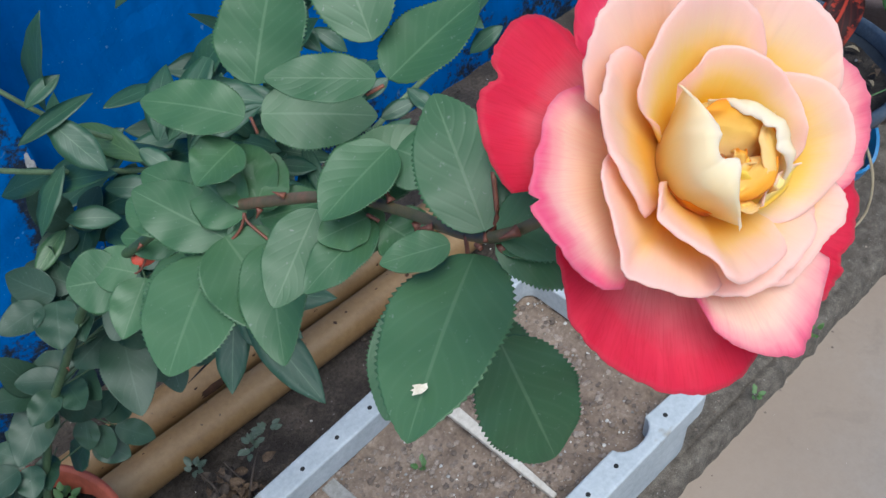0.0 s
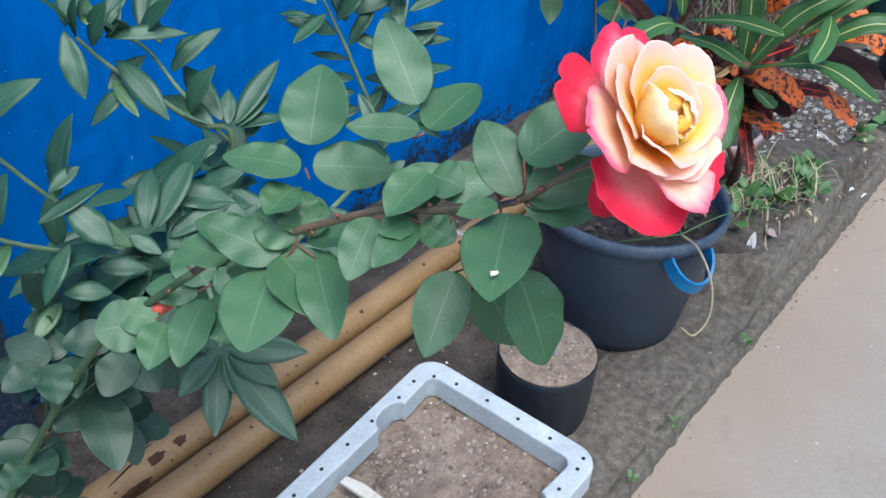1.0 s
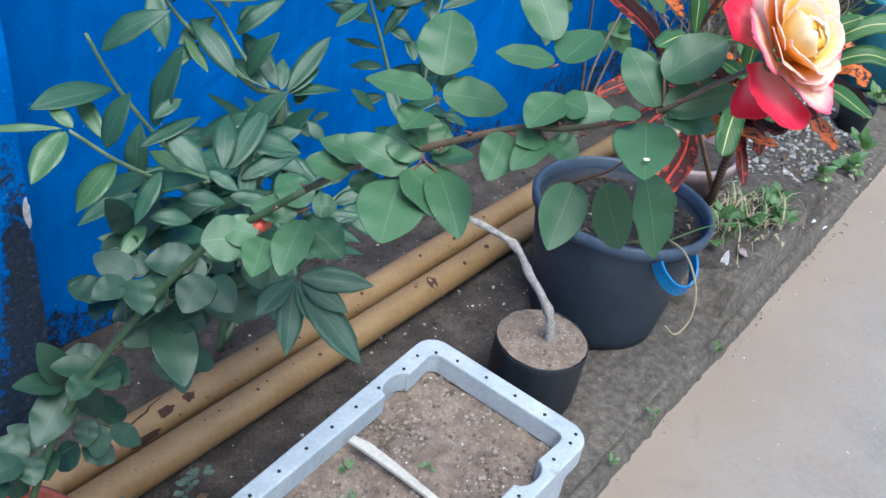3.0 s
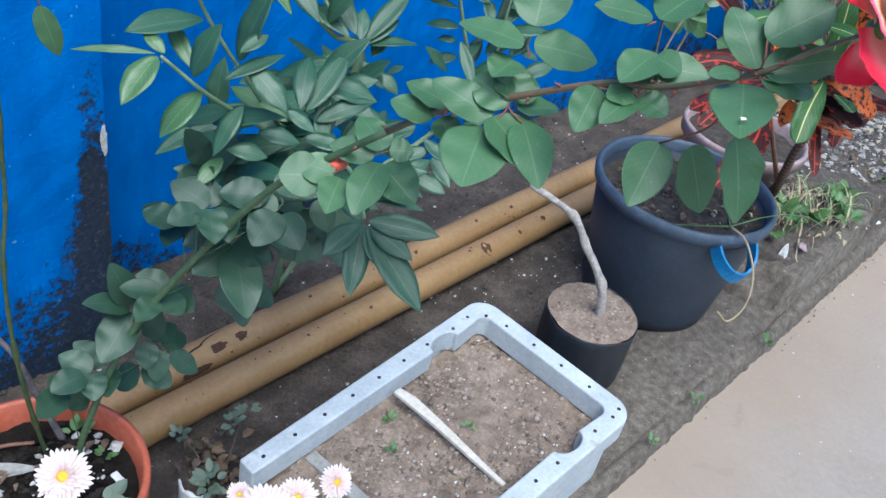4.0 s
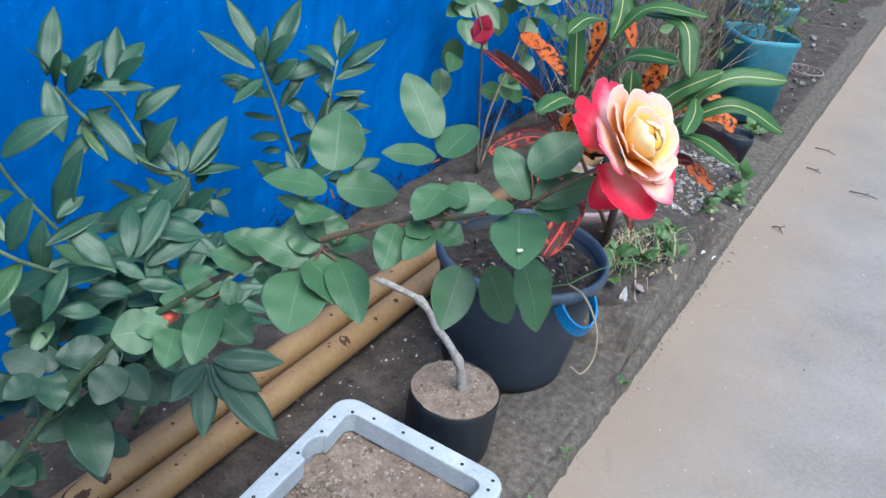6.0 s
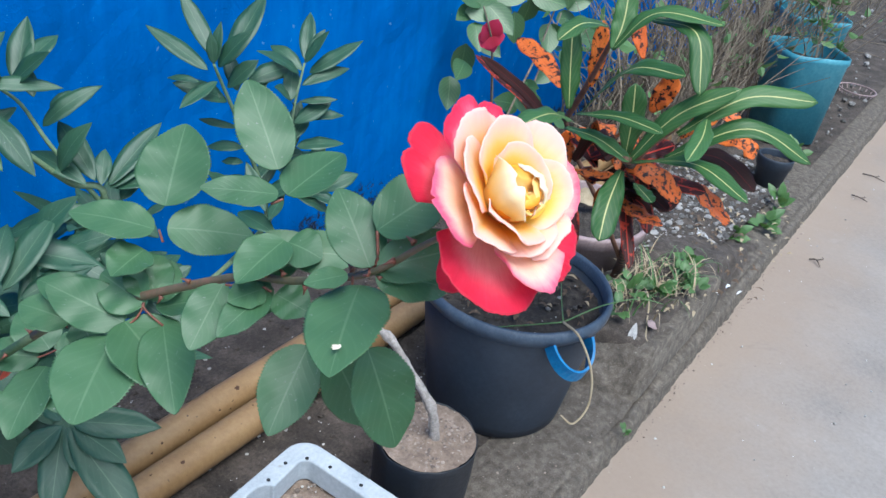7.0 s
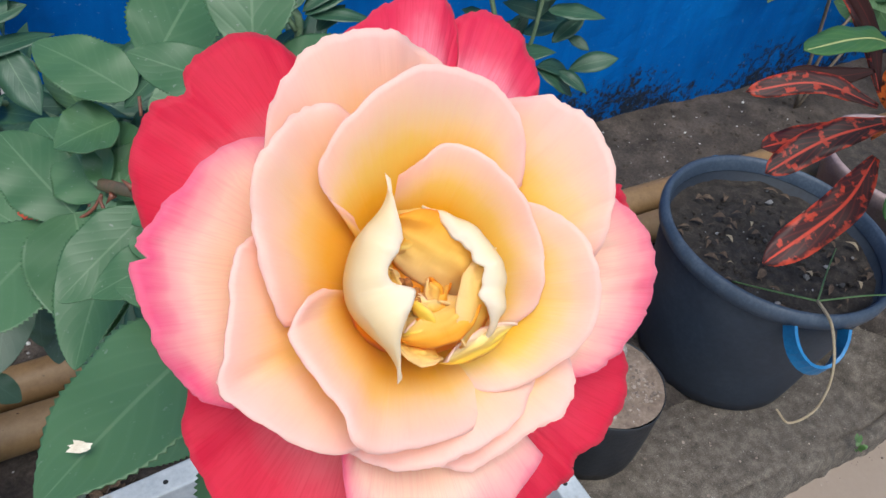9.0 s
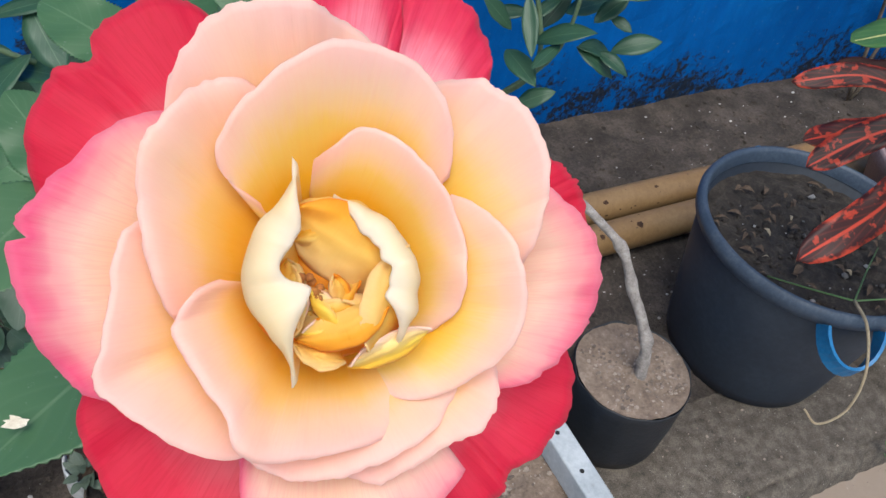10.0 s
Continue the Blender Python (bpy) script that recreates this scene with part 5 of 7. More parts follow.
rose_leaf((0.160, 0.862, 0.495), (0.279, 0.910, 0.466), [((0.275, 0.910, 0.465), (0.232, 0.918, 0.439), 0.038), ((0.285, 0.910, 0.462), (0.340, 0.898, 0.430), 0.036), ((0.282, 0.910, 0.456), (0.288, 0.878, 0.370), 0.044), ((0.276, 0.910, 0.468), (0.242, 0.918, 0.488), 0.030)])
rose_leaf((0.128, 0.899, 0.405), (0.143, 0.920, 0.423), [((0.138, 0.920, 0.426), (0.087, 0.928, 0.455), 0.030), ((0.147, 0.920, 0.417), (0.179, 0.908, 0.365), 0.039), ((0.140, 0.920, 0.417), (0.081, 0.888, 0.390), 0.046), ((0.141, 0.920, 0.429), (0.123, 0.928, 0.491), 0.033), ((0.146, 0.920, 0.424), (0.165, 0.908, 0.449), 0.027)])
rose_leaf((0.100, 0.910, 0.330), (0.150, 0.920, 0.320), [((0.147, 0.920, 0.318), (0.119, 0.928, 0.286), 0.035), ((0.151, 0.920, 0.322), (0.154, 0.908, 0.355), 0.027), ((0.154, 0.920, 0.315), (0.176, 0.888, 0.291), 0.031), ((0.153, 0.920, 0.318), (0.200, 0.928, 0.279), 0.020)])
rose_leaf((0.065, 0.925, 0.215), (0.060, 0.940, 0.313), [((0.058, 0.940, 0.315), (0.045, 0.948, 0.338), 0.023), ((0.062, 0.940, 0.309), (0.080, 0.928, 0.275), 0.028), ((0.057, 0.940, 0.310), (0.010, 0.908, 0.324), 0.031)])
rose_leaf((0.185, 0.820, 0.575), (0.324, 0.880, 0.525), [((0.319, 0.880, 0.529), (0.268, 0.888, 0.560), 0.032), ((0.321, 0.880, 0.523), (0.281, 0.868, 0.505), 0.038), ((0.329, 0.880, 0.519), (0.359, 0.848, 0.477), 0.035), ((0.327, 0.880, 0.526), (0.368, 0.888, 0.529), 0.032)])

bm = bmesh.new()
bmesh.ops.create_circle(bm, cap_ends=True, segments=14, radius=0.0026)
sn = turned((0.247, 0.361, 0.972), (0.190, 0.331, 0.969))
sa = sn.cross(Vector((0.3, 1, 0.2))).normalized()
sb = sn.cross(sa)
for v in bm.verts:
    q = v.co * (0.75 + 0.9 * nz(v.co.x, v.co.y, 0.3, 700))
    v.co = Vector((0.202, 0.3375, 0.9705)) + sa * q.x * 1.4 + sb * q.y * 0.8 + sn * 0.0012
part("leaf_scar", bm, M["leaf_scar"], rose, "small papery pale scar on a rose leaf")

rose_leaf((0.175, 0.84, 0.54), (0.281, 0.84, 0.546), [((0.279, 0.84, 0.545), (0.229, 0.82, 0.536), 0.034), ((0.283, 0.84, 0.543), (0.312, 0.82, 0.491), 0.033), ((0.276, 0.84, 0.551), (0.193, 0.82, 0.596), 0.028)])
rose_leaf((0.175, 0.84, 0.54), (0.206, 0.88, 0.591), [((0.205, 0.88, 0.59), (0.167, 0.86, 0.591), 0.028), ((0.208, 0.88, 0.593), (0.208, 0.86, 0.639), 0.023)])
rose_leaf((0.19, 0.8, 0.6), (0.288, 0.86, 0.578), [((0.285, 0.86, 0.583), (0.331, 0.84, 0.552), 0.036), ((0.284, 0.86, 0.585), (0.225, 0.84, 0.601), 0.030)])
rose_leaf((0.042, 0.960, 0.840), (0.074, 0.956, 0.816), [((0.0776, 0.955, 0.8075), (0.0904, 0.950, 0.753), 0.022)])

# pinnate leaves crowding the lower cane, in the green darkened for shade
rn = random.Random(29)
for c, way in (((0.24, 0.88, 0.455), (0.6, -0.3, -0.5)), ((0.31, 0.86, 0.515), (0.8, -0.2, -0.3)), ((0.19, 0.90, 0.455), (-0.6, -0.3, 0.1)), ((0.34, 0.84, 0.57), (0.7, -0.4, -0.4)), ((0.26, 0.91, 0.56), (-0.3, 0.2, 0.7)), ((0.155, 0.92, 0.37), (0.5, -0.4, -0.6)), ((0.22, 0.84, 0.60), (-0.8, -0.1, 0.2)), ((0.38, 0.86, 0.50), (0.6, -0.2, -0.6)), ((0.12, 0.93, 0.33), (-0.7, -0.1, 0.2))):
    d = Vector(way).normalized()
    n = (FACE - d * FACE.dot(d)).normalized()
    side = d.cross(n)
    c, sub = Vector(c), []
    for k, (along, sgn) in enumerate(((0.010, 1), (0.012, -1), (0.030, 1), (0.032, -1), (0.042, 0))):
        out = (d * (0.55 if sgn else 1.0) + side * sgn + n * rn.uniform(-0.25, 0.15)).normalized()
        p = c + d * along + out * 0.003
        sub.append((tuple(p), tuple(p + out * rn.uniform(0.036, 0.050)), rn.uniform(0.026, 0.034)))
    near = min(cane_pts, key=lambda q: (q - c).length)
    rose_leaf(tuple(near), tuple(c), sub, "rose_leaf_shaded")

# a spent bud, thorns and a young green cane in the same pot
bm = bmesh.new()
bmesh.ops.create_uvsphere(bm, u_segments=14, v_segments=9, radius=0.0085, matrix=Matrix.Translation((0.240, 0.700, 0.724)) @ Matrix.Diagonal((1.3, 0.9, 0.8, 1)))
part("bud", bm, M["bud"], rose, "small orange-red rose bud")
for i in range(7, nc - 6, 2):
    p, d = cane_pts[i], (cane_pts[i + 1] - cane_pts[i]).normalized()
    s = d.cross(Vector((math.sin(i), math.cos(i), 0.4))).normalized()
    part("thorn", tube([p + s * 0.003, p + s * 0.005 - d * 0.001, p + s * 0.008 - d * 0.003], [0.0020, 0.0010, 0.0002], 6), M["cane_red"], rose)
vine = bend([(0.045, 0.985, 0.160), (0.035, 0.985, 0.228), (0.021, 0.98, 0.367), (0.018, 0.97, 0.507), (0.029, 0.97, 0.588), (0.030, 0.96, 0.690), (0.040, 0.96, 0.823), (0.06, 0.955, 0.93)], 6)
part("cane", tube(vine, [(0.0032 - 0.0014 * i / len(vine)) * (1.45 if i % 6 == 0 else 1.0) for i in range(len(vine))], 10, wob=0.35), M["vine"], rose, "thin upright olive cane with brown nodes")
tw = bend([(0.070, 0.985, 0.165), (0.052, 1.00, 0.239), (0.027, 1.00, 0.342), (-0.010, 1.02, 0.417)], 6)
part("cane", tube(tw, taper(0.0050, 0.0026, len(tw)), 10, wob=0.2), M["dead_cane"], rose, "dead grey cane")


# ---- evergreen shrub against the wall ----
shrub = thing("shrub", "leafy shrub with long glossy green leaves by the wall", "shrub")


def stem(parent, pts, r0, r1, material, name="stem", n=6):
    p = bend(pts, n)
    return part(name, tube(p, taper(r0, r1, len(p)), 9, wob=0.08), M[material], parent)


stem(shrub, [(0.62, 1.22, -0.01), (0.60, 1.17, 0.18), (0.585, 1.10, 0.40), (0.588, 1.04, 0.616), (0.552, 1.06, 0.644), (0.500, 1.08, 0.702), (0.459, 1.10, 0.750), (0.427, 1.10, 0.794)], 0.007, 0.0022, "shrub_stem")
stem(shrub, [(0.584, 1.04, 0.611), (0.539, 1.07, 0.693), (0.521, 1.10, 0.746), (0.492, 1.10, 0.776)], 0.0035, 0.0018, "shrub_stem")
stem(shrub, [(0.63, 1.23, -0.01), (0.76, 1.20, 0.20), (0.90, 1.13, 0.34), (0.956, 1.10, 0.430), (0.910, 1.12, 0.595), (0.881, 1.13, 0.672), (0.857, 1.13, 0.721)], 0.006, 0.0022, "shrub_stem")
stem(shrub, [(0.90, 1.13, 0.34), (0.970, 1.08, 0.462), (0.964, 1.06, 0.633), (0.985, 1.06, 0.719)], 0.004, 0.0018, "shrub_stem")
stem(shrub, [(0.60, 1.17, 0.18), (0.52, 1.06, 0.38), (0.416, 0.95, 0.541), (0.309, 0.90, 0.638), (0.208, 0.87, 0.723), (0.152, 0.87, 0.779)], 0.0045, 0.0018, "shrub_stem")
stem(shrub, [(0.416, 0.95, 0.541), (0.392, 0.95, 0.572), (0.282, 0.90, 0.705), (0.226, 0.90, 0.792), (0.19, 0.89, 0.86)], 0.0030, 0.0018, "shrub_stem")
stem(shrub, [(0.50, 1.04, 0.40), (0.40, 0.88, 0.58), (0.33, 0.76, 0.64), (0.298, 0.709, 0.630)], 0.004, 0.002, "shrub_stem")


def shrub_leaf(base, tip, w, material="shrub_leaf"):
    leaf_no[0] += 1
    rn = random.Random(leaf_no[0] * 7)
    base, tip = Vector(base), Vector(tip)
    tip = base + (tip - base) * rn.uniform(1.12, 1.28)
    ob = part("leaf", leaf_bm(base, tip, min(w * 1.10, 0.46 * (tip - base).length), turned(base, tip), rn.uniform(0.04, 0.30), rn.uniform(0.02, 0.42), 0, 16, rn.uniform(0.86, 1.12), rn.uniform(0.02, 0.10), rn.uniform(-0.4, 0.4), rn.random(), 0.72), M[material], shrub)
    solidify(ob, 0.0005)


shrub_leaf((0.417, 1.100, 0.810), (0.464, 1.142, 0.874), 0.028)
shrub_leaf((0.444, 1.100, 0.804), (0.460, 1.125, 0.824), 0.018, "young_leaf")
shrub_leaf((0.458, 1.100, 0.789), (0.511, 1.114, 0.833), 0.022)
shrub_leaf((0.463, 1.100, 0.784), (0.534, 1.052, 0.786), 0.019)
shrub_leaf((0.518, 1.100, 0.772), (0.559, 1.137, 0.828), 0.029)
shrub_leaf((0.527, 1.100, 0.788), (0.570, 1.104, 0.820), 0.027)
shrub_leaf((0.414, 1.100, 0.807), (0.398, 1.061, 0.758), 0.026)
shrub_leaf((0.473, 1.100, 0.751), (0.470, 1.023, 0.720), 0.028)
shrub_leaf((0.462, 1.100, 0.727), (0.455, 1.051, 0.706), 0.015, "young_leaf")
shrub_leaf((0.562, 1.100, 0.714), (0.593, 1.113, 0.743), 0.021)
shrub_leaf((0.492, 1.100, 0.816), (0.465, 1.092, 0.792), 0.020)
shrub_leaf((0.539, 1.100, 0.751), (0.546, 1.127, 0.777), 0.019)
shrub_leaf((0.556, 1.030, 0.652), (0.535, 1.097, 0.680), 0.024)
shrub_leaf((0.569, 1.030, 0.653), (0.576, 1.098, 0.697), 0.030)
shrub_leaf((0.577, 1.030, 0.645), (0.602, 1.056, 0.674), 0.021)
shrub_leaf((0.586, 1.030, 0.640), (0.665, 1.041, 0.690), 0.028)
shrub_leaf((0.589, 1.030, 0.636), (0.642, 1.028, 0.665), 0.023)
shrub_leaf((0.596, 1.030, 0.634), (0.651, 0.995, 0.645), 0.019)
shrub_leaf((0.555, 1.030, 0.620), (0.513, 1.051, 0.610), 0.035)
shrub_leaf((0.588, 1.030, 0.608), (0.593, 0.994, 0.590), 0.024)
shrub_leaf((0.606, 1.030, 0.613), (0.637, 1.037, 0.634), 0.026)
shrub_leaf((0.645, 1.030, 0.575), (0.669, 1.025, 0.586), 0.021)
shrub_leaf((0.616, 1.030, 0.586), (0.628, 0.993, 0.572), 0.026)
shrub_leaf((0.536, 1.030, 0.617), (0.464, 1.068, 0.602), 0.030)
shrub_leaf((0.846, 1.130, 0.713), (0.820, 1.216, 0.752), 0.027)
shrub_leaf((0.861, 1.130, 0.726), (0.874, 1.213, 0.795), 0.027)
shrub_leaf((0.884, 1.130, 0.714), (0.963, 1.147, 0.790), 0.037)
shrub_leaf((0.928, 1.130, 0.673), (0.996, 1.097, 0.706), 0.034)
shrub_leaf((0.874, 1.130, 0.661), (0.841, 1.188, 0.673), 0.028)
shrub_leaf((0.830, 1.130, 0.697), (0.804, 1.165, 0.701), 0.015)
shrub_leaf((0.912, 1.130, 0.599), (0.881, 1.176, 0.605), 0.014)
shrub_leaf((0.919, 1.130, 0.643), (0.932, 1.091, 0.628), 0.027)
shrub_leaf((0.923, 1.130, 0.560), (0.892, 1.168, 0.560), 0.020)
shrub_leaf((0.925, 1.130, 0.532), (0.906, 1.155, 0.533), 0.018)
shrub_leaf((0.888, 1.130, 0.714), (0.884, 1.166, 0.735), 0.024)
shrub_leaf((0.908, 1.130, 0.665), (0.926, 1.171, 0.706), 0.024)
shrub_leaf((0.936, 1.130, 0.499), (0.899, 1.156, 0.488), 0.026)
shrub_leaf((0.985, 1.060, 0.724), (1.025, 1.091, 0.780), 0.024)
shrub_leaf((0.998, 1.060, 0.699), (1.069, 1.029, 0.742), 0.028)
shrub_leaf((0.982, 1.060, 0.706), (0.975, 1.115, 0.734), 0.022)
shrub_leaf((0.957, 1.060, 0.660), (0.985, 1.085, 0.699), 0.025)
shrub_leaf((0.982, 1.060, 0.653), (1.019, 1.022, 0.661), 0.014)
shrub_leaf((0.996, 1.060, 0.620), (1.037, 1.023, 0.632), 0.019)
shrub_leaf((0.969, 1.060, 0.587), (1.002, 1.068, 0.617), 0.035)
shrub_leaf((0.978, 1.060, 0.573), (1.029, 1.012, 0.586), 0.027)
shrub_leaf((1.029, 1.060, 0.523), (1.046, 1.031, 0.520), 0.019)
shrub_leaf((1.053, 1.060, 0.461), (1.110, 1.035, 0.490), 0.031)
shrub_leaf((0.923, 1.060, 0.598), (0.938, 1.090, 0.627), 0.025)
shrub_leaf((1.002, 1.060, 0.517), (1.043, 1.060, 0.548), 0.026)
shrub_leaf((1.030, 1.060, 0.463), (1.052, 1.017, 0.456), 0.027)
shrub_leaf((0.146, 0.870, 0.783), (0.097, 0.907, 0.784), 0.008, "young_leaf")
shrub_leaf((0.148, 0.870, 0.780), (0.105, 0.853, 0.757), 0.026, "young_leaf")
shrub_leaf((0.156, 0.870, 0.781), (0.149, 0.892, 0.796), 0.015, "young_leaf")
shrub_leaf((0.188, 0.870, 0.757), (0.190, 0.908, 0.783), 0.016, "young_leaf")
shrub_leaf((0.199, 0.870, 0.731), (0.149, 0.858, 0.707), 0.030, "young_leaf")
shrub_leaf((0.245, 0.870, 0.764), (0.273, 0.869, 0.777), 0.015)
shrub_leaf((0.227, 0.870, 0.737), (0.283, 0.858, 0.757), 0.017)
shrub_leaf((0.256, 0.870, 0.748), (0.266, 0.821, 0.723), 0.033)
shrub_leaf((0.252, 0.870, 0.700), (0.207, 0.855, 0.669), 0.021)
shrub_leaf((0.318, 0.870, 0.661), (0.298, 0.933, 0.675), 0.023, "young_leaf")
shrub_leaf((0.335, 0.870, 0.673), (0.370, 0.906, 0.711), 0.025)
shrub_leaf((0.344, 0.870, 0.668), (0.408, 0.889, 0.712), 0.030)
shrub_leaf((0.360, 0.870, 0.650), (0.418, 0.853, 0.671), 0.023)
shrub_leaf((0.228, 0.870, 0.640), (0.192, 0.859, 0.627), 0.017, "young_leaf")
shrub_leaf((0.232, 0.870, 0.649), (0.264, 0.845, 0.648), 0.026)
shrub_leaf((0.274, 0.870, 0.658), (0.306, 0.841, 0.657), 0.026)
shrub_leaf((0.345, 0.870, 0.633), (0.372, 0.837, 0.630), 0.033)
shrub_leaf((0.316, 0.870, 0.677), (0.327, 0.839, 0.665), 0.027)
shrub_leaf((0.295, 0.708, 0.626), (0.255, 0.673, 0.583), 0.026)
shrub_leaf((0.297, 0.704, 0.625), (0.297, 0.626, 0.583), 0.032)
shrub_leaf((0.294, 0.708, 0.625), (0.251, 0.707, 0.612), 0.027)
shrub_leaf((0.300, 0.704, 0.629), (0.345, 0.650, 0.628), 0.026)
shrub_leaf((0.300, 0.701, 0.626), (0.310, 0.652, 0.613), 0.023)
shrub_leaf((0.295, 0.710, 0.628), (0.295, 0.737, 0.635), 0.025)
shrub_leaf((0.296, 0.704, 0.624), (0.290, 0.670, 0.602), 0.026)
shrub_leaf((0.415, 1.000, 0.485), (0.388, 1.028, 0.487), 0.038)
shrub_leaf((0.401, 1.000, 0.479), (0.354, 1.026, 0.473), 0.033)
shrub_leaf((0.444, 1.000, 0.472), (0.410, 0.990, 0.455), 0.034)
shrub_leaf((0.497, 1.000, 0.462), (0.532, 0.960, 0.459), 0.035)
shrub_leaf((0.528, 1.000, 0.409), (0.570, 0.946, 0.405), 0.042)
shrub_leaf((0.318, 1.000, 0.583), (0.304, 1.032, 0.593), 0.030)
shrub_leaf((0.559, 1.000, 0.463), (0.606, 1.002, 0.483), 0.036)
shrub_leaf((0.514, 1.000, 0.392), (0.517, 0.954, 0.375), 0.036)
shrub_leaf((0.648, 1.000, 0.472), (0.684, 0.995, 0.486), 0.031)
shrub_leaf((0.676, 1.000, 0.428), (0.719, 0.982, 0.440), 0.038)
shrub_leaf((0.714, 1.000, 0.385), (0.733, 0.951, 0.376), 0.040)
shrub_leaf((0.726, 1.000, 0.450), (0.730, 0.955, 0.436), 0.032)
shrub_leaf((0.757, 1.000, 0.403), (0.752, 0.953, 0.384), 0.033)

# leaves set alternately along the upper stems, with a tuft at each end
rs = random.Random(23)
for pts, s0, n in (([(0.588, 1.04, 0.616), (0.552, 1.06, 0.644), (0.500, 1.08, 0.702), (0.459, 1.10, 0.750), (0.427, 1.10, 0.794)], 0.15, 3), ([(0.584, 1.04, 0.611), (0.539, 1.07, 0.693), (0.521, 1.10, 0.746), (0.492, 1.10, 0.776)], 0.35, 3), ([(0.956, 1.10, 0.430), (0.910, 1.12, 0.595), (0.881, 1.13, 0.672), (0.857, 1.13, 0.721)], 0.35, 5), ([(0.970, 1.08, 0.462), (0.964, 1.06, 0.633), (0.985, 1.06, 0.719)], 0.35, 4), ([(0.416, 0.95, 0.541), (0.282, 0.90, 0.705), (0.226, 0.90, 0.792), (0.19, 0.89, 0.86)], 0.3, 3), ([(0.416, 0.95, 0.541), (0.309, 0.90, 0.638), (0.208, 0.87, 0.723), (0.152, 0.87, 0.779)], 0.5, 1)):
    line = bend(pts, 8)
    for k in range(n):
        i = int((s0 + (1 - s0) * (k + 0.6) / n) * (len(line) - 1))
        i = max(1, min(i, len(line) - 1))
        d = (line[i] - line[i - 1]).normalized()
        side = d.cross(Vector((0.3, 1.0, 0.2))).normalized() * (1 if k % 2 else -1)
        way = (d * rs.uniform(0.3, 0.9) + side * rs.uniform(0.6, 1.0) + Vector((rs.uniform(-0.2, 0.2), rs.uniform(-0.5, 0.1), rs.uniform(-0.25, 0.15)))).normalized()
        b = line[i] + way * 0.006
        shrub_leaf(b, b + way * rs.uniform(0.055, 0.082), rs.uniform(0.022, 0.032))
    for k in range(2 if line[-1].x > 0.3 else 0):
        d = (line[-1] - line[-3]).normalized()
        way = (d + Vector((rs.uniform(-0.9, 0.9), rs.uniform(-0.6, 0.2), rs.uniform(-0.5, 0.5)))).normalized()
        shrub_leaf(line[-1], line[-1] + way * rs.uniform(0.035, 0.065), rs.uniform(0.014, 0.022))

# short inner leaves that fill the middle of the shrub
rs = random.Random(11)
for i in range(150):
    c = rs.choice([(0.42, 1.00, 0.50), (0.36, 0.98, 0.52), (0.30, 0.96, 0.56), (0.48, 1.04, 0.56), (0.24, 0.93, 0.60), (0.40, 0.93, 0.60), (0.56, 1.05, 0.56), (0.50, 1.02, 0.50), (0.62, 1.08, 0.48), (0.44, 0.96, 0.52), (0.70, 1.12, 0.42), (0.36, 0.92, 0.58), (0.95, 1.10, 0.46), (0.97, 1.08, 0.52), (0.54, 0.98, 0.42)])
    b = Vector(c) + Vector((rs.gauss(0, 0.035), rs.gauss(0, 0.03), rs.gauss(0, 0.04)))
    d = Vector((rs.uniform(-1, 1), rs.uniform(-1, 0.5), rs.uniform(-0.5, 0.8))).normalized() * rs.uniform(0.05, 0.085)
    if (b + d).x > 0.22:
        shrub_leaf(b, b + d, rs.uniform(0.018, 0.034))


# ---- croton in a pinkish pot behind the bucket ----
croton_pot = pot("croton_pot", "pinkish-white plastic pot behind the dark bucket", "flower pot", (1.90, 0.88, 0.01), 0.168, 0.19, M["white_pot"], M["compost"], 0.03)
croton = thing("croton", "croton with yellow-ribbed green leaves above red and orange ones", "croton")
trunk = [(1.84, 0.74, 0.08), (1.79, 0.715, 0.16), (1.68, 0.685, 0.29), (1.42, 0.61, 0.50), (1.20, 0.56, 0.665), (1.12, 0.545, 0.705)]
stem(croton, trunk, 0.011, 0.006, "croton_stem", "trunk")
for i, p in enumerate(bend(trunk, 9)[4:-6]):
    bm = bmesh.new()
    bmesh.ops.create_cone(bm, cap_ends=True, segments=12, radius1=0.0122 - 0.00010 * i, radius2=0.0100 - 0.00009 * i, depth=0.005, matrix=Matrix.Translation(p) @ Vector((-0.72, -0.18, 0.62)).to_track_quat("Z", "Y").to_matrix().to_4x4())
    part("leaf_ring", bm, M["twig"], croton)
for pts in ([(1.79, 0.715, 0.16), (1.62, 0.74, 0.36), (1.40, 0.74, 0.56), (1.316, 0.738, 0.65)], [(1.316, 0.738, 0.65), (1.26, 0.69, 0.74), (1.20, 0.64, 0.85)], [(1.20, 0.56, 0.665), (1.17, 0.53, 0.72), (1.17, 0.50, 0.76)]):
    stem(croton, pts, 0.006, 0.004, "croton_stem")


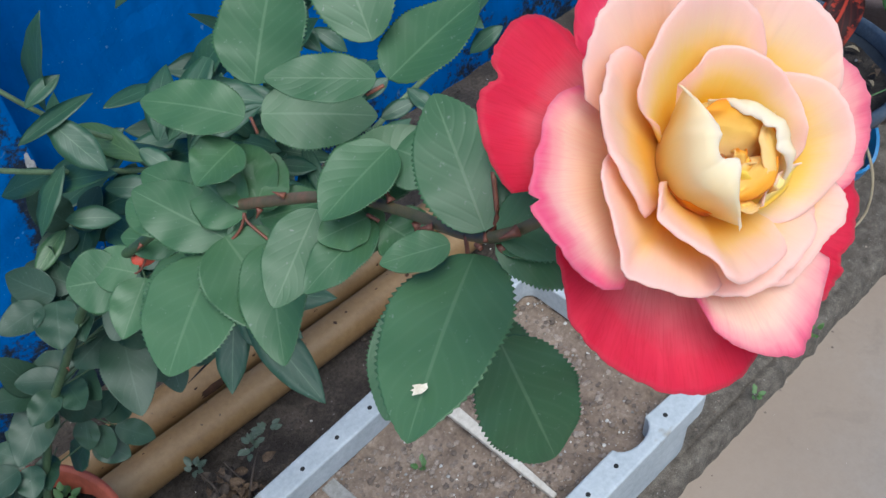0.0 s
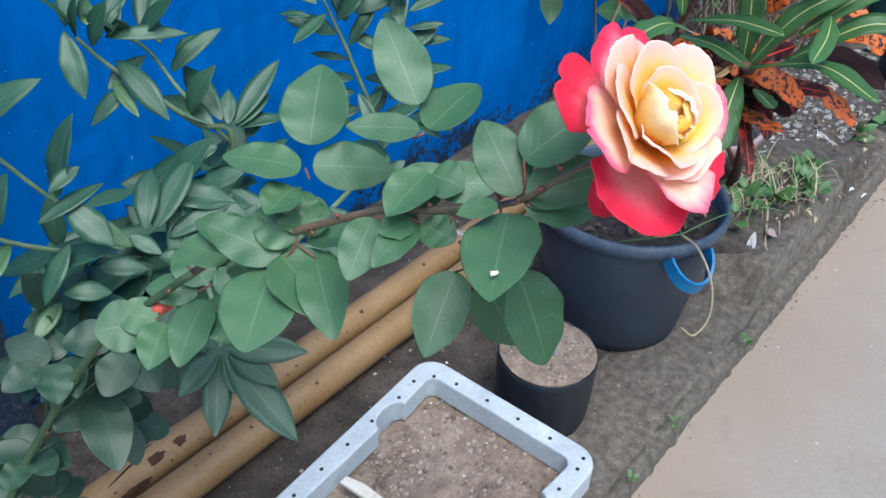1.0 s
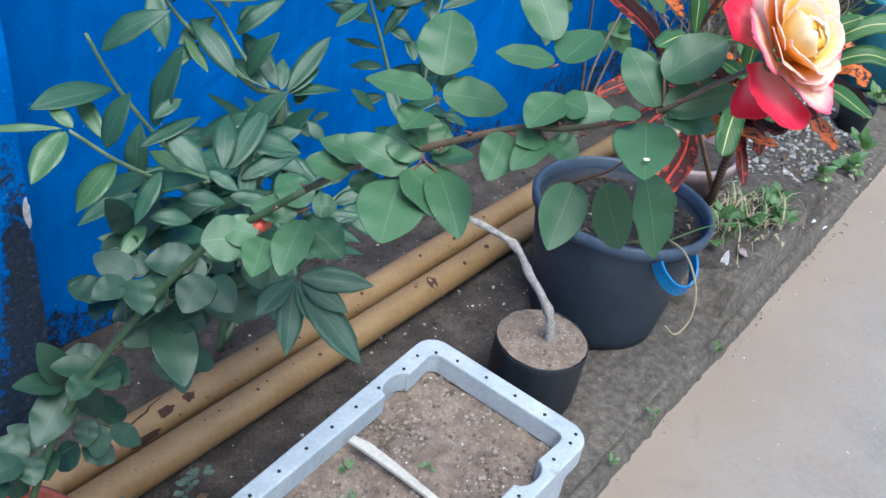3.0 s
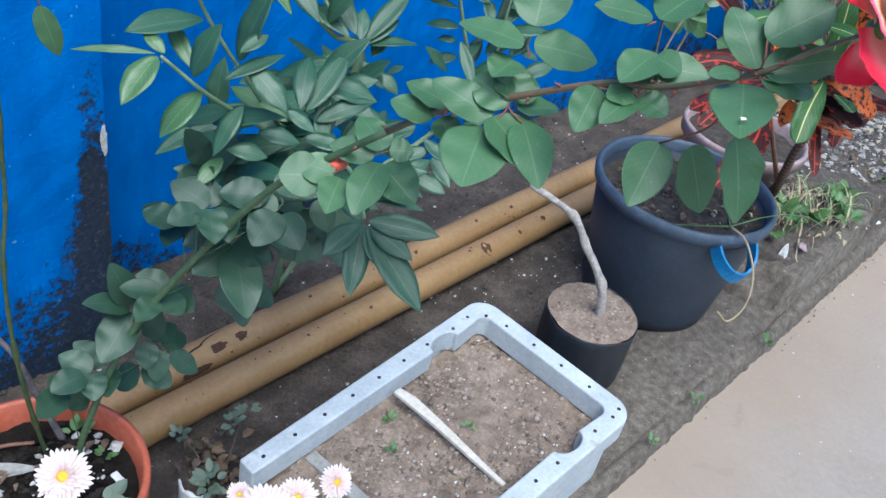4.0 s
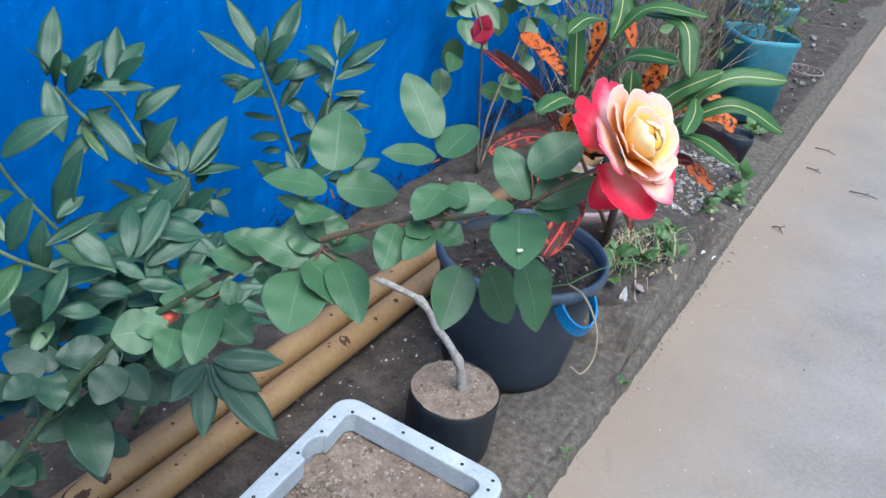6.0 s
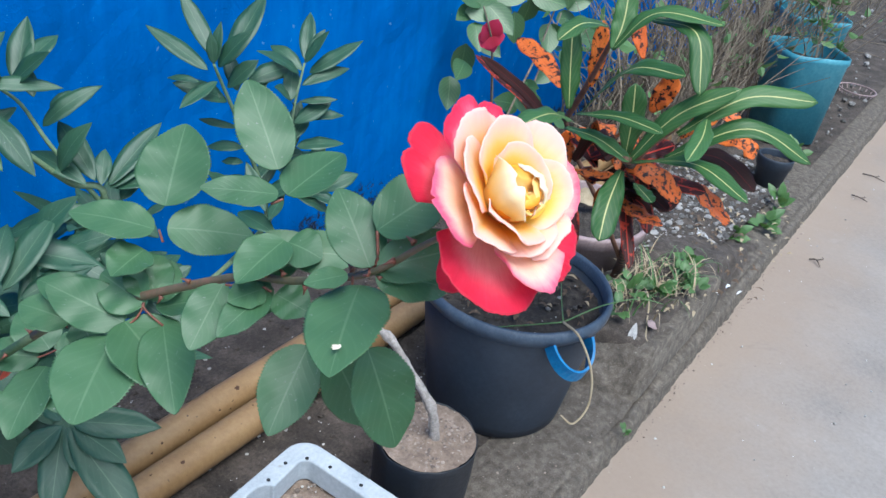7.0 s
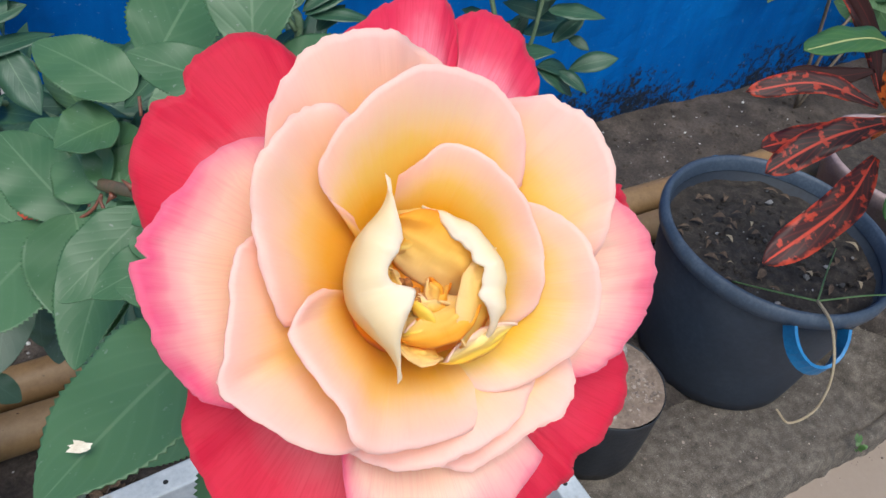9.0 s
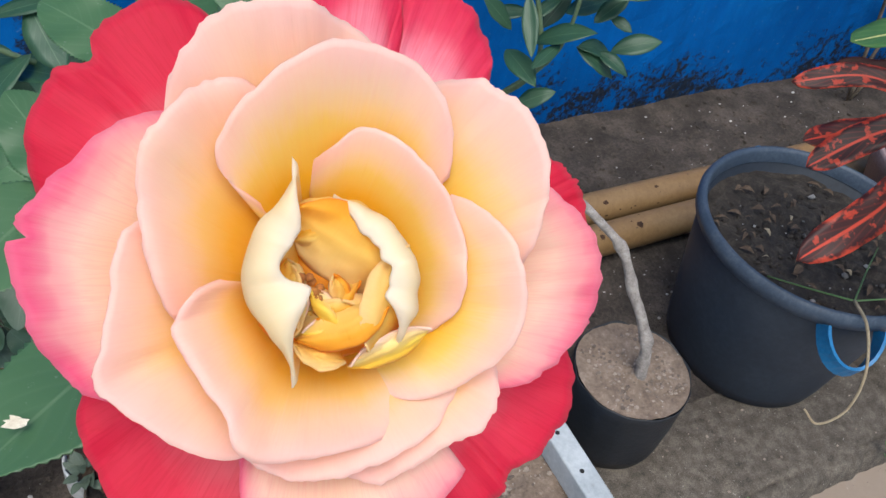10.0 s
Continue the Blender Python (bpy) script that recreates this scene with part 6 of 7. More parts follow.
def croton_leaf(base, mid, tip, w, material):
    """A long strap leaf that arches through its middle, with a broad rib, wavy edges and a blunt tip."""
    leaf_no[0] += 1
    rn = random.Random(leaf_no[0] * 5)
    pts = bend([base, mid, tip], 11)
    n = len(pts) - 1
    bm = bmesh.new()
    uv = bm.loops.layers.uv.new("UVMap")
    co, rows = {}, []
    ph, tw, fold = rn.uniform(0, 6), rn.uniform(-0.35, 0.35), rn.uniform(0.15, 0.35)
    whole = turned(base, tip)
    for i, p in enumerate(pts):
        s = i / n
        d = (pts[min(i + 1, n)] - pts[max(i - 1, 0)]).normalized()
        side = d.cross(whole).normalized()
        nn = side.cross(d).normalized()
        side = (side * math.cos(tw * s) + nn * math.sin(tw * s)).normalized()
        nn = side.cross(d).normalized()
        half = 0.5 * w * min(1.0, 0.16 + 2.2 * s) ** 0.8 * max(0.0, 1 - max(0.0, (s - 0.70) / 0.30) ** 2.4) ** 0.65
        half = max(half, 0.0006)
        row = []
        for c in (-1.0, -0.6, -0.18, 0.18, 0.6, 1.0):
            lift = fold * half * abs(c) - 0.10 * half * c * c + 0.13 * half * abs(c) ** 2 * math.sin(s * 19 + ph + c)
            v = bm.verts.new(p + side * (half * c) + nn * lift)
            co[v] = (c, s)
            row.append(v)
        rows.append(row)
    for r0, r1 in zip(rows, rows[1:]):
        for j in range(5):
            f = bm.faces.new((r0[j], r0[j + 1], r1[j + 1], r1[j]))
            for lp in f.loops:
                lp[uv].uv = co[lp.vert]
    solidify(part("leaf", bm, M[material], croton), 0.0007)


croton_leaf((1.17, 0.654, 0.728), (1.16, 0.586, 0.823), (1.1, 0.487, 0.858), 0.033, "croton_green")
croton_leaf((1.15, 0.552, 0.687), (1.17, 0.504, 0.777), (1.205, 0.435, 0.833), 0.031, "croton_green")
croton_leaf((1.17, 0.495, 0.751), (1.23, 0.429, 0.816), (1.29, 0.344, 0.824), 0.033, "croton_green")
croton_leaf((1.17, 0.503, 0.709), (1.22, 0.411, 0.776), (1.27, 0.32, 0.74), 0.033, "croton_green")
croton_leaf((1.14, 0.545, 0.695), (1.08, 0.434, 0.753), (1.03, 0.342, 0.75), 0.029, "croton_green")
croton_leaf((1.12, 0.641, 0.733), (1.0, 0.627, 0.779), (0.88, 0.616, 0.792), 0.036, "croton_green")
croton_leaf((1.2, 0.654, 0.863), (1.12, 0.66, 0.877), (1.06, 0.665, 0.862), 0.027, "croton_green")
croton_leaf((1.18, 0.63, 0.837), (1.2, 0.584, 0.901), (1.22, 0.489, 0.907), 0.030, "croton_green")
croton_leaf((1.22, 0.596, 0.886), (1.2, 0.519, 0.89), (1.16, 0.477, 0.818), 0.033, "croton_green")
croton_leaf((1.14, 0.66, 0.741), (1.14, 0.672, 0.801), (1.15, 0.689, 0.868), 0.033, "croton_green")
croton_leaf((1.14, 0.553, 0.678), (1.08, 0.539, 0.645), (1.04, 0.524, 0.606), 0.040, "croton_green")
croton_leaf((1.16, 0.654, 0.73), (1.12, 0.569, 0.764), (1.1, 0.495, 0.771), 0.026, "croton_green")
croton_leaf((1.16, 0.666, 0.703), (1.13, 0.596, 0.716), (1.12, 0.538, 0.704), 0.030, "croton_green")
croton_leaf((1.2, 0.468, 0.779), (1.1, 0.441, 0.784), (1.02, 0.43, 0.777), 0.027, "croton_green")
croton_leaf((1.2, 0.574, 0.674), (1.2, 0.579, 0.736), (1.2, 0.588, 0.793), 0.038, "croton_green")
croton_leaf((1.18, 0.63, 0.837), (1.2, 0.631, 0.874), (1.22, 0.642, 0.92), 0.034, "croton_green")
croton_leaf((1.15, 0.531, 0.662), (1.12, 0.504, 0.666), (1.1, 0.482, 0.666), 0.023, "croton_green")
croton_leaf((1.3, 0.492, 0.626), (1.33, 0.457, 0.597), (1.334, 0.415, 0.567), 0.041, "croton_orange")
croton_leaf((1.3, 0.581, 0.617), (1.31, 0.541, 0.616), (1.33, 0.518, 0.608), 0.037, "croton_orange")
croton_leaf((1.25, 0.73, 0.727), (1.28, 0.786, 0.75), (1.313, 0.86, 0.763), 0.035, "croton_orange")
croton_leaf((1.25, 0.679, 0.746), (1.25, 0.679, 0.796), (1.25, 0.683, 0.855), 0.028, "croton_orange")
croton_leaf((1.35, 0.639, 0.786), (1.35, 0.657, 0.822), (1.35, 0.673, 0.853), 0.028, "croton_orange")
croton_leaf((1.35, 0.603, 0.704), (1.35, 0.589, 0.738), (1.35, 0.574, 0.776), 0.037, "croton_orange")
croton_leaf((1.35, 0.532, 0.736), (1.36, 0.501, 0.741), (1.37, 0.456, 0.732), 0.033, "croton_orange")
croton_leaf((1.35, 0.48, 0.694), (1.36, 0.442, 0.703), (1.36, 0.417, 0.683), 0.037, "croton_orange")
croton_leaf((1.35, 0.541, 0.679), (1.35, 0.515, 0.714), (1.36, 0.49, 0.736), 0.030, "croton_orange")
croton_leaf((1.3, 0.707, 0.578), (1.3, 0.72, 0.604), (1.3, 0.724, 0.639), 0.034, "croton_orange")
croton_leaf((1.27, 0.715, 0.604), (1.27, 0.793, 0.675), (1.3, 0.931, 0.712), 0.026, "croton_red")
croton_leaf((1.213, 0.681, 0.617), (1.161, 0.742, 0.622), (1.086, 0.782, 0.598), 0.030, "croton_red")
croton_leaf((1.203, 0.651, 0.618), (1.128, 0.675, 0.591), (1.048, 0.684, 0.551), 0.040, "croton_red")
croton_leaf((1.183, 0.672, 0.597), (1.13, 0.702, 0.574), (1.065, 0.715, 0.563), 0.034, "croton_red")
croton_leaf((1.17, 0.63, 0.585), (1.09, 0.6, 0.552), (0.98, 0.596, 0.502), 0.047, "croton_red")
croton_leaf((1.251, 0.709, 0.621), (1.249, 0.773, 0.687), (1.166, 0.844, 0.764), 0.022, "croton_maroon")
croton_leaf((1.263, 0.513, 0.688), (1.264, 0.444, 0.701), (1.247, 0.377, 0.678), 0.035, "croton_maroon")
croton_leaf((1.249, 0.725, 0.635), (1.208, 0.747, 0.621), (1.158, 0.785, 0.613), 0.024, "croton_maroon")
croton_leaf((1.189, 0.564, 0.663), (1.203, 0.517, 0.659), (1.223, 0.476, 0.627), 0.040, "croton_orange")
croton_leaf((1.2, 0.659, 0.619), (1.191, 0.61, 0.631), (1.179, 0.571, 0.647), 0.022, "croton_orange")
croton_leaf((1.25, 0.573, 0.59), (1.2, 0.541, 0.563), (1.15, 0.501, 0.522), 0.022, "croton_red")
croton_leaf((1.28, 0.569, 0.577), (1.27, 0.539, 0.569), (1.25, 0.519, 0.539), 0.026, "croton_red")
croton_leaf((1.3, 0.524, 0.666), (1.33, 0.446, 0.671), (1.35, 0.396, 0.634), 0.031, "croton_red")
croton_leaf((1.28, 0.667, 0.611), (1.28, 0.633, 0.636), (1.28, 0.608, 0.656), 0.029, "croton_red")
croton_leaf((1.27, 0.664, 0.584), (1.27, 0.617, 0.6), (1.27, 0.591, 0.616), 0.030, "croton_red")
croton_leaf((1.3, 0.497, 0.599), (1.28, 0.509, 0.59), (1.26, 0.522, 0.585), 0.026, "croton_red")
croton_leaf((1.3, 0.588, 0.639), (1.32, 0.567, 0.652), (1.33, 0.539, 0.671), 0.033, "croton_red")
croton_leaf((1.3, 0.656, 0.61), (1.3, 0.683, 0.629), (1.3, 0.701, 0.653), 0.030, "croton_orange")
rs = random.Random(41)
for i in range(18):
    b = Vector((1.24, 0.60, 0.60)) + Vector((rs.gauss(0, 0.02), rs.gauss(0, 0.03), rs.gauss(0.01, 0.03)))
    an, L = rs.uniform(-2.6, 2.0), rs.uniform(0.10, 0.17)
    d = Vector((0.55 * math.cos(an), 0.9 * math.sin(an), 0))
    croton_leaf(b, b + d * (L * 0.55) + Vector((0, 0, rs.uniform(0.0, 0.03))), b + d * L + Vector((0, 0, rs.uniform(-0.06, 0.02))), rs.uniform(0.026, 0.036), ("croton_maroon", "croton_red", "croton_orange")[i % 3])


# a withered yellow leaf caught in the pot
part("dead_leaf", leaf_bm((1.93, 0.93, 0.205), (1.955, 0.85, 0.215), 0.05, (-0.5, -0.4, 0.7), 0.5, 0.3, 0, 10, 0.9, 0.2), M["straw"], croton, "withered pale yellow leaf")


# ---- chrysanthemums ----
def mum(name_parent, where, r, face, seed, rays=2):
    """A daisy head: layered ray florets round a yellow disc."""
    f = Vector(face).normalized()
    a = f.cross(Vector((0.2, 1, 0.1))).normalized()
    b = f.cross(a)
    rn = random.Random(seed)
    o = Vector(where)
    bm = bmesh.new()
    bmesh.ops.create_uvsphere(bm, u_segments=16, v_segments=8, radius=r * 0.22)
    for v in bm.verts:
        v.co = o + a * v.co.x + b * v.co.y + f * (v.co.z * 0.45 + 0.16 * r) + f * (0.02 * r * rn.uniform(-1, 1))
    head = part("flower_head", bm, M["mum_eye"], name_parent, "pale pink daisy-like head with a yellow disc")
    for k in range(rays):
        n = 32 - 4 * k
        for i in range(n):
            an = 2 * math.pi * (i + 0.5 * k + rn.uniform(-0.15, 0.15)) / n
            d = a * math.cos(an) + b * math.sin(an)
            L = r * (0.93 - 0.17 * k) * rn.uniform(0.90, 1.05)
            p0 = o + d * (0.16 * r) + f * (0.04 * r + 0.07 * r * k)
            p1 = o + d * L + f * (0.06 * r + (0.12 + 0.14 * k) * r * rn.uniform(0.5, 1.1))
            part("petal", leaf_bm(p0, p1, r * 0.165, f, 0.7, 0.12 + 0.2 * rn.random(), 0, 9, 2.3, keen=0.42), M["mum"], head)
    return head


mums = thing("chrysanthemum", "pale pink chrysanthemums with dusty grey-green leaves", "chrysanthemum")
TOWARD = (-0.42, -0.45, 0.79)
for i, (p, r, fc) in enumerate([((0.189, 0.692, 0.22), 0.040, (-0.3, -0.3, 0.9)), ((0.232, 0.686, 0.22), 0.030, TOWARD), ((0.288, 0.675, 0.22), 0.0265, (-0.2, -0.7, 0.7)), ((0.179, 0.736, 0.222), 0.019, (-0.6, -0.5, 0.4))]):
    mum(mums, p, r, fc, i, 4)
    stem(mums, [Vector(p) - Vector(fc).normalized() * 0.005, Vector(p) + Vector((-0.02, 0.0, -0.08)), (0.19 + 0.01 * i, 0.76, 0.02)], 0.0018, 0.0026, "cane_green")
mum1 = thing("chrysanthemum", "single pale pink chrysanthemum in the terracotta pot", "chrysanthemum")
mum(mum1, (0.012, 0.861, 0.26), 0.037, TOWARD, 9, 4)
stem(mum1, [(0.014, 0.862, 0.255), (0.02, 0.88, 0.21), (0.02, 0.89, 0.155)], 0.002, 0.0026, "cane_green")


def small_leaves(parent, centre, n, size, spread, seed, material, updir=0.6, name="leaf"):
    rn = random.Random(seed)
    c = Vector(centre)
    for i in range(n):
        d = Vector((rn.uniform(-1, 1), rn.uniform(-1, 1), rn.uniform(0, updir))).normalized()
        b = c + d * spread * rn.uniform(0.1, 0.6) + Vector((0, 0, rn.uniform(0, spread * 0.4)))
        part(name, leaf_bm(b, b + d * size * rn.uniform(0.7, 1.2), size * 0.62, turned(b, b + d), 0.25, 0.15, 0, 6, 0.8, 0.05), M[material], parent)


small_leaves(mum1, (0.045, 0.83, 0.20), 9, 0.028, 0.03, 4, "dusty_leaf")
for at, n, size, spread, seed in (((0.225, 0.862, 0.070), 26, 0.019, 0.026, 5), ((0.247, 0.978, 0.055), 10, 0.015, 0.018, 6), ((0.325, 0.945, 0.060), 14, 0.014, 0.026, 7), ((0.355, 0.950, 0.064), 9, 0.014, 0.018, 8)):
    small_leaves(mums, at, n, size, spread, seed, "dusty_leaf")
for i, pts in enumerate([[(0.24, 0.89, 0.0), (0.25, 0.93, 0.05), (0.247, 0.975, 0.055)], [(0.25, 0.88, 0.0), (0.30, 0.91, 0.06), (0.335, 0.94, 0.062)], [(0.20, 0.80, 0.0), (0.215, 0.84, 0.06), (0.225, 0.86, 0.072)], [(0.27, 0.90, 0.0), (0.285, 0.92, 0.04), (0.28, 0.95, 0.07)]]):
    stem(mums, pts, 0.002, 0.0012, "twig")
# withered leaves under them
rn = random.Random(3)
for i in range(60):
    b = Vector((rn.gauss(0.270, 0.022), rn.gauss(0.915, 0.025), rn.uniform(0.008, 0.065)))
    d = Vector((rn.uniform(-1, 1), rn.uniform(-1, 1), rn.uniform(-0.6, 0.4))).normalized() * 0.022
    part("withered_leaf", leaf_bm(b, b + d, 0.013, (rn.uniform(-0.6, 0.6), rn.uniform(-0.6, 0.6), 1), 0.7, 0.7, 0, 8, 0.9, 0.4), M["dead_leaf" if i % 3 else "twig"], mums, "brown withered leaf")

# broken white plastic shard by the pot
bm = bmesh.new()
for j in range(7):
    for i in range(9):
        an = radians(150 + 90 * i / 8)
        bm.verts.new((0.234 + 0.036 * math.cos(an), 0.892 + 0.036 * math.sin(an), 0.009 * j + 0.004 * math.sin(i * 1.7) * (j == 6)))
bm.verts.ensure_lookup_table()
for j in range(6):
    for i in range(8):
        bm.faces.new([bm.verts[j * 9 + i], bm.verts[j * 9 + i + 1], bm.verts[j * 9 + 10 + i], bm.verts[j * 9 + 9 + i]])
solidify(tagged(mesh_ob("plastic_shard", bm, M["white_chip"]), "broken curved piece of white plastic standing in the soil", "plastic shard"), 0.003)


# ---- small weeds ----
def weed(where, n, size, seed, label, material="weed"):
    ob = thing("weed", label, "weed", "weeds")
    small_leaves(ob, where, n, size, size * 1.2, seed, material, 0.9)
    return ob


for i, (x, y, z, n, s) in enumerate([(0.499, 0.770, 0.112, 8, 0.011), (0.459, 0.722, 0.110, 8, 0.011), (0.590, 0.677, 0.112, 6, 0.010), (0.795, 0.762, 0.118, 7, 0.010), (0.09, 0.985, 0.165, 8, 0.016), (0.10, 0.93, 0.165, 6, 0.012), (0.05, 0.82, 0.165, 7, 0.018)]):
    weed((x, y, z), n, s, 20 + i, "tiny green seedling sprouting in the soil")
for i, (x, y, z, n, s) in enumerate([(1.798, 0.613, 0.115, 14, 0.034), (1.743, 0.663, 0.115, 14, 0.036), (1.898, 0.589, 0.115, 16, 0.036), (1.889, 0.548, 0.115, 10, 0.03), (1.999, 0.608, 0.115, 14, 0.034), (1.651, 0.653, 0.115, 12, 0.034), (2.600, 0.565, 0.010, 12, 0.05), (2.800, 0.570, 0.010, 10, 0.05), (2.450, 0.610, 0.010, 12, 0.04), (3.300, 0.660, 0.010, 12, 0.05), (1.394, 0.485, 0.010, 8, 0.014), (1.100, 0.492, 0.010, 6, 0.012), (0.930, 0.492, 0.010, 7, 0.012), (1.578, 0.745, 0.115, 12, 0.04)]):
    weed((x, y, z), n, s, 40 + i, "green weed growing from the crumbling kerb")


def blades(name, centre, n, length, seed, material, label, kind="stuff", lean=0.9, w=0.003):
    """A tuft of grass blades, joined."""
    bm = bmesh.new()
    uv = bm.loops.layers.uv.new("UVMap")
    rn = random.Random(seed)
    for i in range(n):
        b = Vector(centre) + Vector((rn.gauss(0, 0.05), rn.gauss(0, 0.035), 0))
        d = Vector((rn.uniform(-1, 1), rn.uniform(-1, 1), 0)).normalized()
        L = length * rn.uniform(0.5, 1.1)
        s = d.cross(Vector((0, 0, 1))) * w * rn.uniform(0.6, 1.2)
        row = []
        for k in range(6):
            t = k / 5
            p = b + d * (L * lean * t ** 1.5) + Vector((0, 0, L * 0.55 * math.sin(t * 2.2)))
            row.append((bm.verts.new(p - s * (1 - t)), bm.verts.new(p + s * (1 - t * 0.95)), t))
        for (a, b2, t0), (c, d2, t1) in zip(row, row[1:]):
            f = bm.faces.new((a, b2, d2, c))
            for lp, q in zip(f.loops, ((-1, t0), (1, t0), (1, t1), (-1, t1))):
                lp[uv].uv = q
    return tagged(mesh_ob(name, bm, M[material]), label, "grass", kind=kind)


for i, (x, y, z, n, s) in enumerate([(1.60, 0.70, 0.05, 14, 0.040), (1.66, 0.76, 0.03, 16, 0.042), (1.78, 0.72, 0.05, 14, 0.036), (1.72, 0.82, 0.02, 12, 0.038), (1.88, 0.70, 0.06, 12, 0.034), (2.05, 0.68, 0.04, 12, 0.036)]):
    weed((x, y, z), n, s, 70 + i, "green leafy weed among the rubble behind the bucket")
blades("grass_tuft", (1.74, 0.74, 0.03), 26, 0.12, 7, "weed", "straggling green grass behind the bucket")
blades("grass_tuft", (1.88, 0.66, 0.08), 40, 0.11, 8, "straw", "dry pale grass over the rubble")
blades("grass_tuft", (1.80, 0.625, 0.105), 26, 0.13, 1, "weed", "straggling green grass beside the bucket")
blades("grass_tuft", (1.86, 0.60, 0.105), 30, 0.12, 2, "straw", "dry straw-coloured grass beside the bucket")
blades("grass_tuft", (1.95, 0.62, 0.105), 22, 0.10, 3, "weed", "straggling green grass on the rubble")
blades("grass_tuft", (1.70, 0.66, 0.100), 26, 0.11, 4, "straw", "dry straw-coloured grass by the bucket")

# a grass runner knotted over the bucket's rim
runner = thing("grass_runner", "dry grass runner looped over the bucket rim", "grass runner")
stem(runner, [(1.195, 0.727, 0.262), (1.22, 0.67, 0.285), (1.248, 0.621, 0.303)], 0.0012, 0.0016, "cane_green")
stem(runner, [(1.420, 0.71, 0.27), (1.34, 0.67, 0.285), (1.248, 0.621, 0.303)], 0.0010, 0.0014, "cane_green")
stem(runner, [(1.248, 0.621, 0.303), (1.34, 0.585, 0.315), (1.44, 0.55, 0.30), (1.56, 0.53, 0.24)], 0.0014, 0.0010, "cane_green")
stem(runner, [(1.248, 0.621, 0.303), (1.225, 0.575, 0.305), (1.205, 0.530, 0.262), (1.195, 0.515, 0.200), (1.170, 0.525, 0.165), (1.150, 0.545, 0.185)], 0.0026, 0.0016, "straw")


# bare roots and a white scrap hanging over the broken slab
roots = thing("roots", "thin dry roots hanging over the broken slab", "roots")
stem(roots, [(1.66, 0.70, 0.110), (1.60, 0.68, 0.085), (1.56, 0.665, 0.045), (1.53, 0.655, 0.012)], 0.0020, 0.0012, "straw")
stem(roots, [(1.68, 0.66, 0.108), (1.61, 0.645, 0.088), (1.57, 0.62, 0.050), (1.535, 0.60, 0.010)], 0.0016, 0.0009, "dry_brush")
stem(roots, [(1.70, 0.59, 0.108), (1.66, 0.575, 0.106), (1.62, 0.555, 0.098), (1.64, 0.535, 0.090)], 0.0024, 0.0014, "straw")
scrap = thing("paper_scrap", "torn white paper scrap on the broken slab", "paper scrap")
for tip, w in (((1.592, 0.588, 0.098), 0.011), ((1.596, 0.576, 0.101), 0.009)):
    solidify(part("strip", leaf_bm((1.632, 0.592, 0.122), tip, w, (-0.7, -0.2, 0.7), 0.3, 0.1, 0, 8, 1.6, 0.1, keen=0.4), M["bare_plaster"], scrap), 0.0005)


# ---- loose bits on the soil ----
bm = bmesh.new()
bmesh.ops.create_icosphere(bm, subdivisions=1, radius=1.0)
ICO_V = [tuple(v.co) for v in bm.verts]
ICO_F = [tuple(v.index for v in f.verts) for f in bm.faces]
bm.free()


def scatter(name, n, box, size, seed, material, label, height=None, flat=0.6):
    """Many small angular stones, joined."""
    rn = random.Random(seed)
    verts, faces = [], []
    for i in range(n):
        x, y = rn.uniform(box[0], box[1]), rn.uniform(box[2], box[3])
        z = height(x, y) if height else bed_z(x, y)
        s = size * (0.30 + 0.9 * rn.random() ** 3.0)
        q = Euler((rn.uniform(0, 6), rn.uniform(0, 6), rn.uniform(0, 6))).to_matrix()
        o = len(verts)
        for c in ICO_V:
            v = q @ (Vector(c) * s * rn.uniform(0.65, 1.1))
            verts.append((x + v.x, y + v.y * 0.85, z + v.z * flat + s * 0.15))
        faces.extend((o + a, o + b, o + c) for a, b, c in ICO_F)
    me = bpy.data.meshes.new(name)
    me.from_pydata(verts, [], faces)
    me.materials.append(M[material])
    return tagged(new(name, me), label, "gravel", kind="stuff")


def tray_z(x, y):
    return 0.105 - (0.028 * max(0.0, 0.36 - x) / 0.2)


scatter("gravel", 420, (0.0, 2.2, 0.72, 1.38), 0.0048, 1, "stones", "scattered pale grit on the dark bed soil")
scatter("gravel", 60, (0.7, 1.5, 0.86, 1.00), 0.005, 6, "stones", "scattered pale grit beside the pipes")
scatter("clods", 3000, (0.0, 2.3, 0.62, 1.40), 0.0080, 2, "soil", "crumbs of dark bed soil")
scatter("crumbs", 2600, (0.27, 0.79, 0.545, 0.815), 0.0055, 3, "crumb", "crumbs of dry soil in the tray", tray_z)
scatter("chips", 320, (0.27, 0.79, 0.545, 0.815), 0.0036, 4, "stones", "pale chips on the tray soil", tray_z)
scatter("rubble", 2600, (1.60, 3.1, 0.60, 1.10), 0.0145, 5, "rubble", "grey concrete rubble behind the bucket", None, 0.42)
scatter("rubble", 300, (3.1, 6.5, 0.6, 1.5), 0.022, 8, "rubble", "rubble along the far bed", lambda x, y: 0.02)
scatter("kerb_crumbs", 420, (0.2, 2.8, 0.462, 0.486), 0.0030, 17, "crumb", "crumbs broken off the kerb along its foot", lambda x, y: PAVE_Z)
scatter("kerb_crumbs", 260, (0.8, 2.2, 0.52, 0.66), 0.0032, 18, "crumb", "sandy crumbs lying on the kerb", lambda x, y: 0.004)
scatter("grit", 240, (0.6, 4.0, -0.3, 0.47), 0.004, 7, "stones", "loose grit on the pavement", lambda x, y: PAVE_Z)


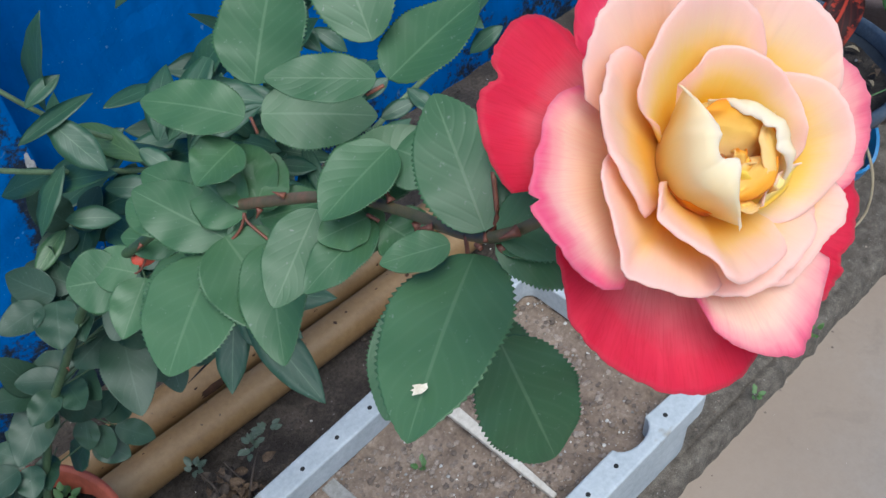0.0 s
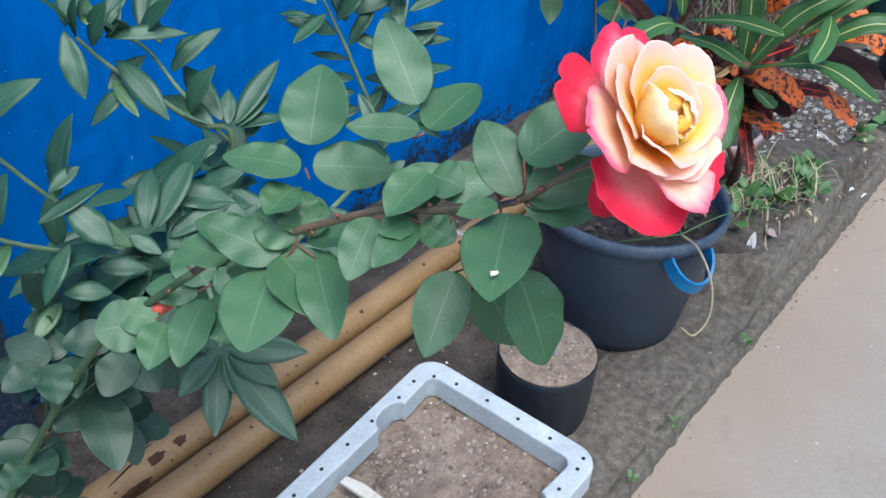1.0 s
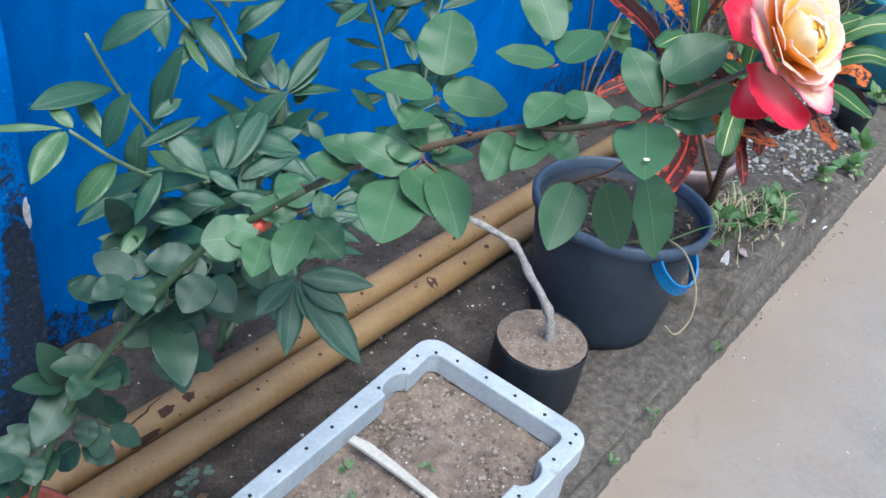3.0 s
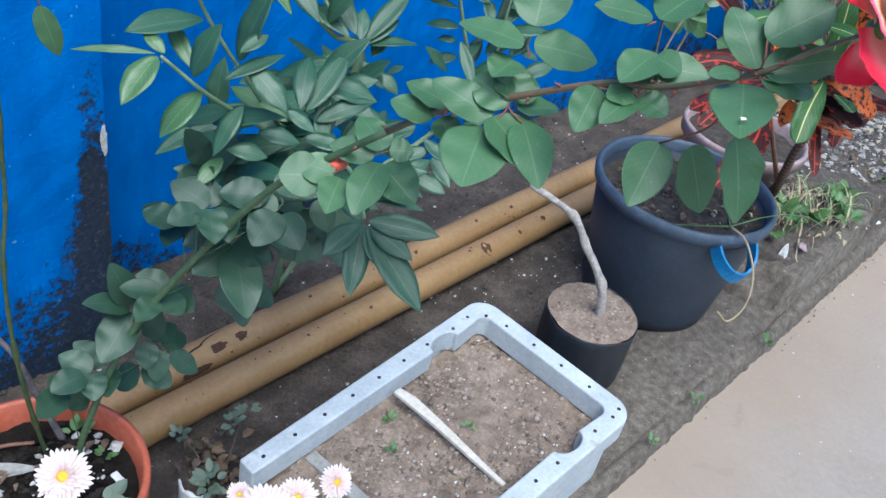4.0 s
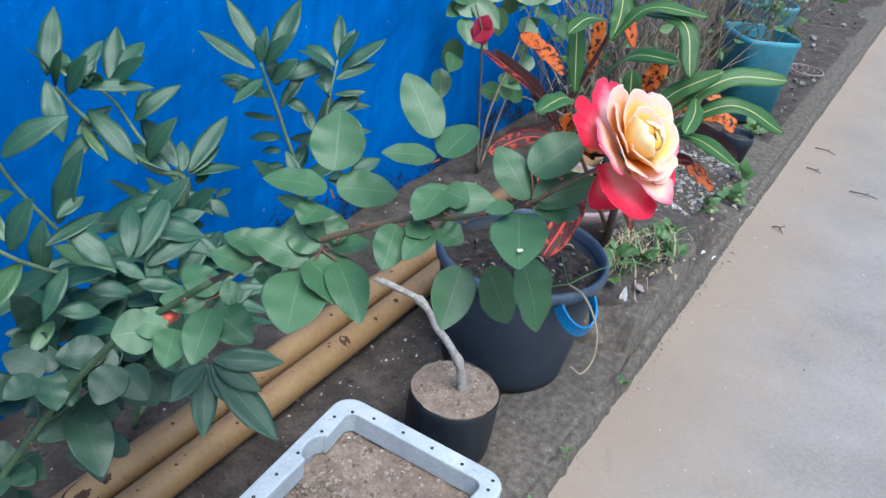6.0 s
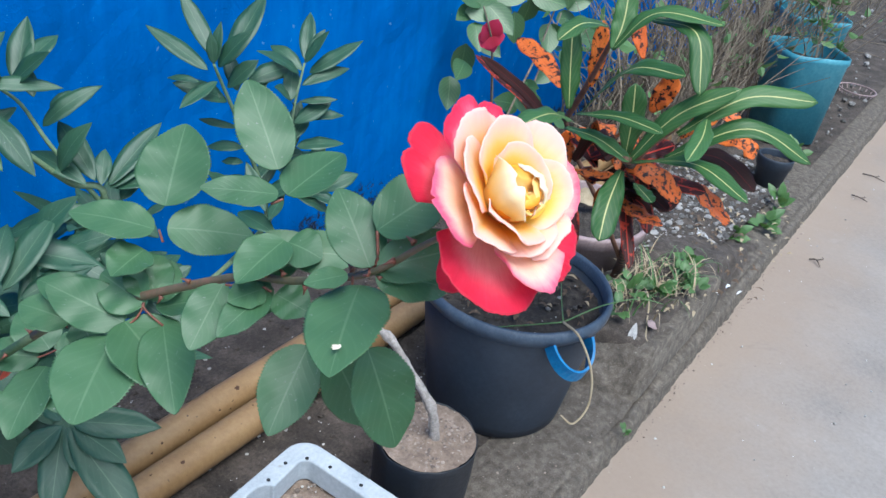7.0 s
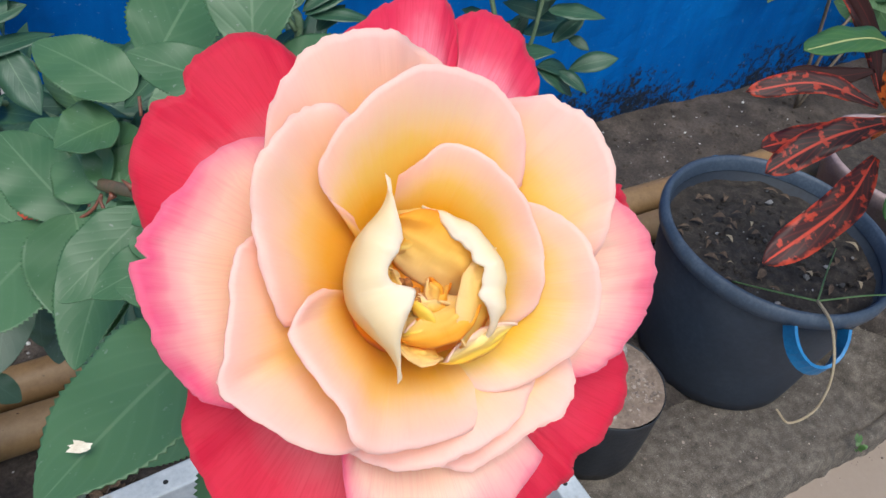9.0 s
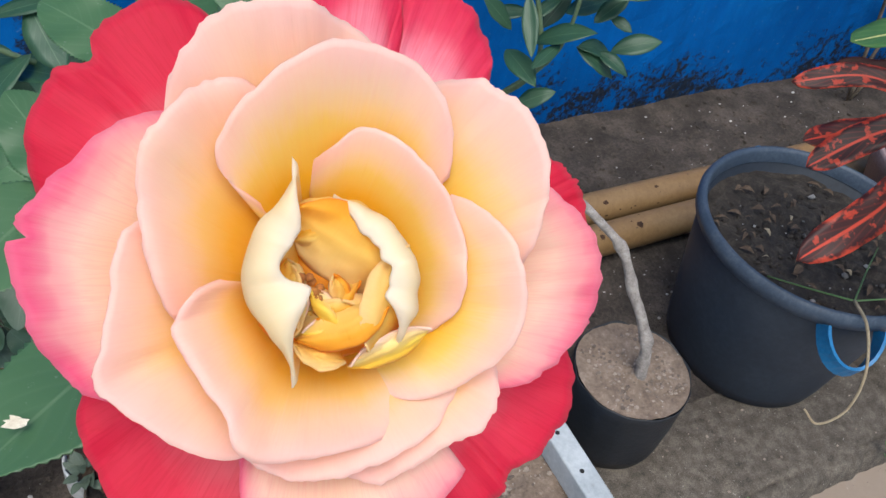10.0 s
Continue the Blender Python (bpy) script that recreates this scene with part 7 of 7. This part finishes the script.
def in_disc(cx, cy, r, z, n, size, seed, material, label, name="compost_bits"):
    return scatter(name, n, (cx - r * 0.7, cx + r * 0.7, cy - r * 0.7, cy + r * 0.7), size, seed, material, label, lambda x, y: z)


in_disc(BUCK[0], BUCK[1], BR * 0.92, BH - 0.039, 420, 0.0075, 31, "compost", "lumps of dark compost in the bucket")
in_disc(BUCK[0], BUCK[1], BR * 0.92, BH - 0.034, 30, 0.007, 32, "rubble", "grey bits in the bucket compost")
in_disc(POT[0], POT[1], 0.128, 0.165, 700, 0.0115, 33, "potting", "lumps of black potting soil")
in_disc(POT[0], POT[1], 0.128, 0.170, 46, 0.006, 34, "stones", "white flecks on the potting soil")
in_disc(BAG[0], BAG[1], 0.085, 0.155, 500, 0.0042, 35, "crumb", "crumbs of sandy soil in the grow bag")


# debris on the potting soil
def lump(x, y, z, r, seed):
    bm = bmesh.new()
    bmesh.ops.create_icosphere(bm, subdivisions=3, radius=r)
    for v in bm.verts:
        q = 0.85 + 0.75 * nz(v.co.x + seed, v.co.y, v.co.z, 1.3 / r) + 0.40 * nz(v.co.x, v.co.y + seed, v.co.z, 3.2 / r)
        v.co = Vector((v.co.x * q * 1.2, v.co.y * q, v.co.z * q * 0.65)) + Vector((x, y, z))
    tagged(mesh_ob("plaster_lump", bm, M["bare_plaster"]), "knobbly white plaster lump on the potting soil", "plaster lump", "plaster lumps")


for i, (x, y, r) in enumerate(((-0.041, 0.957, 0.013), (-0.052, 0.930, 0.009), (0.118, 0.932, 0.008), (0.085, 0.979, 0.005), (0.100, 0.954, 0.004), (0.108, 0.962, 0.0045))):
    lump(x, y, 0.172, r, i * 1.7)
twig = thing("brown_twig", "bare brown twig lying on the potting soil", "twig")
stem(twig, [(-0.060, 1.020, 0.178), (-0.022, 1.018, 0.178), (0.005, 1.012, 0.177), (0.036, 0.998, 0.174)], 0.0034, 0.0024, "croton_stem")
curl = thing("dry_blade", "curled dry grey-white leaf on the potting soil", "dead leaf")
solidify(part("blade", leaf_bm((-0.075, 1.005, 0.178), (0.022, 0.952, 0.180), 0.020, (-0.2, -0.4, 0.9), 0.7, 0.16, 0, 14, 0.9, 0.12, keen=0.6), M["grey_slat"], curl), 0.0006)


# ---- further along: teal tubs, brush and the shrub on the wall ----
def tub(where, r, h, turn):
    ob = thing("teal_tub", "large teal plastic tub with straggly plants", "tub", "teal tubs")
    ob.location = where
    ob.rotation_euler.z = turn
    part("body", lathe([(0.0, 0.02), (r * 0.8, 0.02), (r * 0.96, h - 0.01), (r * 0.98, h), (r * 1.0, h), (r * 1.01, h - 0.02), (r * 0.97, h - 0.03), (r * 0.84, 0.0), (0.0, 0.0)], 48), M["teal"], ob)
    for v in ob.children[0].data.vertices:
        an = math.atan2(v.co.y, v.co.x)
        k = (abs(math.cos(an)) ** 5 + abs(math.sin(an)) ** 5) ** (-0.2)
        v.co.x, v.co.y = v.co.x * k, v.co.y * k
    so = part("soil", disc_soil(r * 0.93, 0.01, 5.0, 20), M["compost"], ob)
    so.location.z = h - 0.06
    return ob


tub((3.50, 0.77, 0.02), 0.128, 0.35, 0.75)
tub((4.30, 0.95, 0.02), 0.15, 0.32, 0.6)


pot("dark_pot", "small black plastic pot standing before the teal tub", "flower pot", (2.99, 0.66, 0.0), 0.062, 0.11, M["bucket"], M["compost"], 0.02)
basket = thing("basket", "small white wire basket at the edge of the bed", "basket")
basket.location = (4.40, 0.66, -0.035)
for z, r in ((0.005, 0.050), (0.035, 0.066), (0.070, 0.085)):
    ring = [(r * math.cos(radians(a)), r * math.sin(radians(a)), z) for a in range(0, 361, 15)]
    part("hoop", tube(ring, 0.004, 6, cap=False), M["white_pot"], basket)
for k in range(16):
    a = radians(22.5 * k)
    part("rib", tube([(0.0, 0.0, 0.004), (0.050 * math.cos(a), 0.050 * math.sin(a), 0.005), (0.086 * math.cos(a), 0.086 * math.sin(a), 0.070)], 0.0025, 5), M["white_pot"], basket)


def brush(name, box, n, length, seed, material, label, leaves=None, nl=0, up=0.4, base=0.0, size=1.0):
    """A tangle of thin twigs, joined, with small leaves."""
    rn = random.Random(seed)
    verts, faces = [], []
    def stick(p, q, r):
        d = (q - p).normalized()
        a = d.cross(Vector((0.3, 0.5, 0.8))).normalized() * r
        b = d.cross(a)
        o = len(verts)
        verts.extend([tuple(p + a), tuple(p + b * 0.9 - a * 0.5), tuple(p - b * 0.9 - a * 0.5), tuple(q + a * 0.5), tuple(q + b * 0.4 - a * 0.25), tuple(q - b * 0.4 - a * 0.25)])
        faces.extend([(o, o + 1, o + 4, o + 3), (o + 1, o + 2, o + 5, o + 4), (o + 2, o, o + 3, o + 5)])
    tips = []
    for i in range(n):
        p = Vector((rn.uniform(box[0], box[1]), rn.uniform(box[2], box[3]), base + rn.uniform(0.0, 0.1)))
        d = Vector((rn.uniform(-0.6, 0.6), rn.uniform(-0.5, 0.4), rn.uniform(up, 1.0))).normalized()
        for k in range(4):
            q = p + d * length * rn.uniform(0.15, 0.32)
            stick(p, q, 0.0035 - 0.0006 * k)
            tips.append(q)
            p = q
            d = (d + Vector((rn.uniform(-0.6, 0.6), rn.uniform(-0.5, 0.6), rn.uniform(-0.5, 0.3) + up * 0.4))).normalized()
    me = bpy.data.meshes.new(name)
    me.from_pydata(verts, [], faces)
    me.materials.append(M[material])
    ob = tagged(new(name, me), label, "brush", kind="stuff")
    if leaves:
        bm = bmesh.new()
        uv = bm.loops.layers.uv.new("UVMap")
        for i in range(nl):
            p = rn.choice(tips)
            d = Vector((rn.uniform(-1, 1), rn.uniform(-1, 1), rn.uniform(-0.4, 0.6))).normalized()
            L = rn.uniform(0.04, 0.075)
            s = d.cross(Vector((rn.uniform(-1, 1), rn.uniform(-1, 1), 1))).normalized() * L * 0.27
            L *= size
            s *= size
            up_v = d.cross(s).normalized() * L * 0.08
            rib = [bm.verts.new(p), bm.verts.new(p + d * L * 0.35), bm.verts.new(p + d * L * 0.7 - up_v), bm.verts.new(p + d * L - up_v * 2)]
            for sg in (1, -1):
                e1, e2 = bm.verts.new(p + d * L * 0.35 + s * sg + up_v), bm.verts.new(p + d * L * 0.72 + s * sg * 0.8)
                for vs, qs in (((rib[0], rib[1], e1), ((0, 0), (0, 0.35), (sg, 0.35))), ((rib[1], rib[2], e2, e1), ((0, 0.35), (0, 0.7), (sg, 0.72), (sg, 0.35))), ((rib[2], rib[3], e2), ((0, 0.7), (0, 1), (sg, 0.72)))):
                    f = bm.faces.new(vs)
                    for lp, q in zip(f.loops, qs):
                        lp[uv].uv = q
        tagged(mesh_ob(name + "_leaves", bm, M[leaves], None, False), "small leaves among the brush", "foliage", kind="stuff")
    return ob


brush("dry_brush", (2.6, 4.3, 0.92, 1.36), 420, 0.75, 1, "dry_brush", "dry twiggy brush against the wall", "weed", 220)
brush("dry_brush", (4.2, 7.5, 0.9, 2.4), 260, 0.95, 2, "dry_brush", "dry twiggy brush along the far bank", "weed", 700)
brush("tub_plant", (3.43, 3.57, 0.70, 0.84), 16, 0.34, 3, "dry_brush", "straggly stems in the teal tub", "weed", 110, 0.9, 0.30, 0.7)
brush("tub_plant", (4.20, 4.42, 0.86, 1.05), 22, 0.5, 4, "cane_green", "straggly stems in the far teal tub", "weed", 160, 0.8, 0.28, 0.8)

wall_bush = thing("flowering_bush", "thin bush with one deep pink flower near the wall", "bush")
for pts in ([(2.15, 1.30, 0.0), (2.12, 1.28, 0.22), (2.25, 1.28, 0.42), (2.33, 1.28, 0.60)], [(2.15, 1.30, 0.0), (2.02, 1.27, 0.30), (1.88, 1.22, 0.50), (1.80, 1.19, 0.585), (1.76, 1.20, 0.66)], [(2.16, 1.30, 0.0), (2.28, 1.29, 0.30), (2.40, 1.30, 0.52)]):
    stem(wall_bush, pts, 0.0048, 0.0020, "dry_brush")
rn = random.Random(77)
for c in [(1.895, 1.33, 0.458), (1.93, 1.33, 0.567), (1.96, 1.33, 0.60), (2.229, 1.30, 0.56), (2.33, 1.30, 0.45), (2.40, 1.30, 0.40), (2.31, 1.30, 0.28), (2.39, 1.30, 0.52), (2.60, 1.32, 0.42), (2.03, 1.32, 0.62), (2.15, 1.30, 0.62), (2.45, 1.30, 0.60), (2.28, 1.3, 0.64), (2.2, 1.3, 0.35)]:
    for k in range(3):
        b = Vector(c) + Vector((rn.gauss(0, 0.03), rn.gauss(0, 0.02), rn.gauss(0, 0.03)))
        d = Vector((rn.uniform(-1, 1), rn.uniform(-0.8, 0.2), rn.uniform(-0.9, 0.4))).normalized() * rn.uniform(0.07, 0.11)
        ob = part("leaf", leaf_bm(b, b + d, d.length * 0.62, (-0.6, -0.6, 0.5), 0.2, 0.15, 0, 8, 0.8, 0.04), M["young_leaf"], wall_bush)
for k in range(5):
    an = 2 * math.pi * k / 5
    b = Vector((1.80, 1.19, 0.585))
    d = Vector((-0.3 * math.sin(an), -0.25, 0.0)) * 0.02 + Vector((math.cos(an) * 0.8, -0.35 * math.cos(an), math.sin(an))) * 0.045
    part("petal", leaf_bm(b, b + d, 0.05, (-0.6, -0.6, 0.5), -0.2, 0.1, 0, 8, 0.65, 0.05), M["pink_flower"], wall_bush, "deep pink petal")


# a broken slab of old concrete beside the bucket, and scraps of plastic film on it
bm = grid_sheet(1.50, 2.05, 0.525, 0.72, 60, 22, lambda x, y: 0.092 * min(1.0, max(0.0, (x - 1.50 + 0.05 * nz(x, y, 0, 12)) / 0.10)) ** 0.6 + 0.014 * nz(x, y, 1, 9) + 0.009 * nz(x, y, 6, 30))
edge = [e for e in bm.edges if e.is_boundary]
ex = bmesh.ops.extrude_edge_only(bm, edges=edge)
for v in ex["geom"]:
    if isinstance(v, bmesh.types.BMVert):
        v.co.z = -0.03
        v.co.x += -0.02 if v.co.x < 1.6 else 0.0
        v.co.y += -0.015 if v.co.y < 0.6 else 0.0
bmesh.ops.recalc_face_normals(bm, faces=bm.faces)
tagged(mesh_ob("concrete_slab", bm, M["kerb"]), "broken slab of dark old concrete beside the bucket", "concrete slab")
rn = random.Random(8)
for i, (x, y, sz) in enumerate([(1.66, 0.565, 0.028), (1.90, 0.60, 0.02), (1.78, 0.63, 0.016), (2.0, 0.61, 0.022)]):
    bm = grid_sheet(-sz / 2, sz / 2, -sz * 0.35, sz * 0.35, 8, 6, lambda a, b: 0.35 * sz * nz(a + i, b, 0, 60) + sz * 0.2)
    ob = tagged(mesh_ob("plastic_scrap", bm, M["white_pot"]), "crumpled scrap of white plastic film on the slab", "litter", "plastic scraps")
    ob.matrix_world = pose(x, y, 0.112, 0, 0, rn.uniform(0, 180))
    solidify(ob, 0.0006)

# fallen twigs and dead bits on the pavement
rn = random.Random(41)
for a, c in (((3.522, 0.425), (3.515, 0.342)), ((3.166, 0.23), (3.185, 0.13)), ((3.268, 0.41), (3.256, 0.353)), ((2.62, 0.40), (2.60, 0.36))):
    tw = thing("fallen_twig", "small dark dry twig lying on the pavement", "twig", "fallen twigs")
    m = ((a[0] + c[0]) / 2 + rn.uniform(-0.015, 0.015), (a[1] + c[1]) / 2)
    stem(tw, [(a[0], a[1], PAVE_Z + 0.006), (m[0], m[1], PAVE_Z + 0.012), (c[0], c[1], PAVE_Z + 0.005)], 0.0026, 0.0014, "twig")
    stem(tw, [(m[0], m[1], PAVE_Z + 0.011), (m[0] + 0.03, m[1] - 0.015, PAVE_Z + 0.008), (m[0] + 0.05, m[1] - 0.01, PAVE_Z + 0.004)], 0.0016, 0.0008, "twig")

# white debris on the soil of the terracotta pot
for i, (dx, dy, sz) in enumerate([(-0.06, -0.055, 0.034), (-0.085, -0.015, 0.030), (0.055, -0.02, 0.024), (0.03, 0.01, 0.018), (0.075, 0.02, 0.022), (-0.03, -0.085, 0.030), (0.09, -0.045, 0.018), (-0.10, 0.02, 0.022), (0.015, -0.06, 0.016)]):
    bm = grid_sheet(-sz / 2, sz / 2, -sz * 0.3, sz * 0.3, 8, 6, lambda p, q: 0.3 * sz * nz(p + i, q, 0, 50))
    ob = tagged(mesh_ob("white_chip", bm, M["white_chip"]), "pale broken chip lying on the potting soil", "litter", "white chips")
    ob.matrix_world = pose(POT[0] + dx, POT[1] + dy, 0.176, 12 * math.sin(i), 10 * math.cos(i), 47 * i)
    solidify(ob, 0.0025)


def litter(name, centre, radius, n, seed, material, label):
    """Curled dead leaves and bits lying about, joined."""
    rn = random.Random(seed)
    bm = bmesh.new()
    for i in range(n):
        an, q = rn.uniform(0, 6.3), radius * math.sqrt(rn.random())
        o = Vector(centre) + Vector((q * math.cos(an), q * math.sin(an), rn.uniform(0.0, 0.006)))
        t, L = rn.uniform(0, 6.3), rn.uniform(0.010, 0.026)
        d, s = Vector((math.cos(t), math.sin(t), rn.uniform(-0.1, 0.25))), Vector((-math.sin(t), math.cos(t), rn.uniform(-0.3, 0.3)))
        w, rows = L * rn.uniform(0.12, 0.30), []
        for k in range(5):
            u = k / 4
            h = w * math.sin(math.pi * min(0.96, u + 0.06))
            p = o + d * L * (u - 0.5)
            rows.append([bm.verts.new(p + s * h * c + Vector((0, 0, 0.5 * h * abs(c) + 0.004 * math.sin(u * 3)))) for c in (-1, 0, 1)])
        for r0, r1 in zip(rows, rows[1:]):
            for c in range(2):
                bm.faces.new((r0[c], r0[c + 1], r1[c + 1], r1[c]))
    return tagged(mesh_ob(name, bm, M[material]), label, "leaf litter", kind="stuff")


litter("leaf_litter", (BUCK[0], BUCK[1], BH - 0.034), BR * 0.85, 60, 3, "dead_leaf", "curled brown dead leaves on the bucket compost")
litter("leaf_litter", (BUCK[0], BUCK[1], BH - 0.034), BR * 0.85, 9, 4, "straw", "pale dry leaf scraps on the bucket compost")
litter("leaf_litter", (1.85, 0.66, 0.108), 0.16, 46, 5, "straw", "dry leaf scraps among the rubble")
litter("leaf_litter", (1.95, 0.78, 0.05), 0.30, 22, 6, "white_chip", "pale papery litter on the rubble")
litter("leaf_litter", (POT[0], POT[1], 0.172), 0.11, 22, 7, "dead_leaf", "brown leaf scraps on the potting soil")
litter("leaf_litter", (2.05, 0.70, 0.075), 0.24, 26, 11, "white_chip", "torn pale plastic and paper scraps on the rubble")
litter("leaf_litter", (2.10, 0.72, 0.075), 0.30, 120, 12, "dead_leaf", "brown dead leaves among the rubble")
litter("leaf_litter", (2.45, 0.74, 0.06), 0.34, 130, 13, "straw", "dry straw-coloured leaves along the bed")
